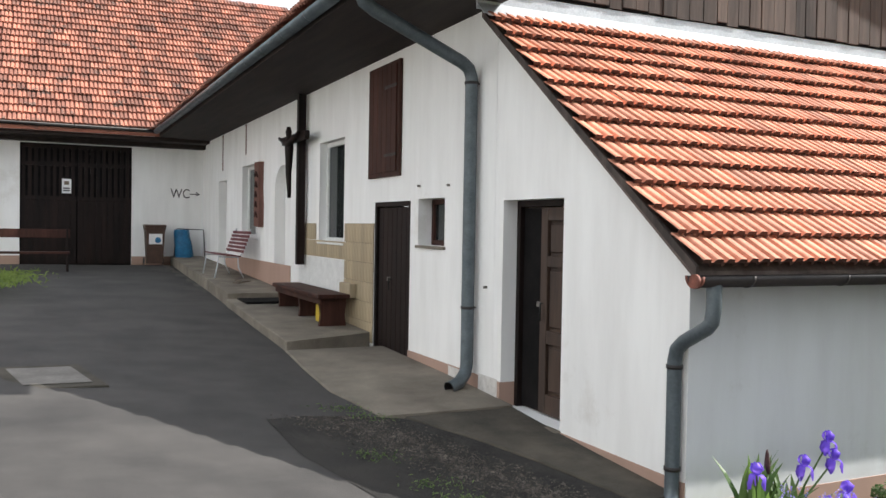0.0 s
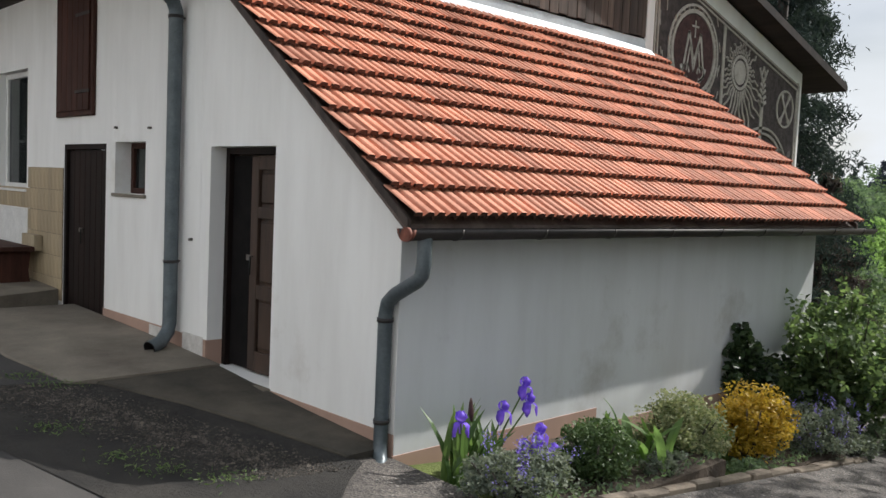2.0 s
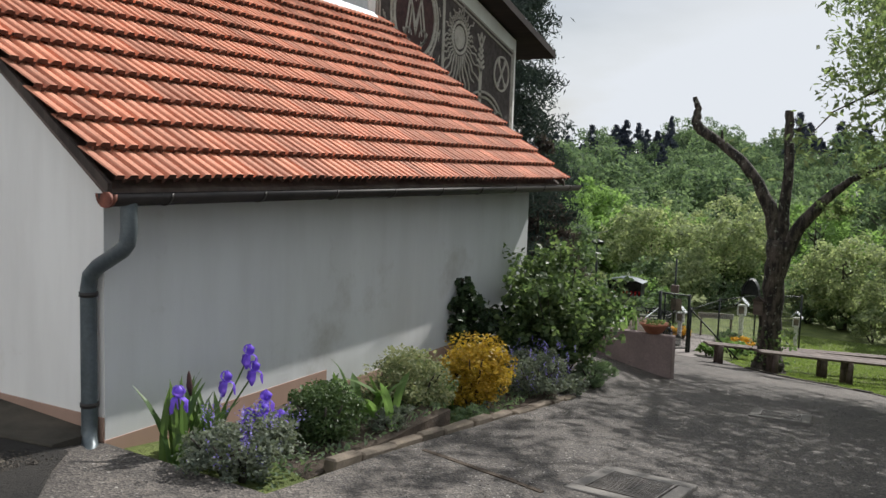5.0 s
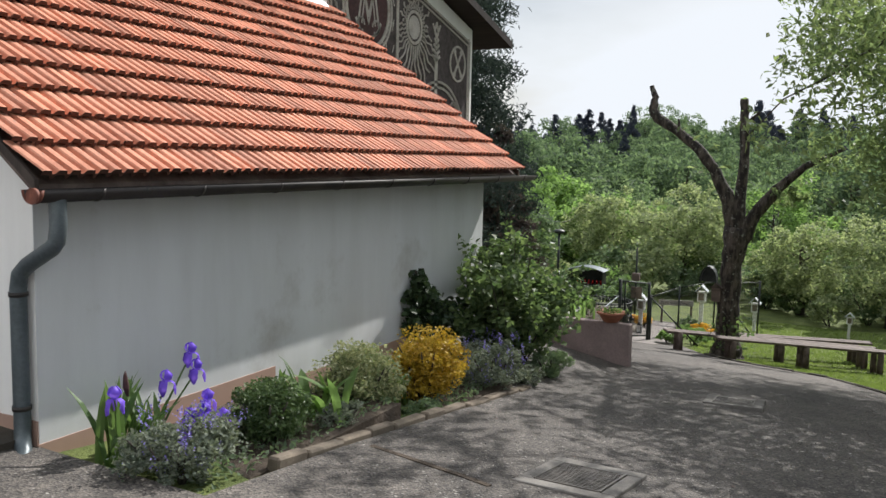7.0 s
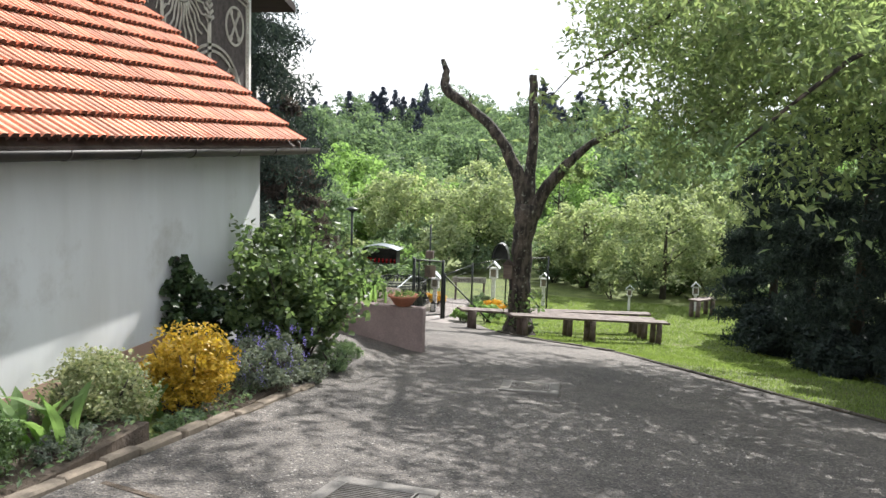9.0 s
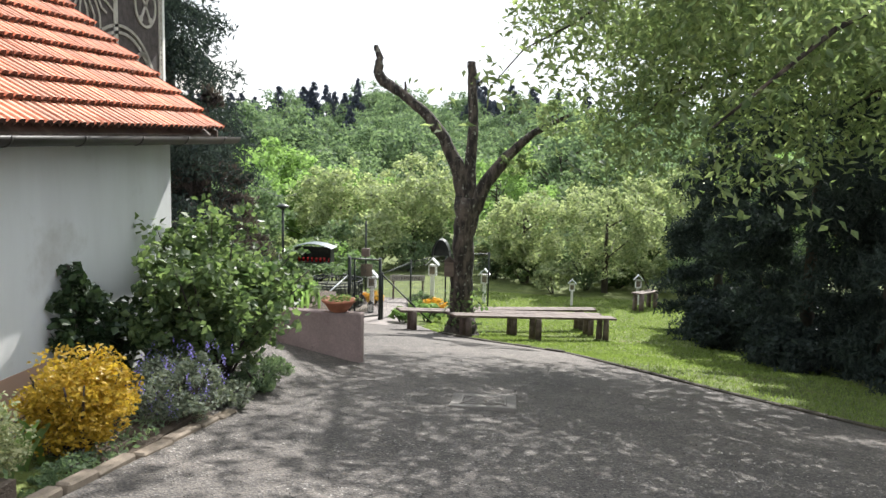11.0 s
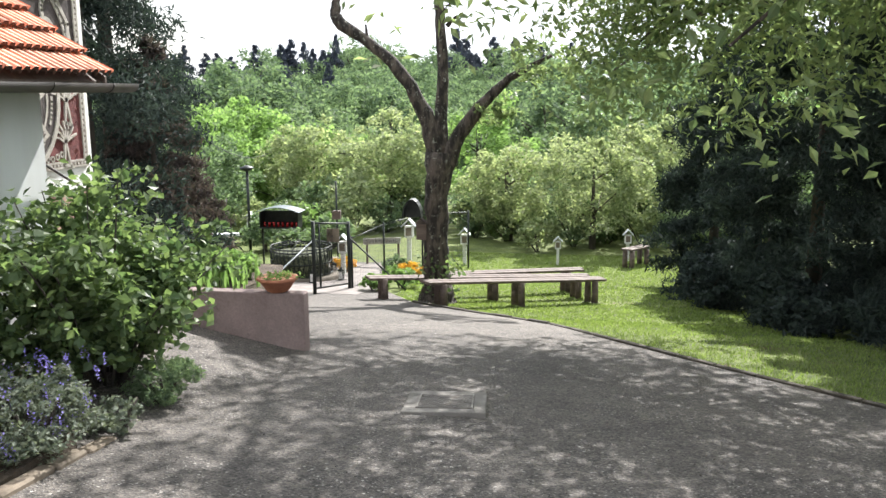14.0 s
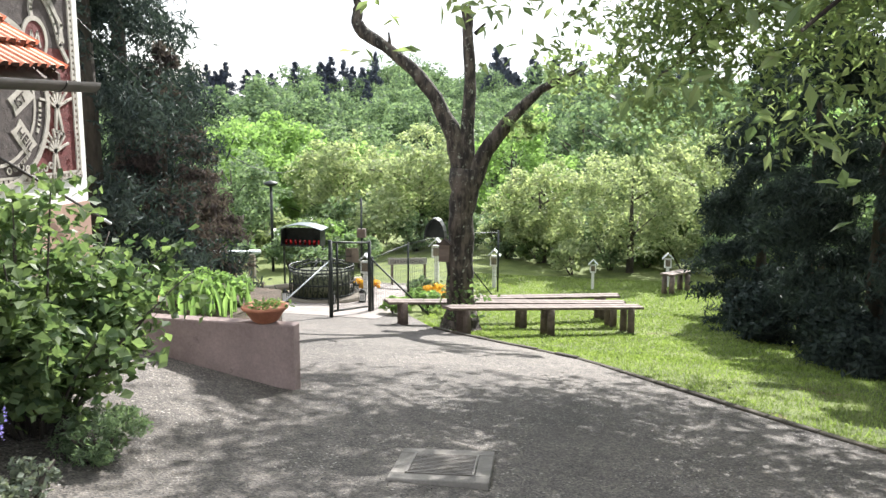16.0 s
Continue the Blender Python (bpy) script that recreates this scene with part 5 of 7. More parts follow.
wall_bench()
can = thing("yellow_can", "yellow plastic canister under the bench", "canister", (-0.30, 7.35, ground_z(-0.3, 7.35) + 0.13))
part("body", boxed((-0.09, -0.12, 0), (0.09, 0.12, 0.34), 0.03), M["yellow"], can)
part("cap", tubed([(0, -0.05, 0.335), (0, -0.05, 0.38)], 0.03, 10), M["ink"], can)
part("grip", tubed([(0, 0.0, 0.335), (0, 0.03, 0.39), (0, 0.09, 0.39), (0, 0.1, 0.335)], 0.012, 6), M["yellow"], can)


def slat_bench(name, at, turn, length, label, mat):
    w = thing(name, label, "bench", at, turn)
    for k in range(6):
        part("seat_slat", boxed((-length / 2, -0.02 - k * 0.075, 0.42 + 0.008 * k), (length / 2, 0.04 - k * 0.075, 0.442 + 0.008 * k), 0.005), mat, w)
    for k in range(6):
        z = 0.5 + k * 0.075
        part("back_slat", boxed((-length / 2, 0.07 + k * 0.028, z), (length / 2, 0.09 + k * 0.028, z + 0.058), 0.005), mat, w)
    for s in (-0.82, 0.82):
        x = s * length / 2
        part("leg", tubed([(x, -0.45, 0), (x, -0.40, 0.25), (x, -0.38, 0.42), (x, 0.02, 0.41), (x, 0.10, 0.5), (x, 0.26, 0.98)], 0.014, 7), M["light_zinc"], w)
        part("leg", tubed([(x, 0.12, 0), (x, 0.02, 0.2), (x, 0.0, 0.41)], 0.014, 7), M["light_zinc"], w)
    return w


LZ = ground_z(-0.9, 14.6) + 0.24
slat_bench("garden_bench", (-0.42, 13.5, LZ - 0.04), -90, 1.7, "faded red slatted garden bench on bent steel legs", M["red_slat"])
for k, (y, t) in enumerate(((12.6, 20), (12.2, -8))):
    solid("loose_board", boxed((-0.28, -0.06, 0), (0.28, 0.06, 0.03), 0.004, pose(-0.45, y, ground_z(-0.9, y) + 0.22, 0, 0, t + 60)), M["kerb"], "short loose board lying on the path", "board")
slat_b = thing("yard_bench", "brown wooden bench with an open back rail before the barn", "bench", (-4.6, 17.0, ground_z(-4.6, 17.0)))
part("seat", boxed((-1.1, -0.28, 0.40), (1.2, 0.1, 0.45), 0.006), M["brown_wood"], slat_b)
part("backrest", boxed((-1.1, 0.13, 0.76), (1.2, 0.17, 0.96), 0.006), M["brown_wood"], slat_b)
for x in (-0.95, 1.12):
    part("leg", boxed((x, -0.26, 0), (x + 0.05, -0.20, 0.398), 0.004), M["dark_wood"], slat_b)
    part("leg", boxed((x, 0.105, 0), (x + 0.05, 0.128, 0.98), 0.004), M["dark_wood"], slat_b)

# barn gate
gate = thing("barn_gate", "near-black boarded barn gate with slatted upper lights", "gate", (-3.17, YARD_Y + 0.10, 0.86), kind="structure")
# near-black sheet paints the darkness behind the slats
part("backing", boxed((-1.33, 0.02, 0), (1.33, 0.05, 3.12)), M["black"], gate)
for s in (-1, 1):
    part("leaf", boxed((-1.31 if s < 0 else 0.01, -0.02, 0.03), (-0.01 if s < 0 else 1.31, 0.02, 1.70), 0.004), M["dark_wood"], gate)
    for z in (1.68, 2.55, 3.0):
        part("rail", boxed((-1.31 if s < 0 else 0.01, -0.045, z), (-0.01 if s < 0 else 1.31, -0.021, z + 0.1), 0.004), M["dark_wood"], gate)
    for k in range(9):
        x = (-1.29 if s < 0 else 0.03) + k * 0.144
        part("slat", boxed((x, -0.02, 1.701), (x + 0.085, 0.012, 3.08), 0.004), M["dark_wood"], gate)
    for k in range(9):
        x = (-1.30 if s < 0 else 0.02) + k * 0.143
        part("plank", boxed((x + 0.003, -0.04, 0.05), (x + 0.14, -0.0205, 1.66), 0.003), M["dark_wood"], gate)
sheet_n = thing("gate_notice", "white laminated notice pinned on the barn gate", "notice", (-3.42, YARD_Y + 0.05, 2.72))
part("sheet", boxed((-0.11, -0.004, 0), (0.11, 0.0, 0.37)), M["paper"], sheet_n)
part("emblem", boxed((-0.06, -0.006, 0.22), (0.06, -0.0045, 0.31)), M["kerb"], sheet_n)
for k in range(2):
    part("print_bar", boxed((-0.08, -0.006, 0.05 + k * 0.06), (0.08, -0.0045, 0.085 + k * 0.06)), M["ink"], sheet_n)
wc = text_mesh("wc_lettering", "WC", 0.25, M["ink"], Matrix.Translation((-0.86, YARD_Y - 0.001, 2.68)) @ Matrix.Rotation(radians(90), 4, "X") @ Matrix.Diagonal((0.82, 1, 1, 1)), 0.003)
tagged(wc, "dark hand-painted WC letters on the white wall", "lettering")
b = tubed([(-0.36, YARD_Y - 0.004, 2.79), (-0.10, YARD_Y - 0.004, 2.795)], 0.012, 6)
tube(b, [(-0.19, YARD_Y - 0.004, 2.84), (-0.10, YARD_Y - 0.004, 2.795), (-0.19, YARD_Y - 0.004, 2.75)], 0.012, 6)
solid("painted_arrow", b, M["ink"], "dark painted arrow beside the letters", "arrow")

wb = thing("wheelie_bin", "brown wheelie bin with a sticker on its front", "bin", (-1.32, 19.0, ground_z(-1.3, 19.0)))
b = bmesh.new()
lo = [b.verts.new(p) for p in ((-0.19, -0.2, 0.05), (0.19, -0.2, 0.05), (0.19, 0.2, 0.05), (-0.19, 0.2, 0.05))]
hi = [b.verts.new(p) for p in ((-0.24, -0.27, 0.96), (0.24, -0.27, 0.96), (0.24, 0.25, 0.96), (-0.24, 0.25, 0.96))]
for k in range(4):
    b.faces.new((lo[k], lo[(k + 1) % 4], hi[(k + 1) % 4], hi[k]))
b.faces.new(lo[::-1])
b.faces.new(hi)
part("body", b, M["bin_brown"], wb)
part("rim", boxed((-0.26, -0.29, 0.93), (0.26, 0.27, 0.985), 0.01), M["bin_brown"], wb)
part("lid", boxed((-0.27, -0.30, 0.986), (0.27, 0.26, 1.06), 0.025), M["bin_brown"], wb)
part("sticker", boxed((-0.16, -0.272, 0.55), (0.17, -0.262, 0.82)), M["paper"], wb, "white sticker with a dark emblem")
part("emblem", tubed([(0.06, -0.268, 0.66), (0.06, -0.279, 0.66)], 0.075, 16), M["blue_plastic"], wb)
for x in (-0.25, 0.22):
    wheel = part("wheel", tubed([(x, 0.2, 0.1), (x + 0.03, 0.2, 0.1)], 0.1, 16), M["ink"], wb)
bag = thing("bag_stand", "blue refuse bag hung in a thin steel stand", "bag stand", (-0.42, 19.05, ground_z(-0.4, 19.05) + 0.1))
part("stand", tubed([(0.42, 0, 0), (0.36, 0, 0.9), (-0.3, 0, 0.92), (-0.34, 0, 0.9), (-0.4, 0.05, 0)], 0.014, 7), M["gutter"], bag)
b = bmesh.new()
rows = []
for j in range(9):
    z = 0.02 + j * 0.11
    rows.append([b.verts.new((-0.12 - 0.09 * (j / 8) + (0.24 - 0.05 * abs(j - 3) / 4) * math.cos(k * math.pi / 9) * (1 + 0.1 * math.sin(k * 5 + j)), 0.15 * math.sin(k * math.pi / 9) * (1 + 0.12 * math.sin(k * 7 + j * 1.3)), z)) for k in range(18)])
for p, q in zip(rows, rows[1:]):
    for k in range(18):
        b.faces.new((p[k], p[(k + 1) % 18], q[(k + 1) % 18], q[k])).smooth = True
b.faces.new(rows[0][::-1])
part("bag", b, M["blue_plastic"], bag, "crumpled blue plastic bag")
# mortar along the roof valley
b = bmesh.new()
for k in range(46):
    u = 0.02 + k * 0.085
    p = (EAVE_OUT + u, YARD_Y - 1.02 + 0.708 * u, 4.47 + 0.615 * u)
    bmesh.ops.create_icosphere(b, subdivisions=1, radius=random.uniform(0.05, 0.12), matrix=Matrix.Translation(p) @ Matrix.Diagonal((1, 1, 0.5, 1)))
solid("valley_mortar", b, M["flaked"], "crumbling white mortar along the roof valley", "mortar", "structure")

# ---- garden structures ----
lw = bmesh.new()
slab(lw, [(8.58, -1.48), (8.73, -1.49), (8.80, 0.4), (9.3, 3.4), (9.1, 3.45), (8.63, 0.4)], -1.7, -0.40)
bmesh.ops.bevel(lw, geom=[e for e in lw.edges], offset=0.012, segments=1, affect="EDGES")
solid("retaining_wall", lw, M["wall_concrete"], "low rendered garden wall with a worn pinkish face", "wall", "structure")
solid("planting_soil", slab(bmesh.new(), [(8.81, -1.2), (10.6, -0.6), (11.4, 3.2), (9.32, 3.4)], -2.0, -0.52), M["soil"], "raised bed of dark soil behind the low wall", "soil", "structure")


def flower_bowl(at, s=1.0):
    p = thing("flower_bowl", "shallow terracotta bowl with young plants on the wall", "bowl", at)
    part("bowl", lathe(bmesh.new(), [(0.09 * s, 0), (0.12 * s, 0.02), (0.19 * s, 0.12), (0.215 * s, 0.13), (0.215 * s, 0.155), (0.19 * s, 0.155), (0.17 * s, 0.12)], 22), M["terracotta"], p)
    q = new("foliage", leaf_mesh("bowl_foliage", np.stack([rng.normal(size=160) * 0.09 * s, rng.normal(size=160) * 0.09 * s, 0.15 + rng.uniform(0, 0.04, 160)], axis=1), 0.05, M["leaf_bright"], rng, 0.5, -0.2))
    q.parent = p
    q["kind"] = "stuff"
    return p


flower_bowl((8.67, -1.18, -0.40))
flower_bowl((8.70, 0.12, -0.40), 1.05)


def drain(name, at, turn, w, d, bars, slope, label):
    g = thing(name, label, "drain", at)
    tilt = pose(0, 0, 0.0, 0, 0, turn) @ Matrix.Rotation(slope, 4, "Y")
    for lo, hi in (((-w, -d, -0.06), (-w + 0.13, d, 0.012)), ((w - 0.13, -d, -0.06), (w, d, 0.012)), ((-w + 0.13, -d, -0.06), (w - 0.13, -d + 0.10, 0.012)), ((-w + 0.13, d - 0.10, -0.06), (w - 0.13, d, 0.012))):
        part("surround", boxed(lo, hi, 0.006, tilt), M["drain_concrete"], g)
    # black plate level with the road paints in the shade of a pit
    part("pit_shade", boxed((-w + 0.13, -d + 0.1, -0.059), (w - 0.13, d - 0.1, 0.002), 0, tilt), M["black"], g)
    iw = w - 0.135
    n = bars
    for k in range(n):
        x = -iw + 2 * iw * (k + 0.5) / n
        part("bar", boxed((x - 0.006, -d + 0.102, -0.035), (x + 0.006, d - 0.102, 0.016), 0, tilt), M["grate"], g)
    for y in (-d + 0.102, d - 0.112):
        part("rim", boxed((-iw, y, -0.03), (iw, y + 0.012, 0.02), 0, tilt), M["grate"], g)
    return g


drain("storm_drain", (1.92, -2.86, ground_z(1.92, -2.86) + 0.008), -3, 0.41, 0.33, 17, math.atan(0.115), "steel grate of a road drain set in concrete")
drain("storm_drain", (6.66, -3.21, ground_z(6.66, -3.21) + 0.018), 4, 0.38, 0.32, 15, math.atan(0.14), "steel grate of a road drain set in concrete")

# crack in the asphalt
b = bmesh.new()
pts = [(1.55, -1.45), (1.48, -1.75), (1.42, -2.0), (1.36, -2.25), (1.30, -2.45)]
for (xa, ya), (xb2, yb) in zip(pts, pts[1:]):
    ln = math.hypot(xb2 - xa, yb - ya)
    box(b, (-ln / 2 - 0.01, -0.02, -0.01), (ln / 2 + 0.01, 0.02, 0.006), 0, pose((xa + xb2) / 2, (ya + yb) / 2, ground_z((xa + xb2) / 2, (ya + yb) / 2), 0, 0, math.degrees(math.atan2(yb - ya, xb2 - xa))))
solid("asphalt_crack", b, M["soil"], "open crack in the asphalt filled with dirt", "crack", "structure")


def log_bench(a, b_, legs, label):
    a, b_ = Vector((*a, 0)), Vector((*b_, 0))
    mid = (a + b_) / 2
    turn = math.degrees(math.atan2((b_ - a).y, (b_ - a).x))
    w = thing("log_bench", label, "bench", (mid.x, mid.y, ground_z(mid.x, mid.y)), turn, "plank benches on the lawn")
    ln = (b_ - a).length / 2
    ga, gb2 = ground_z(a.x, a.y) - ground_z(mid.x, mid.y), ground_z(b_.x, b_.y) - ground_z(mid.x, mid.y)
    tilt = Matrix.Rotation(-math.atan2(gb2 - ga, 2 * ln), 4, "Y")
    for y in (-0.17, 0.02):
        part("plank", boxed((-ln, y, 0.44), (ln + 0.1 * (y > 0), y + 0.165, 0.49), 0.008, tilt), M["bench_wood"], w)
    for s in legs:
        x = s * ln
        z = (ga * (1 - s) + gb2 * (1 + s)) / 2
        for y in (-0.13, 0.09):
            part("leg", tubed([(x, y, z - 0.1), (x, y, z + 0.435)], [0.075, 0.068], 9), M["bench_wood"], w)
    return w


log_bench((15.8, -1.55), (18.75, -5.0), (-0.82, 0.0, 0.88), "long weathered plank bench on short log posts")
log_bench((16.75, -0.25), (19.4, -4.7), (-0.86, 0.1, 0.9), "long weathered plank bench on short log posts")
log_bench((18.3, -1.2), (20.4, -4.6), (-0.8, 0.8), "long weathered plank bench on short log posts")
log_bench((24.6, -6.0), (25.6, -6.6), (-0.8, 0.8), "short plank bench at the edge of the lawn")

# dead tree with one living limb
TX, TY = 17.2, -1.68
tree = thing("pollarded_tree", "old pollarded tree with two bare sawn limbs and ivy", "tree", (TX, TY, ground_z(TX, TY)))
g0 = ground_z(TX, TY)


def limb(name, pts, radii, sides=12):
    p = [(x - TX, y - TY, z - g0) for x, y, z in pts]
    fine_p, fine_r = [], []
    for i in range(len(p) - 1):
        for j in range(4):
            u = j / 4
            q = Vector(p[i]).lerp(Vector(p[i + 1]), u) + Vector((random.uniform(-1, 1), random.uniform(-1, 1), 0)) * radii[i] * 0.10
            fine_p.append(q)
            fine_r.append((radii[i] * (1 - u) + radii[i + 1] * u) * random.uniform(0.93, 1.08))
    fine_p.append(Vector(p[-1]))
    fine_r.append(radii[-1])
    return part(name, tubed(fine_p, fine_r, sides), M["bark"], tree)


limb("trunk", [(TX, TY, g0 - 0.3), (TX, TY + 0.02, g0 + 0.05), (TX, TY + 0.03, g0 + 0.4), (17.2, -1.63, -1.3), (17.2, -1.66, -0.4), (17.2, -1.72, 0.45)], [0.48, 0.36, 0.27, 0.235, 0.23, 0.29], 18)
limb("limb", [(17.2, -1.68, 0.2), (17.2, -1.52, 1.03), (17.2, -1.15, 1.75), (17.2, -0.78, 2.23), (17.2, -0.2, 2.7), (17.2, 0.22, 2.95), (17.2, 0.34, 3.15), (17.2, 0.30, 3.45), (17.2, 0.40, 3.72)], [0.2, 0.165, 0.135, 0.12, 0.105, 0.125, 0.11, 0.08, 0.05])
limb("limb", [(17.2, -1.72, 0.4), (17.25, -1.74, 1.2), (17.3, -1.78, 2.1), (17.35, -1.72, 3.0), (17.35, -1.70, 3.4)], [0.17, 0.125, 0.11, 0.105, 0.09])
limb("limb", [(17.2, -1.8, 0.1), (17.2, -2.1, 0.8), (17.1, -2.52, 1.35), (17.0, -3.1, 1.9), (16.8, -3.9, 2.3)], [0.19, 0.15, 0.12, 0.08, 0.03])
limb("stub", [(17.2, -0.3, 2.65), (17.2, -0.27, 2.95)], [0.04, 0.02], 6)
limb("stub", [(17.35, -1.85, 2.9), (17.35, -2.05, 3.1)], [0.05, 0.02], 6)
ivy = leaf_mesh("ivy_leaves", np.stack([rng.normal(size=260) * 0.22 - 0.15, rng.normal(size=260) * 0.28 - 0.05, rng.uniform(0.1, 1.0, 260)], axis=1), 0.1, M["leaf_hazel"], rng, 0.7)
o = new("ivy", ivy)
o.parent = tree
tips = np.concatenate([crown_points(rng, 420, (-0.3, -2.1, 4.7), (0.5, 0.9, 0.5), 26, 0.22), crown_points(rng, 260, (-0.1, -1.2, 3.9), (0.4, 0.6, 0.35), 16, 0.18)])
o = new("crown", leaf_mesh("limb_leaves", tips, 0.15, M["leaf_walnut"], rng, 0.45, 0.5))
o.parent = tree
sb = thing("tree_shrine", "small wooden shrine box fixed to the tree trunk", "shrine", (16.92, -1.38, -1.25))
part("box", boxed((-0.08, -0.10, 0), (0.05, 0.10, 0.32), 0.008), M["bench_wood"], sb)
part("roof", prism_x(bmesh.new(), [(-0.14, 0.32), (0, 0.44), (0.14, 0.32)], -0.12, 0.08), M["barn_board"], sb)
bell = thing("hanging_hood", "dark curved sheet metal hood beside the trunk", "hood", (17.2, -1.15, -0.85))
b = bmesh.new()
rows = []
for x in (-0.14, 0.14):
    rows.append([b.verts.new((x, 0.2 * math.cos(radians(q)), 0.38 * math.sin(radians(q)))) for q in range(0, 181, 20)])
    rows.append([b.verts.new((x, 0.17 * math.cos(radians(q)), 0.35 * math.sin(radians(q)))) for q in range(180, -1, -20)])
for p, q in ((rows[0], rows[2]), (rows[1], rows[3])):
    for k in range(len(p) - 1):
        b.faces.new((p[k], p[k + 1], q[k + 1], q[k]))
for p, q in ((rows[0], rows[1]), (rows[2], rows[3])):
    for k in range(len(p) - 1):
        b.faces.new((p[k], p[k + 1], q[len(q) - 2 - k], q[len(q) - 1 - k]))
part("hood", b, M["iron"], bell)
part("bracket", tubed([(0, -0.2, 0.1), (0, 0.0, 0.36)], 0.015, 6), M["iron"], bell)
part("back_plate", prism_x(bmesh.new(), [(0.18 * math.cos(radians(q)), 0.36 * math.sin(radians(q))) for q in range(0, 181, 20)], 0.02, 0.04), M["iron"], bell)


# wire gate and fence
GL, GR = Vector((17.35, 0.98, ground_z(17.35, 0.98))), Vector((19.0, 0.64, ground_z(19.0, 0.64)))
wg = thing("wire_gate", "dark steel garden gate with wire mesh and slanting braces", "gate", GL)
dv = GR - GL
H = 1.55
for p in (Vector((0, 0, 0)), dv):
    part("post", tubed([p + Vector((0, 0, -0.2)), p + Vector((0, 0, H))], 0.04, 10), M["iron"], wg)
part("top_rail", tubed([(0, 0, H - 0.04), dv + Vector((0, 0, H - 0.04))], 0.02, 8), M["iron"], wg)
part("leaf_rail", tubed([dv * 0.04 + Vector((0, 0, 0.12)), dv * 0.96 + Vector((0, 0, 0.12))], 0.02, 8), M["iron"], wg)
part("leaf_stile", tubed([dv * 0.16 + Vector((0, 0, 0.12)), dv * 0.16 + Vector((0, 0, H - 0.06))], 0.02, 8), M["iron"], wg)
b = bmesh.new()
for k in range(34):
    u = 0.05 + 0.9 * k / 33
    tube(b, [dv * u + Vector((0, 0, 0.12)), dv * u + Vector((0, 0, H - 0.05))], 0.0035, 3, False)
for k in range(14):
    z = 0.12 + k * 0.1
    tube(b, [dv * 0.05 + Vector((0, 0, z)), dv * 0.95 + Vector((0, 0, z))], 0.0035, 3, False)
part("mesh", b, M["iron"], wg)
part("plate", boxed((-0.01, -0.14, 0), (0.01, 0.14, 0.3), 0.003, Matrix.Translation(dv * 0.55 + Vector((-0.03, 0, 1.1)))), M["kerb"], wg, "small weathered plate wired to the gate")
part("brace", tubed([(0, 0, 1.15), (-1.2, 1.15, 0.0)], 0.016, 6), M["light_zinc"], wg)
part("brace", tubed([dv + Vector((0, 0, 1.2)), dv + Vector((-0.25, -1.35, 0.05))], 0.02, 6), M["iron"], wg)
fence = thing("wire_fence", "wire mesh fence on thin steel posts beyond the gate", "fence", (21.5, -0.6, ground_z(21.5, -0.6)))
fp = [(-2.4, 1.2), (-0.2, 0.9), (1.6, 0.2), (2.2, -1.0)]
for x, y in fp:
    part("post", tubed([(x, y, -0.4), (x, y, 1.45)], 0.025, 8), M["iron"], fence)
for (xa, ya), (xb2, yb) in zip(fp, fp[1:]):
    part("top_wire", tubed([(xa, ya, 1.4), (xb2, yb, 1.4)], 0.012, 5), M["iron"], fence)
    b = bmesh.new()
    for k in range(22):
        u = k / 21
        x, y = xa + (xb2 - xa) * u, ya + (yb - ya) * u
        tube(b, [(x, y, 0.0), (x, y, 1.4)], 0.003, 3, False)
    for k in range(12):
        tube(b, [(xa, ya, 0.1 + k * 0.115), (xb2, yb, 0.1 + k * 0.115)], 0.003, 3, False)
    part("mesh", b, M["iron"], fence)
part("stay", tubed([(1.6, 0.2, 1.2), (0.9, -1.0, 0.0)], 0.015, 6), M["iron"], fence)

# ornate well
WX, WY = 20.75, 2.3
WZ = ground_z(WX, WY)
well = thing("wrought_iron_well", "round stone well wrapped in a black wrought iron cage", "well", (WX, WY, WZ))
part("base_stone", lathe(bmesh.new(), [(0.98, -0.2), (0.98, 0.10), (0.93, 0.13), (0.7, 0.13)], 32), M["concrete"], well)
part("drum", lathe(bmesh.new(), [(0.68, 0.1), (0.68, 0.66), (0.5, 0.66)], 32), M["mossy_stone"], well)
for z in (0.16, 0.45, 0.74, 0.82):
    part("hoop", tubed([(0.76 * math.cos(2 * math.pi * k / 32), 0.76 * math.sin(2 * math.pi * k / 32), z) for k in range(33)], 0.018, 6, False), M["iron"], well)
for k in range(40):
    a = 2 * math.pi * k / 40
    part("bar", tubed([(0.76 * math.cos(a), 0.76 * math.sin(a), 0.13), (0.76 * math.cos(a + 0.07), 0.76 * math.sin(a + 0.07), 0.45), (0.76 * math.cos(a), 0.76 * math.sin(a), 0.82)], 0.011, 5), M["iron"], well)
for k in range(12):
    a = 2 * math.pi * k / 12
    part("grille_bar", tubed([(0.74 * math.cos(a), 0.74 * math.sin(a), 0.82), (0.3 * math.cos(a), 0.3 * math.sin(a), 0.95), (0, 0, 0.9)], 0.013, 5), M["iron"], well)
o = new("fern_leaves", leaf_mesh("well_plant", np.stack([rng.normal(size=120) * 0.16, rng.normal(size=120) * 0.16, 1.0 + rng.uniform(-0.05, 0.25, 120)], axis=1), 0.16, M["leaf_mid"], rng, 0.3, -0.2))
o.parent = well
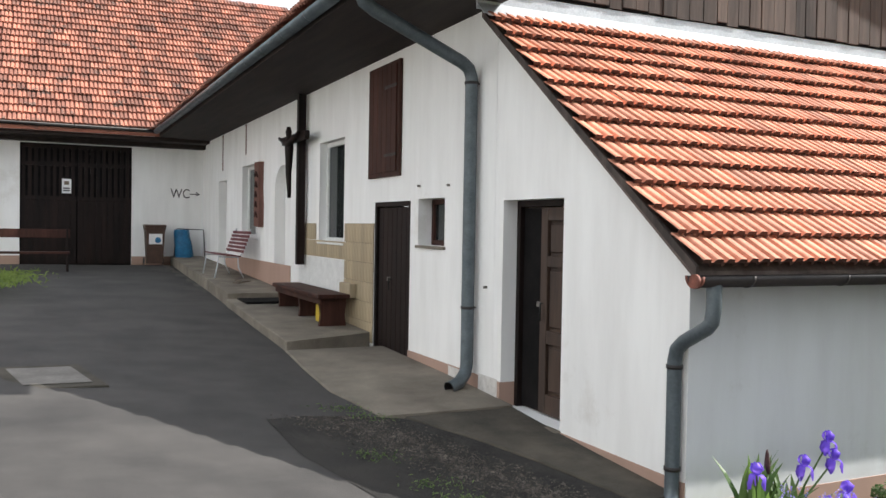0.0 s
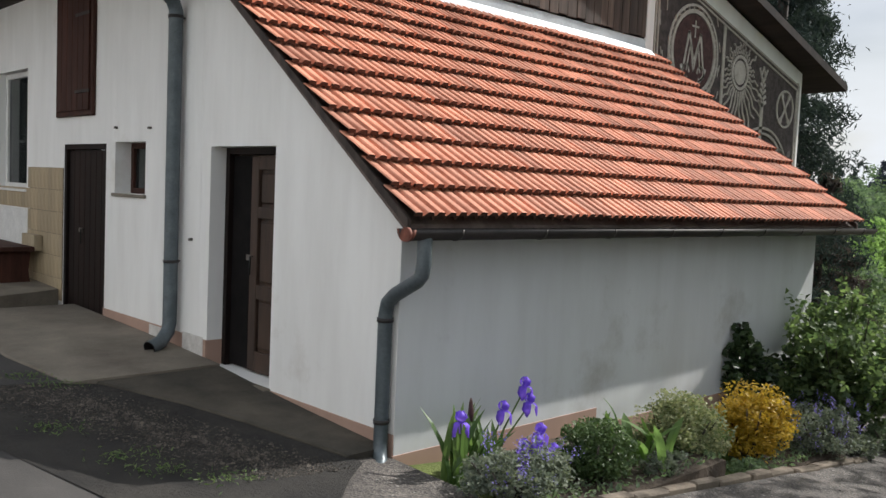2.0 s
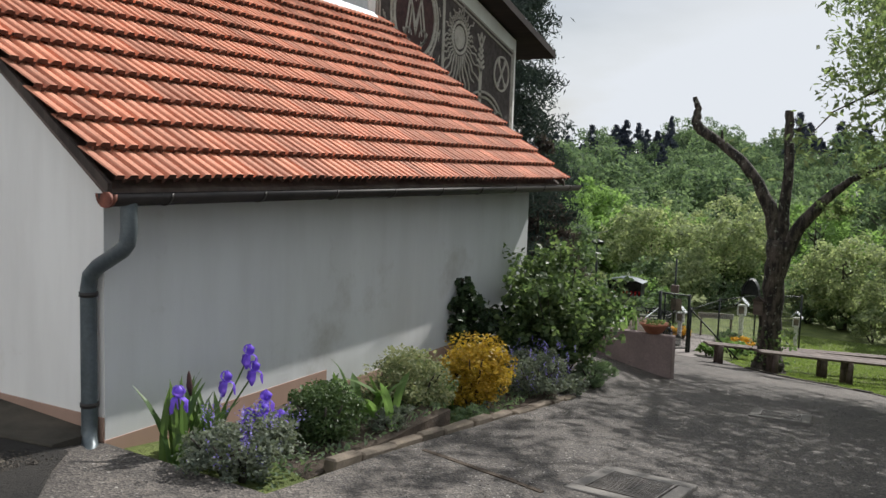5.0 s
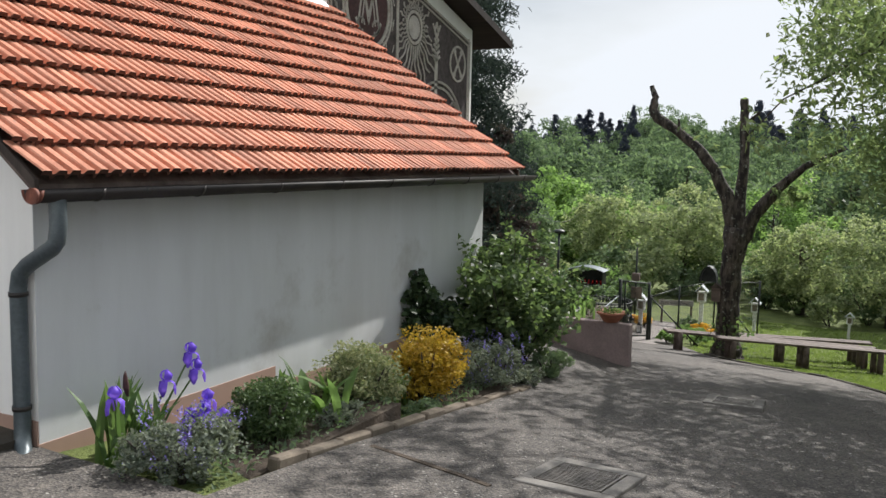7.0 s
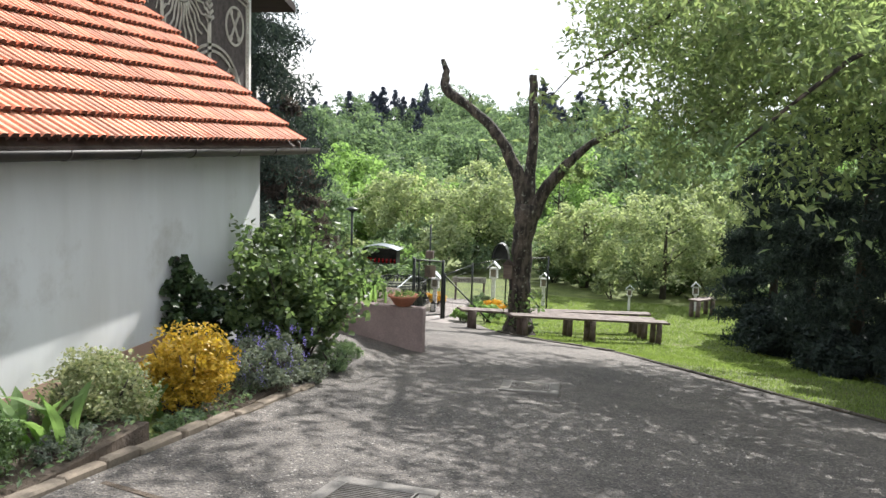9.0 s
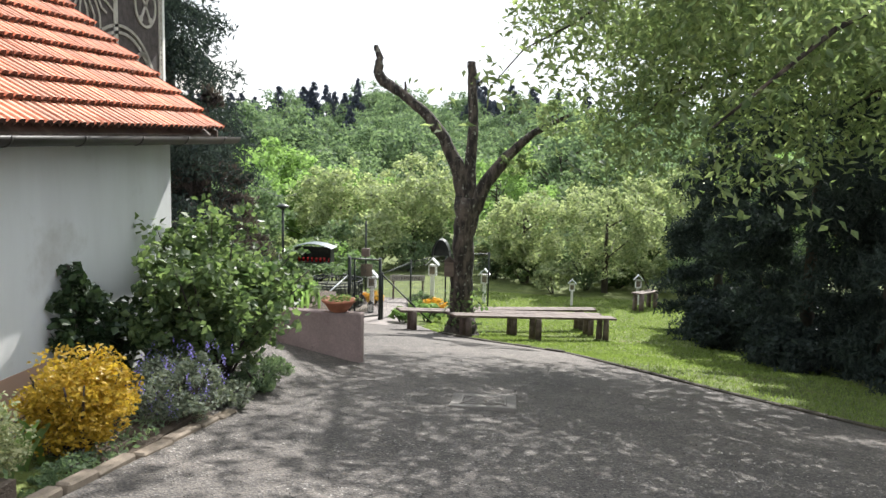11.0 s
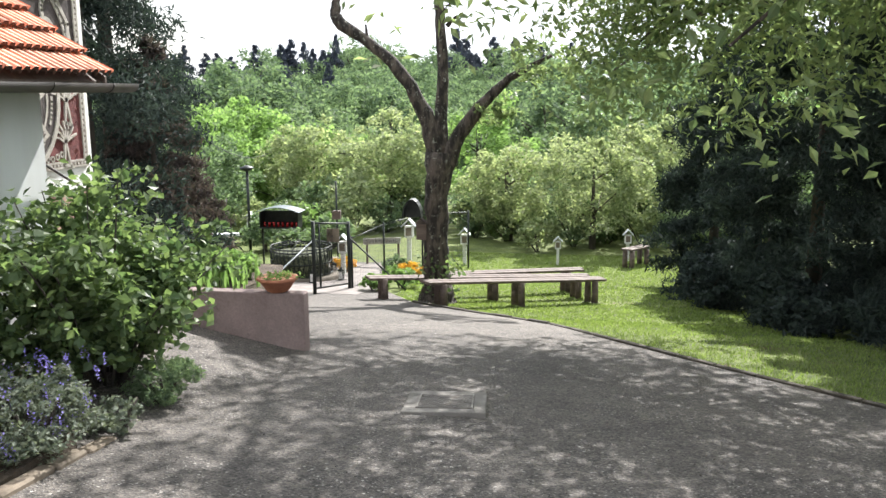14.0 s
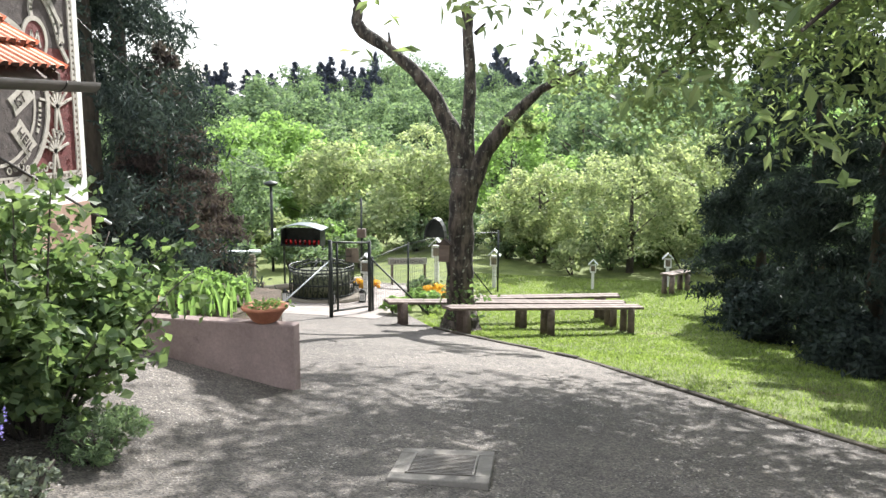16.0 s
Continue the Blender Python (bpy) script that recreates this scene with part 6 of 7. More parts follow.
for q in (150, 210, 255, 330):
    a = radians(q)
    lan = thing("grave_lantern", "small black lantern standing by the well", "lantern", (WX + 1.12 * math.cos(a), WY + 1.12 * math.sin(a), ground_z(WX + 1.1 * math.cos(a), WY + 1.1 * math.sin(a))))
    part("frame", boxed((-0.07, -0.07, 0), (0.07, 0.07, 0.04), 0.004), M["iron"], lan)
    for x, y in ((-0.065, -0.065), (0.055, -0.065), (-0.065, 0.055), (0.055, 0.055)):
        part("post", boxed((x, y, 0.04), (x + 0.012, y + 0.012, 0.24)), M["iron"], lan)
    part("glass", boxed((-0.05, -0.05, 0.041), (0.05, 0.05, 0.235)), M["paper"], lan)
    part("roof", lathe(bmesh.new(), [(0.1, 0.24), (0.03, 0.30), (0.02, 0.33)], 4), M["iron"], lan)

cs = thing("candle_shelter", "black candle shelter with a curved roof and red lights", "candle shelter", (23.0, 3.55, ground_z(23.0, 3.55)))
zb = -2.0 - ground_z(23.0, 3.55)
part("backboard", boxed((0.18, -0.55, zb), (0.21, 0.55, zb + 0.42)), M["iron"], cs)
part("shelf", boxed((-0.22, -0.55, zb - 0.03), (0.2, 0.55, zb), 0.004), M["iron"], cs)
for y in (-0.55, 0.53):
    part("side", boxed((-0.2, y, zb), (0.18, y + 0.02, zb + 0.42)), M["iron"], cs)
    part("post", boxed((-0.02, y - 0.01, -0.1), (0.03, y + 0.03, zb - 0.03)), M["iron"], cs)
b = bmesh.new()
rows = []
for x, dz in ((-0.3, 0.0), (0.3, 0.0), (0.3, 0.014), (-0.3, 0.014)):
    rows.append([b.verts.new((x, -0.62 + 1.24 * k / 10, zb + 0.42 + dz + 0.13 * math.sin(math.pi * k / 10))) for k in range(11)])
for p, q in zip(rows, rows[1:] + rows[:1]):
    for k in range(10):
        b.faces.new((p[k], p[k + 1], q[k + 1], q[k]))
b.faces.new([r[0] for r in rows])
b.faces.new([r[-1] for r in rows][::-1])
part("roof", b, M["zinc"], cs, "grey curved metal roof")
for k in range(8):
    part("candle_glass", tubed([(-0.05, -0.46 + k * 0.13, zb), (-0.05, -0.46 + k * 0.13, zb + 0.13)], 0.035, 8), M["red_glass"], cs)


def shrine(at, s=1.0, label="white wooden wayside shrine with a small gabled roof"):
    w = thing("wayside_shrine", label, "shrine", at, 0, "shrines of the garden")
    part("post", boxed((-0.07 * s, -0.07 * s, -0.2), (0.07 * s, 0.07 * s, 0.75 * s), 0.006), M["white_paint"], w)
    part("cabinet", boxed((-0.12 * s, -0.15 * s, 0.75 * s), (0.12 * s, 0.15 * s, 1.15 * s), 0.006), M["white_paint"], w)
    part("niche", boxed((-0.125 * s, -0.1 * s, 0.82 * s), (-0.121 * s, 0.1 * s, 1.1 * s)), M["kerb"], w)
    part("roof", prism_x(bmesh.new(), [(-0.24 * s, 1.12 * s), (0, 1.36 * s), (0.24 * s, 1.12 * s), (0.24 * s, 1.16 * s), (0, 1.41 * s), (-0.24 * s, 1.16 * s)], -0.2 * s, 0.16 * s), M["light_zinc"], w)
    return w


for x, y, s in ((24.9, 0.28, 0.86), (24.4, -1.42, 0.72), (24.9, -4.08, 0.55), (26.0, -6.15, 0.65), (21.8, 1.5, 0.75), (28.0, 6.3, 0.7)):
    shrine((x, y, ground_z(x, y)), s)
sign = thing("direction_sign", "weathered wooden arrow board with painted words", "sign", (23.6, 0.82, ground_z(23.6, 0.82)))
sz = -2.58 - ground_z(23.6, 0.82)
b = prism_x(bmesh.new(), [(0.55, sz), (-0.52, sz + 0.05), (-0.52, sz + 0.22), (0.55, sz + 0.17)], -0.015, 0.015)
part("board", b, M["grey_board"], sign)
t = text_mesh("letters", "ZUM KREUZWEG", 0.085, M["ink"], Matrix.Translation((-0.017, 0.5, sz + 0.045)) @ Matrix.Rotation(radians(-90), 4, "Z") @ Matrix.Rotation(radians(90), 4, "X") @ Matrix.Rotation(radians(2.4), 4, "Z") @ Matrix.Diagonal((1.0, 1, 1, 1)), 0.002)
t.parent = sign
for y in (0.45, -0.45):
    part("post", boxed((0.016, y - 0.03, -0.2), (0.06, y + 0.03, sz + 0.2), 0.004), M["bench_wood"], sign)
# rail and low stone edging by the water basin
rail = thing("garden_rail", "grey rounded handrail on short stone posts", "rail", (24.0, 5.0, ground_z(24, 5)))
part("rail", tubed([(-0.3, 2.8, 0.66), (0.1, 0.2, 0.7)], 0.05, 8), M["light_zinc"], rail)
for u in (0.1, 0.5, 0.9):
    part("post", boxed((-0.3 + 0.4 * u - 0.07, 2.8 - 2.6 * u - 0.09, -0.1), (-0.3 + 0.4 * u + 0.07, 2.8 - 2.6 * u + 0.09, 0.62), 0.01), M["concrete"], rail)
edging = solid("stone_edging", tubed([(19.4 + 0.4 * k, 4.6 - 0.02 * k * k, ground_z(19.4 + 0.4 * k, 4.4) + 0.06) for k in range(12)], 0.09, 8), M["concrete"], "low rounded stone edging of a garden bed", "edging", "structure")
lamp = thing("lamp_post", "slim dark lamp post with a flat hood", "lamp post", (25.5, 5.4, ground_z(25.5, 5.4)))
part("pole", tubed([(0, 0, -0.2), (0, 0, 2.6)], 0.045, 8), M["iron"], lamp)
part("hood", lathe(bmesh.new(), [(0.06, 2.5), (0.22, 2.58), (0.2, 2.62), (0.04, 2.68)], 14), M["iron"], lamp)
pole2 = thing("feeder_pole", "thin dark pole rising behind the garden gate", "pole", (24.3, 2.3, ground_z(24.3, 2.3)))
part("pole", tubed([(0, 0, -0.2), (0, 0, 2.3)], 0.03, 8), M["iron"], pole2)
part("box", boxed((-0.08, -0.12, 1.2), (0.08, 0.12, 1.45), 0.01), M["bench_wood"], pole2)
for a, c in (((12.2, 3.3, 3.2), (40.0, 9.0, -0.8)),):
    cable = solid("overhead_cable", tubed([Vector(a).lerp(Vector(c), k / 12) - Vector((0, 0, 1.4 * math.sin(math.pi * k / 12))) for k in range(13)], 0.012, 5), M["iron"], "thin overhead cable sagging from the house", "cable")

# kerb stones along the bed and the lawn
kerb = thing("bed_kerb", "row of rough sandstone kerb pieces edging the flower bed", "kerb", (0.6, -1.25, 0), kind="structure")
xk = 0.72
while xk < 4.75:
    ln = random.uniform(0.3, 0.55)
    b = boxed((0, -0.05, -0.25), (ln - 0.012, 0.05, 0.035 + random.uniform(-0.015, 0.012)), 0.014)
    bmesh.ops.transform(b, matrix=pose(xk - 0.6, random.uniform(-0.012, 0.012) + 0.03 * math.sin(xk), ground_z(xk, -1.3), 0, math.degrees(math.atan(0.11)), random.uniform(-2, 2)), verts=b.verts)
    part("kerb_stone", b, M["kerb"], kerb)
    xk += ln
lawn_kerb = thing("lawn_kerb", "thin half-buried kerb stones along the lawn", "kerb", (10, -5.4, 0), kind="structure")
xk = 5.0
while xk < 16.4:
    y0, y1 = lane_right(xk), lane_right(xk + 0.5)
    ln = math.hypot(0.5, y1 - y0)
    z0, z1 = ground_z(xk, y0), ground_z(xk + 0.5, y1)
    b = boxed((0, -0.035, -0.15), (ln - 0.01, 0.035, 0.03 + random.uniform(-0.01, 0.01)), 0.008)
    bmesh.ops.transform(b, matrix=pose(xk - 10, y0 + 5.4, z0, 0, math.degrees(math.atan2(z0 - z1, ln)), math.degrees(math.atan2(y1 - y0, 0.5))), verts=b.verts)
    part("kerb_stone", b, M["dirty_concrete"], lawn_kerb)
    xk += 0.5
solid("bed_soil", slab(bmesh.new(), [(0.02, -0.014), (0.02, -1.2), (2.4, -1.2), (2.4, -0.014)], -0.6, -0.03), M["soil"], "dark soil of the flower bed", "soil", "structure")
solid("bed_soil", slab(bmesh.new(), [(2.4, -0.014), (2.4, -1.2), (4.8, -1.2), (4.8, -0.014)], -1.0, -0.36), M["soil"], "dark soil of the flower bed", "soil", "structure")

# ---- plants ----
def shrub(name, at, radii, leaves, size, mat, label, clumps=40, aspect=0.6, stems=6, category="shrub", droop=0.1):
    t = thing(name, label, category, at)
    b = bmesh.new()
    for k in range(stems):
        a = rng.uniform(0, 6.28)
        tube(b, [(0.05 * math.cos(a), 0.05 * math.sin(a), -0.08), (radii[0] * 0.4 * math.cos(a), radii[1] * 0.4 * math.sin(a), radii[2] * 0.8), (radii[0] * 0.7 * math.cos(a), radii[1] * 0.7 * math.sin(a), radii[2] * 1.5)], [0.022, 0.014, 0.005], 5)
    part("stems", b, M["dark_bark"], t)["kind"] = "stuff"
    pts = crown_points(rng, leaves, (0, 0, radii[2] * 1.0), (radii[0] * 0.8, radii[1] * 0.8, radii[2] * 0.85), clumps, min(radii) * 0.42)
    pts[:, 2] = np.maximum(pts[:, 2], 0.02)
    o = new("foliage", leaf_mesh(name, pts, size, mat, rng, aspect, droop))
    o.parent = t
    return t


def bed_z(x):
    return -0.03 if x < 2.4 else -0.36


def blades(name, at, count, length, width, mat, label, spread=0.18, category="plant", lean=0.35):
    """Sword-shaped leaves that rise from one foot and bend outwards."""
    t = thing(name, label, category, at)
    v, f = [], []
    for k in range(count):
        a = rng.uniform(0, 6.28)
        p = Vector((rng.normal() * spread, rng.normal() * spread * 0.7, 0))
        d = Vector((math.cos(a), math.sin(a), 0))
        s = Vector((-d.y, d.x, 0))
        ln = length * rng.uniform(0.6, 1.1)
        le = lean * rng.uniform(0.2, 1.3)
        base = len(v)
        for j in range(6):
            u = j / 5
            q = p + d * (le * ln * u * u) + Vector((0, 0, ln * (u - 0.3 * le * u * u * u)))
            w = width * (0.8 + 0.5 * u) * (1 - u ** 4) * 0.5 + 0.001
            v += [q - s * w, q + d * w * 0.25, q + s * w]
        for j in range(5):
            b0 = base + j * 3
            f += [(b0, b0 + 1, b0 + 4, b0 + 3), (b0 + 1, b0 + 2, b0 + 5, b0 + 4)]
    o = new("leaves", raw_mesh(name, np.array([tuple(q) for q in v]), np.array(f), mat))
    o.parent = t
    return t


def iris_flower(parent, p, foot):
    part("stem", tubed([foot, (Vector(foot) + Vector(p)) / 2 + Vector((0, 0, 0.04)), p], [0.009, 0.008, 0.006], 6), M["leaf_blade"], parent)
    bm = bmesh.new()
    for k in range(6):
        a = k * math.pi / 3 + foot[0] * 3
        d, sd = Vector((math.cos(a), math.sin(a), 0)), Vector((-math.sin(a), math.cos(a), 0))
        rows = []
        for j in range(7):
            u = j / 6
            if k % 2 == 0:
                q = d * (0.042 * math.sin(u * 2.7)) + Vector((0, 0, 0.085 * u))
                w = 0.030 * math.sin(0.12 + u * 2.8)
            else:
                q = d * (0.062 * math.sin(u * 1.75)) + Vector((0, 0, 0.022 * math.sin(u * 3) - 0.085 * u ** 2.4))
                w = 0.012 + 0.026 * u if u < 0.75 else 0.034 * (1 - u) / 0.25 + 0.006
            ruff = 0.007 * math.sin(j * 2.4 + k)
            if j == 0:
                w = ruff = 0.0
            rows.append([bm.verts.new(Vector(p) + q + sd * (w * c) + d * (ruff * abs(c) - 0.012 * c * c * min(1.0, 3 * u))) for c in (-1, -0.5, 0, 0.5, 1)])
        for r0, r1 in zip(rows, rows[1:]):
            for c in range(4):
                bm.faces.new((r0[c], r0[c + 1], r1[c + 1], r1[c])).smooth = True
    bmesh.ops.remove_doubles(bm, verts=bm.verts, dist=1e-4)
    o = part("bloom", bm, M["violet"], parent)
    o["label"] = "violet iris bloom"


ir = blades("iris_clump", (0.31, -0.43, bed_z(0.4)), 40, 0.60, 0.05, M["leaf_blade"], "clump of sword-leaved iris with violet blooms", 0.12, "flower", 0.42)
for p, q in (((-0.2, -0.1, 0.50), (-0.05, 0, 0)), ((-0.12, 0.0, 0.46), (0, 0, 0)), ((0.30, -0.02, 0.48), (0.1, 0, 0)), ((0.60, 0.05, 0.60), (0.12, 0, 0)), ((0.60, 0.0, 0.49), (0.12, 0, 0)), ((0.28, -0.24, 0.27), (0.2, -0.15, 0)), ((0.42, -0.26, 0.36), (0.2, -0.15, 0)), ((0.20, -0.30, 0.24), (0.2, -0.15, 0)), ((0.50, -0.32, 0.22), (0.2, -0.15, 0)), ((0.34, -0.30, 0.30), (0.2, -0.15, 0))):
    iris_flower(ir, p, q)
part("wilted_bud", tubed([(-0.10, -0.1, 0.50), (-0.11, -0.1, 0.56), (-0.115, -0.1, 0.63), (-0.115, -0.1, 0.66)], [0.008, 0.02, 0.012, 0.003], 7), M["relief_maroon"], ir, "dark wilted bud")


def catmint(at, radii, leaves, flowers, label):
    """Low mound with upright flower spikes."""
    c = shrub("catmint", at, radii, leaves, 0.034, M["leaf_grey"], label, 90, 0.55, 8, "flower")
    tips = crown_points(rng, flowers, (0, 0, radii[2] * 1.25), radii, 60, 0.05)
    spikes = (tips[:, None, :] + np.stack([rng.normal(size=(flowers, 6)) * 0.008, rng.normal(size=(flowers, 6)) * 0.008, np.linspace(0, 0.07, 6)[None] + np.zeros((flowers, 1))], axis=2)).reshape(-1, 3)
    f = new("blossom", leaf_mesh("catmint_blossom", spikes, 0.017, M["blue_flower"], rng, 0.75))
    f.parent = c
    f["kind"] = "stuff"
    return c


catmint((0.27, -0.90, bed_z(0.5)), (0.48, 0.38, 0.22), 5600, 90, "loose grey-green catmint with small mauve flowers")
shrub("box_shrub", (1.22, -0.80, bed_z(1) - 0.03), (0.38, 0.34, 0.22), 6500, 0.03, M["leaf_box"], "dense dark green box shrub in the bed", 90)
blades("broad_leaved_plant", (1.85, -0.82, bed_z(2)), 15, 0.40, 0.085, M["leaf_bright"], "tuft of broad pale green leaves in the bed", 0.17, lean=1.0)
blades("broad_leaved_plant", (1.72, -0.55, bed_z(2)), 10, 0.44, 0.07, M["leaf_blade"], "tuft of broad pale green leaves in the bed", 0.15, lean=0.6)
shrub("low_catmint", (1.75, -1.05, bed_z(2) - 0.02), (0.34, 0.16, 0.08), 1500, 0.03, M["leaf_grey"], "low grey-green ground cover in the bed", 40, 0.5, 3, "plant")
shrub("variegated_shrub", (2.5, -0.74, bed_z(2.6) + 0.10), (0.46, 0.42, 0.33), 9500, 0.034, M["leaf_variegated"], "rounded shrub with cream-edged leaves", 120)
blades("broad_leaved_plant", (3.05, -0.62, bed_z(3.1) + 0.0), 16, 0.52, 0.08, M["leaf_bright"], "tuft of broad pale green leaves in the bed", 0.16, lean=0.7)
shrub("low_catmint", (3.05, -1.05, bed_z(3.1) - 0.02), (0.45, 0.16, 0.10), 2200, 0.03, M["leaf_mid"], "low grey-green ground cover in the bed", 40, 0.5, 3, "plant")
shrub("golden_shrub", (3.62, -0.80, bed_z(3.6) + 0.0), (0.44, 0.40, 0.35), 8500, 0.04, M["leaf_gold"], "golden-leaved euonymus bush glowing in the sun", 80)
catmint((4.62, -1.02, -0.45), (0.62, 0.40, 0.26), 7500, 130, "mound of grey-green catmint with blue flowers")
shrub("fern_clump", (5.95, -1.2, ground_z(5.95, -1.2) - 0.02), (0.40, 0.30, 0.18), 3600, 0.045, M["leaf_mid"], "low feathery green plant at the foot of the hazel", 90, 0.22, droop=-0.5)
shrub("forget_me_not", (5.15, -1.25, ground_z(5.15, -1.25)), (0.3, 0.2, 0.12), 700, 0.035, M["leaf_grey"], "small pale blue flowers at the bed edge", 40, 0.8, 3, "flower")
me = leaf_mesh("bed_cover", np.stack([rng.uniform(0.1, 4.6, 2600), rng.uniform(-1.18, -0.15, 2600), np.zeros(2600)], axis=1) + np.array([0, 0, 1.0]) * 0, 0.05, M["leaf_mid"], rng, 0.5, -0.3)
for vv in me.vertices:
    vv.co.z += bed_z(vv.co.x) + 0.04
tagged(new("bed_weeds", me), "low green ground cover between the bed plants", "plants", kind="stuff")

# hazel bush by the end of the lean-to
HZ = (6.1, -0.66, ground_z(6.1, -0.66) - 0.15)
hz = thing("hazel_bush", "large leafy hazel bush at the end of the white wall", "bush", HZ)
twigs = []
for k in range(40):
    a, reach, tall = rng.uniform(0, 6.28), rng.uniform(0.25, 1.15), rng.uniform(0.8, 1.85)
    end = np.array([0.15 + 1.25 * reach * math.cos(a), -0.05 + 0.68 * reach * math.sin(a), tall * (1.05 - 0.28 * reach)])
    foot = np.array([0.12 * math.cos(a), 0.1 * math.sin(a), 0.0])
    bend = (foot + end) / 2 + np.array([0, 0, 0.22])
    path = [(1 - u) ** 2 * foot + 2 * u * (1 - u) * bend + u * u * end for u in np.linspace(0, 1, 7)]
    part("stem", tubed([tuple(q) for q in path], [0.014 * (1 - 0.12 * i) for i in range(7)], 5), M["dark_bark"], hz)
    for i in range(13):
        u = rng.uniform(0.28, 1.0)
        q = (1 - u) ** 2 * foot + 2 * u * (1 - u) * bend + u * u * end
        d = rng.normal(size=3) * np.array([1, 1, 0.6]) + np.array([0, 0, 0.25])
        d /= np.linalg.norm(d)
        c = rng.integers(9, 19)
        twigs.append(q + d * np.linspace(0.03, 0.30, c)[:, None] + rng.normal(size=(c, 3)) * 0.035)
pts = np.concatenate(twigs + [crown_points(rng, 3000, (0.25, 0.0, 0.75), (0.85, 0.45, 0.5), 60, 0.2), crown_points(rng, 2600, (-0.55, 0.1, 0.75), (0.55, 0.4, 0.6), 44, 0.17)])
pts[:, 2] = np.maximum(pts[:, 2], 0.12)
o = new("foliage", leaf_mesh("hazel", pts, 0.078, M["leaf_hazel"], rng, 0.8, 0.25))
o.parent = hz
iv = thing("wall_ivy", "dark ivy climbing the white wall", "climber", (4.75, -0.06, -0.3))
part("stem", tubed([(0, 0, -0.1), (0.05, 0, 0.5), (-0.02, 0, 1.0)], 0.015, 6), M["dark_bark"], iv)
pts = np.concatenate([crown_points(rng, 900, (0.0, -0.05, 0.55), (0.30, 0.06, 0.55), 30, 0.11), crown_points(rng, 500, (0.45, -0.1, 0.4), (0.4, 0.1, 0.4), 16, 0.14)])
pts[:, 1] = np.minimum(pts[:, 1], 0.02)
o = new("foliage", leaf_mesh("ivy", pts, 0.085, M["leaf_ivy"], rng, 0.85, 0.5))
o.parent = iv
# planting behind the low wall and along the garden path
blades("tulip_foliage", (9.45, -0.3, -0.52), 70, 0.34, 0.05, M["leaf_bright"], "bright green bulb leaves in the raised bed", 0.26, lean=0.25)
blades("tulip_foliage", (9.6, 0.6, -0.52), 80, 0.34, 0.05, M["leaf_bright"], "bright green bulb leaves in the raised bed", 0.32, lean=0.25)
shrub("bed_perennial", (9.8, -0.1, -0.52), (0.5, 0.6, 0.18), 2200, 0.06, M["leaf_bright"], "low bright green perennials in the raised bed", 40)
for x, y, r, m, lb, c in ((19.8, -0.4, 0.6, "leaf_bright", "low fresh green border plants by the gate", "plant"), (20.9, -0.1, 0.6, "leaf_bright", "low fresh green border plants by the gate", "plant"), (21.7, -0.35, 0.45, "yellow_flower", "patch of yellow flowers along the path", "flower"), (22.4, 1.6, 0.4, "yellow_flower", "tub of yellow flowers behind the gate", "flower"), (22.8, 0.3, 0.5, "leaf_mid", "low fresh green border plants by the gate", "plant"), (18.9, 0.0, 0.45, "leaf_bright", "low fresh green border plants by the gate", "plant")):
    shrub("border_plant", (x, y, ground_z(x, y)), (r, r, 0.2), 1400, 0.07, M[m], lb, 30, category=c)


# ---- trees ----
def y_full(at):
    return at[1] < 0


def near_conifer(at, h, spread, n, label, mats=("needle",), size=0.17):
    return conifer("conifer", rng, h, spread, int(n * 1.6), size, M[mats[0]], label, at, full=mats[0] == "needle" and y_full(at), bare=0.0, droop=0.3)


for x, y, h, s, n, mt, lb in ((15.2, 4.7, 14.0, 2.5, 30000, "needle", "tall dark thuja behind the house"), (17.6, 5.4, 12.0, 2.6, 26000, "needle", "tall dark thuja behind the house"), (16.8, 4.1, 5.2, 1.7, 9000, "brown_spray", "browning conifer below the tall thujas"), (19.3, 4.9, 4.3, 1.7, 8000, "brown_spray", "browning conifer below the tall thujas"), (21.5, 7.2, 6.0, 2.0, 9000, "needle", "dark conifer at the garden edge")):
    near_conifer((x, y, ground_z(x, y)), h, s, n, lb, (mt,))
# unseen yews at x 3.5, -1, -5.5 added to darken the eave wall
for x, y, h, s, n in ((21.9, -7.9, 6.0, 1.6, 16000), (19.6, -8.4, 6.6, 1.9, 18000), (17.0, -8.9, 7.4, 2.1, 24000), (14.4, -9.6, 8.2, 2.3, 28000), (11.6, -10.5, 8.6, 2.5, 24000), (3.5, -13.8, 9.0, 3.0, 12000), (-1.0, -15.0, 9.0, 3.0, 12000), (-5.5, -16.0, 9.0, 3.0, 12000), (17.8, -11.5, 8.0, 2.6, 12000), (14.8, -13.0, 9.0, 3.0, 12000), (8.0, -13.5, 8.0, 2.8, 12000)):
    near_conifer((x, y, ground_z(x, y)), h, s, n, "dense dark yew of the row by the lawn, lengthened unseen for shade")
shrub("hedge_foot", (15.2, -8.0, ground_z(15.2, -8)), (2.4, 0.7, 0.45), 7000, 0.12, M["needle"], "dark low growth at the foot of the yews", 90)
shrub("hedge_foot", (19.2, -7.3, ground_z(19.2, -7.3)), (1.8, 0.6, 0.5), 6000, 0.12, M["needle"], "dark low growth at the foot of the yews", 90)

# walnut tree that roofs the lane
wal = thing("walnut_tree", "spreading walnut tree whose boughs overhang the lane", "tree", (9.5, -12.2, ground_z(9.5, -12.2)))
W0 = Vector((9.5, -12.2, ground_z(9.5, -12.2)))


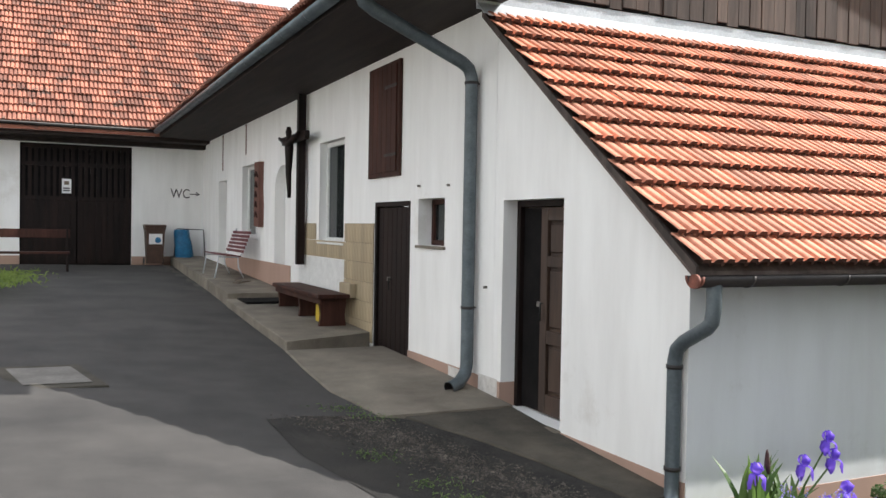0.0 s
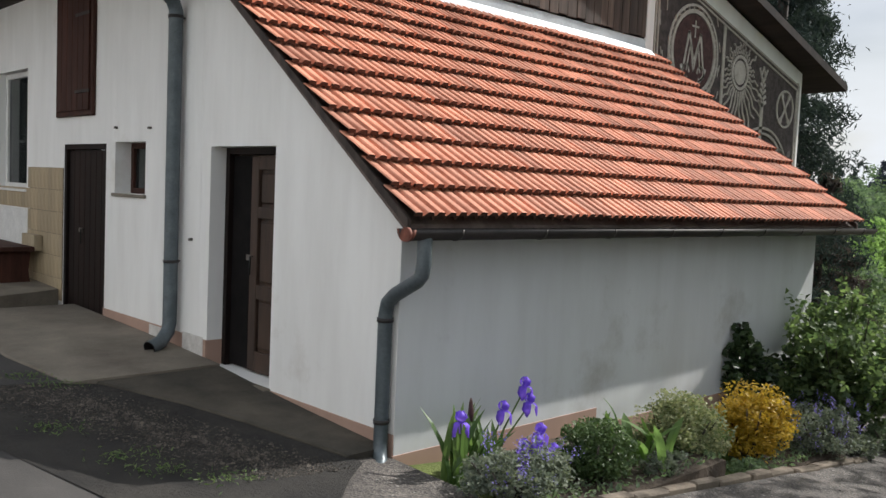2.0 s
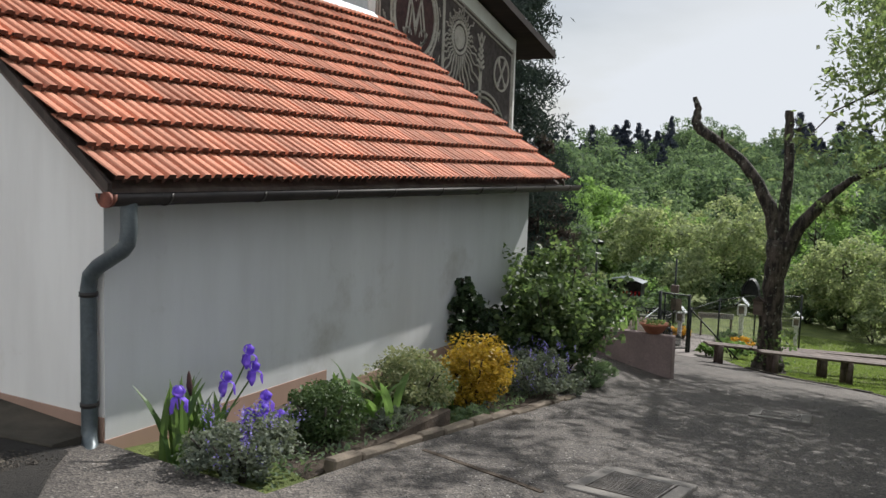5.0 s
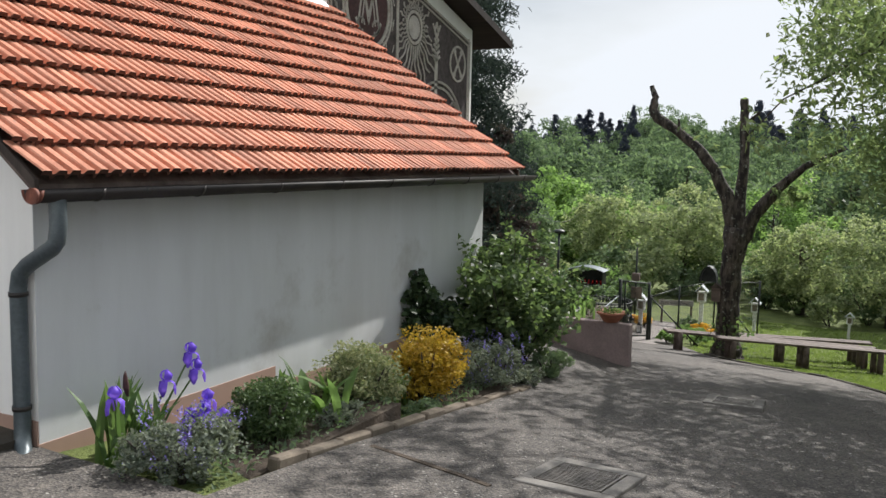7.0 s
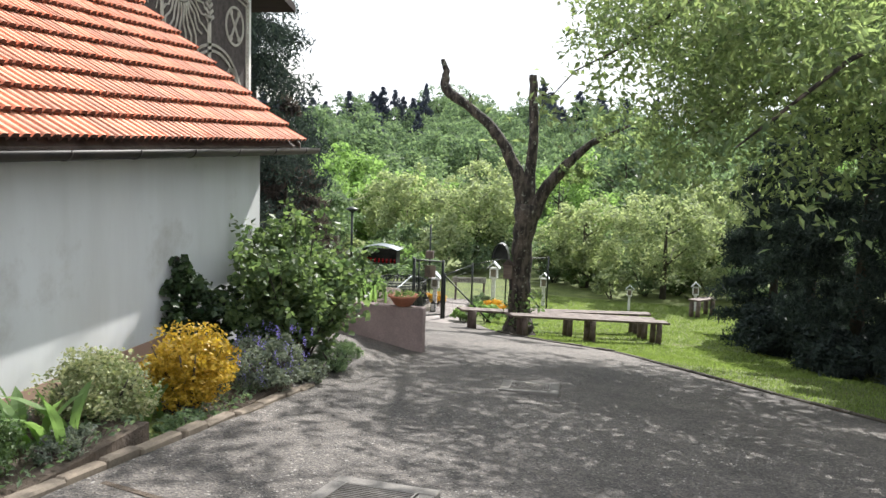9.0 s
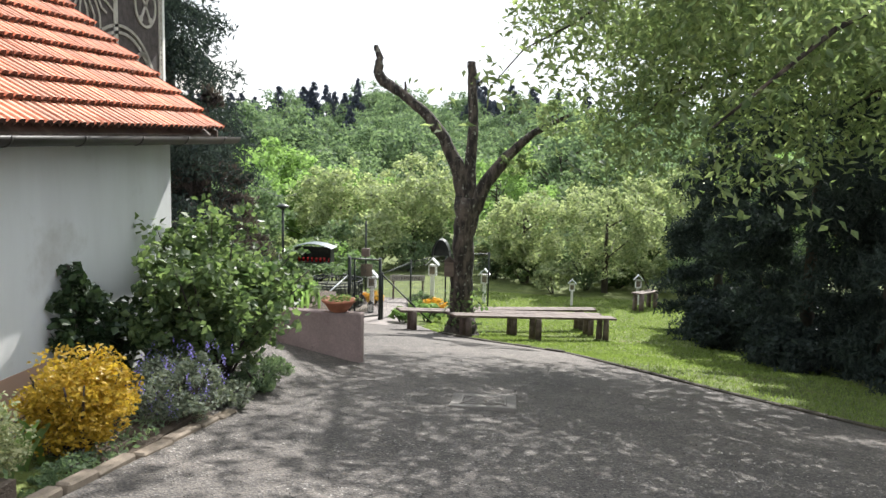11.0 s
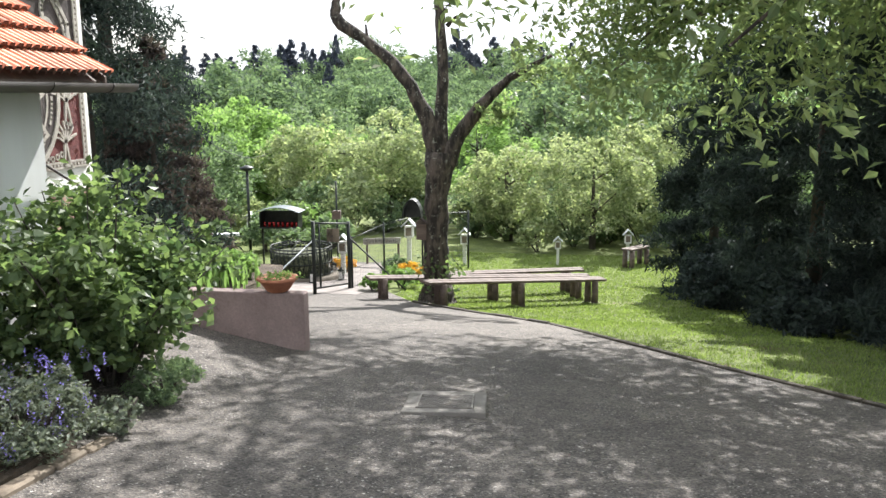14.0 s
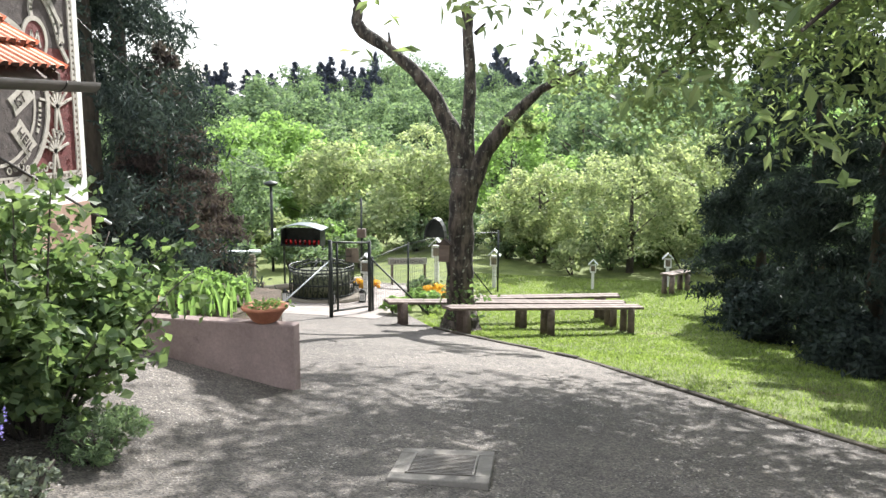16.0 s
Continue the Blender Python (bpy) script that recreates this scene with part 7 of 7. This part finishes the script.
def bough(pts, r0, r1):
    p = [Vector(q) - W0 for q in pts]
    k = len(p) - 1
    part("bough", tubed(p, [r0 + (r1 - r0) * i / k for i in range(k + 1)], 8), M["bark"], wal)


part("trunk", tubed([(0, 0, -0.3), (0, 0.1, 1.0), (0, 0.4, 3.2)], [0.42, 0.34, 0.3], 14), M["bark"], wal)
bough([(9.5, -11.9, 1.9), (9.3, -9.6, 4.2), (9.2, -7.2, 4.6), (9.0, -5.0, 3.9), (8.8, -3.9, 3.1)], 0.09, 0.015)
bough([(9.5, -11.9, 1.9), (11.5, -9.0, 4.6), (13.2, -6.5, 4.9), (14.2, -4.4, 4.3), (14.5, -3.4, 3.5)], 0.09, 0.015)
bough([(9.5, -11.9, 1.9), (7.4, -9.6, 3.8), (6.4, -7.6, 3.6), (5.9, -6.0, 2.7), (5.9, -5.1, 1.9)], 0.07, 0.01)
bough([(9.5, -11.9, 2.4), (10.5, -8.0, 6.5), (12.0, -4.5, 7.0), (13.0, -2.6, 6.6)], 0.08, 0.015)
bough([(9.5, -11.9, 2.4), (7.5, -8.0, 6.0), (6.5, -4.5, 6.4), (6.3, -2.8, 6.2)], 0.08, 0.015)
bough([(11.5, -9.0, 4.6), (11.5, -7.2, 4.0), (11.3, -5.8, 3.0), (11.2, -5.0, 2.2)], 0.07, 0.012)
bough([(9.3, -9.6, 4.2), (10.8, -7.2, 3.2), (12.2, -5.6, 2.5), (13.4, -4.8, 1.9)], 0.07, 0.012)
bough([(8.8, -3.9, 3.1), (8.1, -3.4, 2.75), (7.5, -3.1, 2.3)], 0.015, 0.005)
bough([(7.4, -9.6, 3.8), (8.2, -8.0, 3.0), (8.8, -7.0, 2.2)], 0.05, 0.01)
bough([(12.0, -4.5, 7.0), (15.5, -3.6, 6.4), (18.0, -3.2, 5.9)], 0.05, 0.012)


def leafy_twigs(zones, size, name):
    """Pinnate clusters: leaves set along short drooping twigs."""
    cs = []
    for lo, hi, count in zones:
        heads = rng.uniform(np.array(lo), np.array(hi), size=(max(2, count // 11), 3))
        p = heads[rng.integers(0, len(heads), count)] + rng.normal(size=(count, 3)) * np.array([0.34, 0.34, 0.22])
        for q in p:
            d = rng.normal(size=3)
            d[2] = d[2] * 0.4 - 0.5
            d /= np.linalg.norm(d)
            k = rng.integers(6, 11)
            u = np.linspace(-0.5, 0.5, k)[:, None] * 0.5
            cs.append(q + d * u + rng.normal(size=(k, 3)) * 0.05)
    me = leaf_mesh(name, np.concatenate(cs), size, M["leaf_walnut"], rng, 0.42, 0.55, 0.5)
    ob = new("crown", me)
    ob.parent = wal
    ob.matrix_parent_inverse = Matrix.Translation(-W0)
    return ob


leafy_twigs([((5.4, -7.4, 2.3), (7.6, -5.0, 3.6), 400), ((7.4, -7.6, 2.6), (10.4, -3.9, 4.2), 950), ((10.2, -8.0, 2.2), (12.4, -4.8, 4.2), 720), ((11.5, -6.5, 3.4), (15.0, -3.4, 5.0), 720), ((6.0, -9.0, 2.6), (9.0, -7.0, 4.2), 420), ((6.8, -8.6, 1.7), (10.5, -6.2, 3.3), 560), ((10.0, -6.4, 1.3), (14.2, -4.3, 3.4), 620)], 0.12, "walnut_low")
leafy_twigs([((3.5, -10.0, 4.8), (9.5, -2.6, 7.4), 520), ((9.0, -10.0, 4.8), (14.5, -2.5, 8.2), 500), ((13.5, -6.5, 5.4), (18.6, -2.8, 7.0), 520), ((12.5, -11.5, 4.6), (19.5, -6.4, 8.0), 1000)], 0.16, "walnut_high")
leafy_twigs([((5.6, -5.6, 1.35), (6.2, -5.0, 2.0), 16), ((7.25, -3.3, 2.0), (7.75, -2.85, 2.6), 13), ((7.9, -3.8, 2.6), (8.7, -3.3, 3.1), 14), ((8.4, -4.3, 2.6), (9.2, -3.4, 3.3), 30)], 0.13, "walnut_tips")

# garden and valley trees
for x, y, h, s, n, lf, mt, lb in ((45, 13.2, 7.0, 4.6, 9000, 0.42, "leaf_bright", "bright green maple at the valley edge"), (43, 9.6, 5.6, 3.2, 7000, 0.4, "leaf_bright", "bright green maple at the valley edge"), (48, 7.2, 5.6, 2.7, 6000, 0.38, "leaf_bright", "bright green maple at the valley edge"), (36, 6.4, 4.2, 2.3, 5200, 0.22, "leaf_pale", "pale green orchard tree"), (34, 2.6, 4.4, 2.4, 5200, 0.22, "leaf_pale", "pale green orchard tree"), (38, -0.6, 5.2, 2.8, 5200, 0.26, "leaf_bright", "pale green orchard tree"), (30, -2.4, 3.4, 1.8, 4200, 0.2, "leaf_pale", "pale green orchard tree"), (28.5, -5.2, 3.9, 1.9, 5200, 0.17, "leaf_pale", "apple tree with pale leaves beyond the lawn"), (32, -8.0, 4.6, 2.3, 5200, 0.22, "leaf_pale", "apple tree with pale leaves beyond the lawn"), (33, -12.0, 6.0, 3.0, 5200, 0.26, "leaf_bright", "leafy tree beyond the lawn"), (27, -10.5, 5.2, 2.2, 5200, 0.22, "leaf_mid", "leafy tree beyond the lawn"), (40, -6, 6.0, 3.0, 5200, 0.3, "leaf_mid", "leafy tree beyond the lawn"), (52, 2, 8.0, 3.6, 5200, 0.4, "leaf_mid", "leafy tree in the valley"), (55, -8, 9.0, 4.0, 5200, 0.42, "leaf_mid", "leafy tree in the valley"), (50, 18, 8.0, 4.0, 5200, 0.42, "leaf_mid", "leafy tree in the valley"), (36, 12, 4.6, 2.4, 5200, 0.26, "leaf_bright", "leafy shrub at the garden end"), (56, 11, 8.0, 4.0, 5200, 0.42, "leaf_mid", "leafy tree in the valley"), (29, 8.2, 3.6, 1.9, 4200, 0.2, "leaf_mid", "leafy shrub at the garden end")):
    deciduous("garden_tree", rng, h * (0.98 if x < 42 else 0.78), s, int(n * (1.9 if x < 42 else 1.5)), lf * 0.66, M[mt], 0.10, 90, lb, 0.08, at=(x, y, ground_z(x, y)), clump=0.2)
for k in range(22):
    y = -11.5 + k * 1.15
    x = 28.5 + 1.6 * math.sin(k * 1.7) + (1.5 if k % 3 == 0 else 0)
    if -0.4 < y < 1.4:
        continue
    shrub("undergrowth", (x, y, ground_z(x, y)), (1.0, 1.0, 0.62 + 0.25 * math.sin(k * 2.3)), 1500, 0.14, M[("leaf_mid", "leaf_pale", "leaf_hazel")[k % 3]], "leafy undergrowth closing the garden", 30)

for k in range(20):
    y, x = -13 + k * 1.5, 32.5 + 1.5 * math.sin(k * 2.1)
    shrub("undergrowth", (x, y, ground_z(x, y)), (1.3, 1.2, 0.95 + 0.3 * math.sin(k * 1.3)), 1800, 0.18, M[("leaf_mid", "leaf_hazel", "leaf_pale")[k % 3]], "leafy undergrowth closing the garden", 30)
for k in range(9):
    y, x = 3.2 + k * 0.9, 27.0 + 1.2 * math.sin(k * 2.6)
    shrub("undergrowth", (x, y, ground_z(x, y)), (0.9, 0.9, 0.55 + 0.2 * math.sin(k * 1.3)), 1500, 0.13, M[("leaf_mid", "leaf_bright")[k % 2]], "leafy undergrowth closing the garden", 30)

# lawn
n_b = 110000
lx, ly = rng.uniform(5.5, 27, n_b), rng.uniform(-8.5, -0.5, n_b)
keep = ly < np.array([lane_right(q) for q in lx]) - 0.04
lx, ly = lx[keep], ly[keep]
lz = np.array([ground_z(p, q) for p, q in zip(lx, ly)]) - 0.06
k = len(lx)
aa = rng.uniform(0, 2 * np.pi, k)
hh = rng.uniform(0.015, 0.05, k)
ww = 0.007 + 0.006 * (lx > 14)
base = np.stack([lx, ly, lz], axis=1)
sd = np.stack([np.cos(aa), np.sin(aa), np.zeros(k)], axis=1) * ww[:, None] if np.ndim(ww) else 0
tipv = base + np.stack([-np.sin(aa) * hh * 0.5, np.cos(aa) * hh * 0.5, hh], axis=1)
vv = np.stack([base - sd, base + sd, tipv], axis=1).reshape(-1, 3)
ff = np.arange(3 * k).reshape(-1, 3)
tagged(new("lawn_grass", raw_mesh("lawn_grass", vv, ff, M["grass"])), "short mown lawn grass with bare patches", "grass", kind="stuff")

# ---- roof tiles ----
def tile_mesh(name, w, length, mat, ridges=2, high=0.028):
    """A ribbed interlocking tile: x across, y up the slope, z off the roof."""
    us, hs = [], []
    for r in range(ridges):
        a = w * r / ridges
        s = w / ridges
        us += [a, a + s * 0.10, a + s * 0.58, a + s * 0.68, a + s * 0.86]
        hs += [high * 0.75, high, high * 0.9, 0.0, 0.0]
    us.append(w * 0.985)
    hs.append(high * 1.1)
    k = len(us)
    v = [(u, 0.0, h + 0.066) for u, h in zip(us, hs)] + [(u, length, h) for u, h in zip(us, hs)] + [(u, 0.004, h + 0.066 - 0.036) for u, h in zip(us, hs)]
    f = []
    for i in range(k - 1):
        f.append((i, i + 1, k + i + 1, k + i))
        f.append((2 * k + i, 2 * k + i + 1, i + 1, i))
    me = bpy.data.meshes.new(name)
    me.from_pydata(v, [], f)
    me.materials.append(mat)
    # second slot paints the row shade on the front lips
    me.materials.append(M["tile_lip_shade"])
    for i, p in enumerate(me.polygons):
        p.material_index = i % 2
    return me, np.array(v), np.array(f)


ROWS = 13
EXPO = math.hypot(RIDGE_Y - ROOF_Y0, FLASH_Z - EAVE_Z) / ROWS
COLS = 36
TW = (ROOF_X1 - ROOF_X0 + 0.02) / COLS
tme, tv, tf = tile_mesh("tile", TW, EXPO + 0.07, M["tile"])
rest_v, rest_f = [], []
base_m = Matrix(((1, 0, 0, ROOF_X0 - 0.01), (0, UP.y, NRM.y, ROOF_Y0 - 0.02), (0, UP.z, NRM.z, EAVE_Z - 0.03), (0, 0, 0, 1)))
tr = np.random.default_rng(3)
for j in range(ROWS):
    for i in range(COLS):
        jig = Matrix.Translation((i * TW + tr.normal() * 0.0025 + 0.012 * math.sin(j * 2.1), j * EXPO + tr.normal() * 0.004, 0)) @ Matrix.Rotation(tr.normal() * 0.006, 4, "Z") @ Matrix.Rotation(tr.normal() * 0.006, 4, "X")
        if tr.uniform() < 0.03:
            jig = jig @ Matrix.Translation((0, 0, 0.008)) @ Matrix.Rotation(tr.uniform(-0.03, 0.03), 4, "Z")
        m = base_m @ jig
        if j < 8:
            o = new("tile", tme)
            o.parent = deck
            o.matrix_world = m
        else:
            a = np.array(m)
            rest_f.append(tf + len(rest_v) * len(tv))
            rest_v.append(tv @ a[:3, :3].T + a[:3, 3])
o = new("upper_tiles", raw_mesh("upper_tiles", np.concatenate(rest_v), np.concatenate(rest_f), M["tile"]))
# painted row shade on the joined tiles' lips too
o.data.materials.append(M["tile_lip_shade"])
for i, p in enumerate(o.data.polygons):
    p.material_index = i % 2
o.parent = deck
o["kind"] = "stuff"

fme, fv, ff2 = tile_mesh("old_tile", 0.21, 0.40, M["old_tile"], 2, 0.03)
fs = radians(41)
fm = np.array(Matrix(((1, 0, 0, 0), (0, math.cos(fs), -math.sin(fs), YARD_Y - 1.09), (0, math.sin(fs), math.cos(fs), 4.35), (0, 0, 0, 1))))
vs, fs_ = [], []
for j in range(23):
    for i in range(64):
        x = -10.0 + i * 0.21 + 0.03 * math.sin(j)
        u = 0.33 * j * math.sin(fs)
        if x > EAVE_OUT + u / 0.615 - 0.1:
            continue
        q = fv + np.array([x + tr.normal() * 0.006, j * 0.325 + tr.normal() * 0.008, tr.uniform(0, 0.012)])
        fs_.append(ff2 + len(vs) * len(fv))
        vs.append(q @ fm[:3, :3].T + fm[:3, 3])
o = new("old_tiles", raw_mesh("old_tiles", np.concatenate(vs), np.concatenate(fs_), M["old_tile"]))
o.parent = bpy.data.objects["roof_north"]
o["kind"] = "stuff"
wa = math.atan2(RIDGE_Z + 0.55 - 4.30, RIDGE_X - EAVE_OUT)
wm = np.array(Matrix(((0, math.cos(wa), -math.sin(wa), EAVE_OUT - 0.05), (-1, 0, 0, 0), (0, math.sin(wa), math.cos(wa), 4.43), (0, 0, 0, 1))))
vs, fs_ = [], []
for j in range(7):
    for i in range(78):
        y = 19.2 + j * 0.15 - i * 0.21
        q = fv + np.array([-y + tr.normal() * 0.006, j * 0.325, tr.uniform(0, 0.012)])
        fs_.append(ff2 + len(vs) * len(fv))
        vs.append(q @ wm[:3, :3].T + wm[:3, 3])
o = new("old_tiles", raw_mesh("old_tiles", np.concatenate(vs), np.concatenate(fs_), M["old_tile"]))
o.parent = bpy.data.objects["roof_west"]
o["kind"] = "stuff"
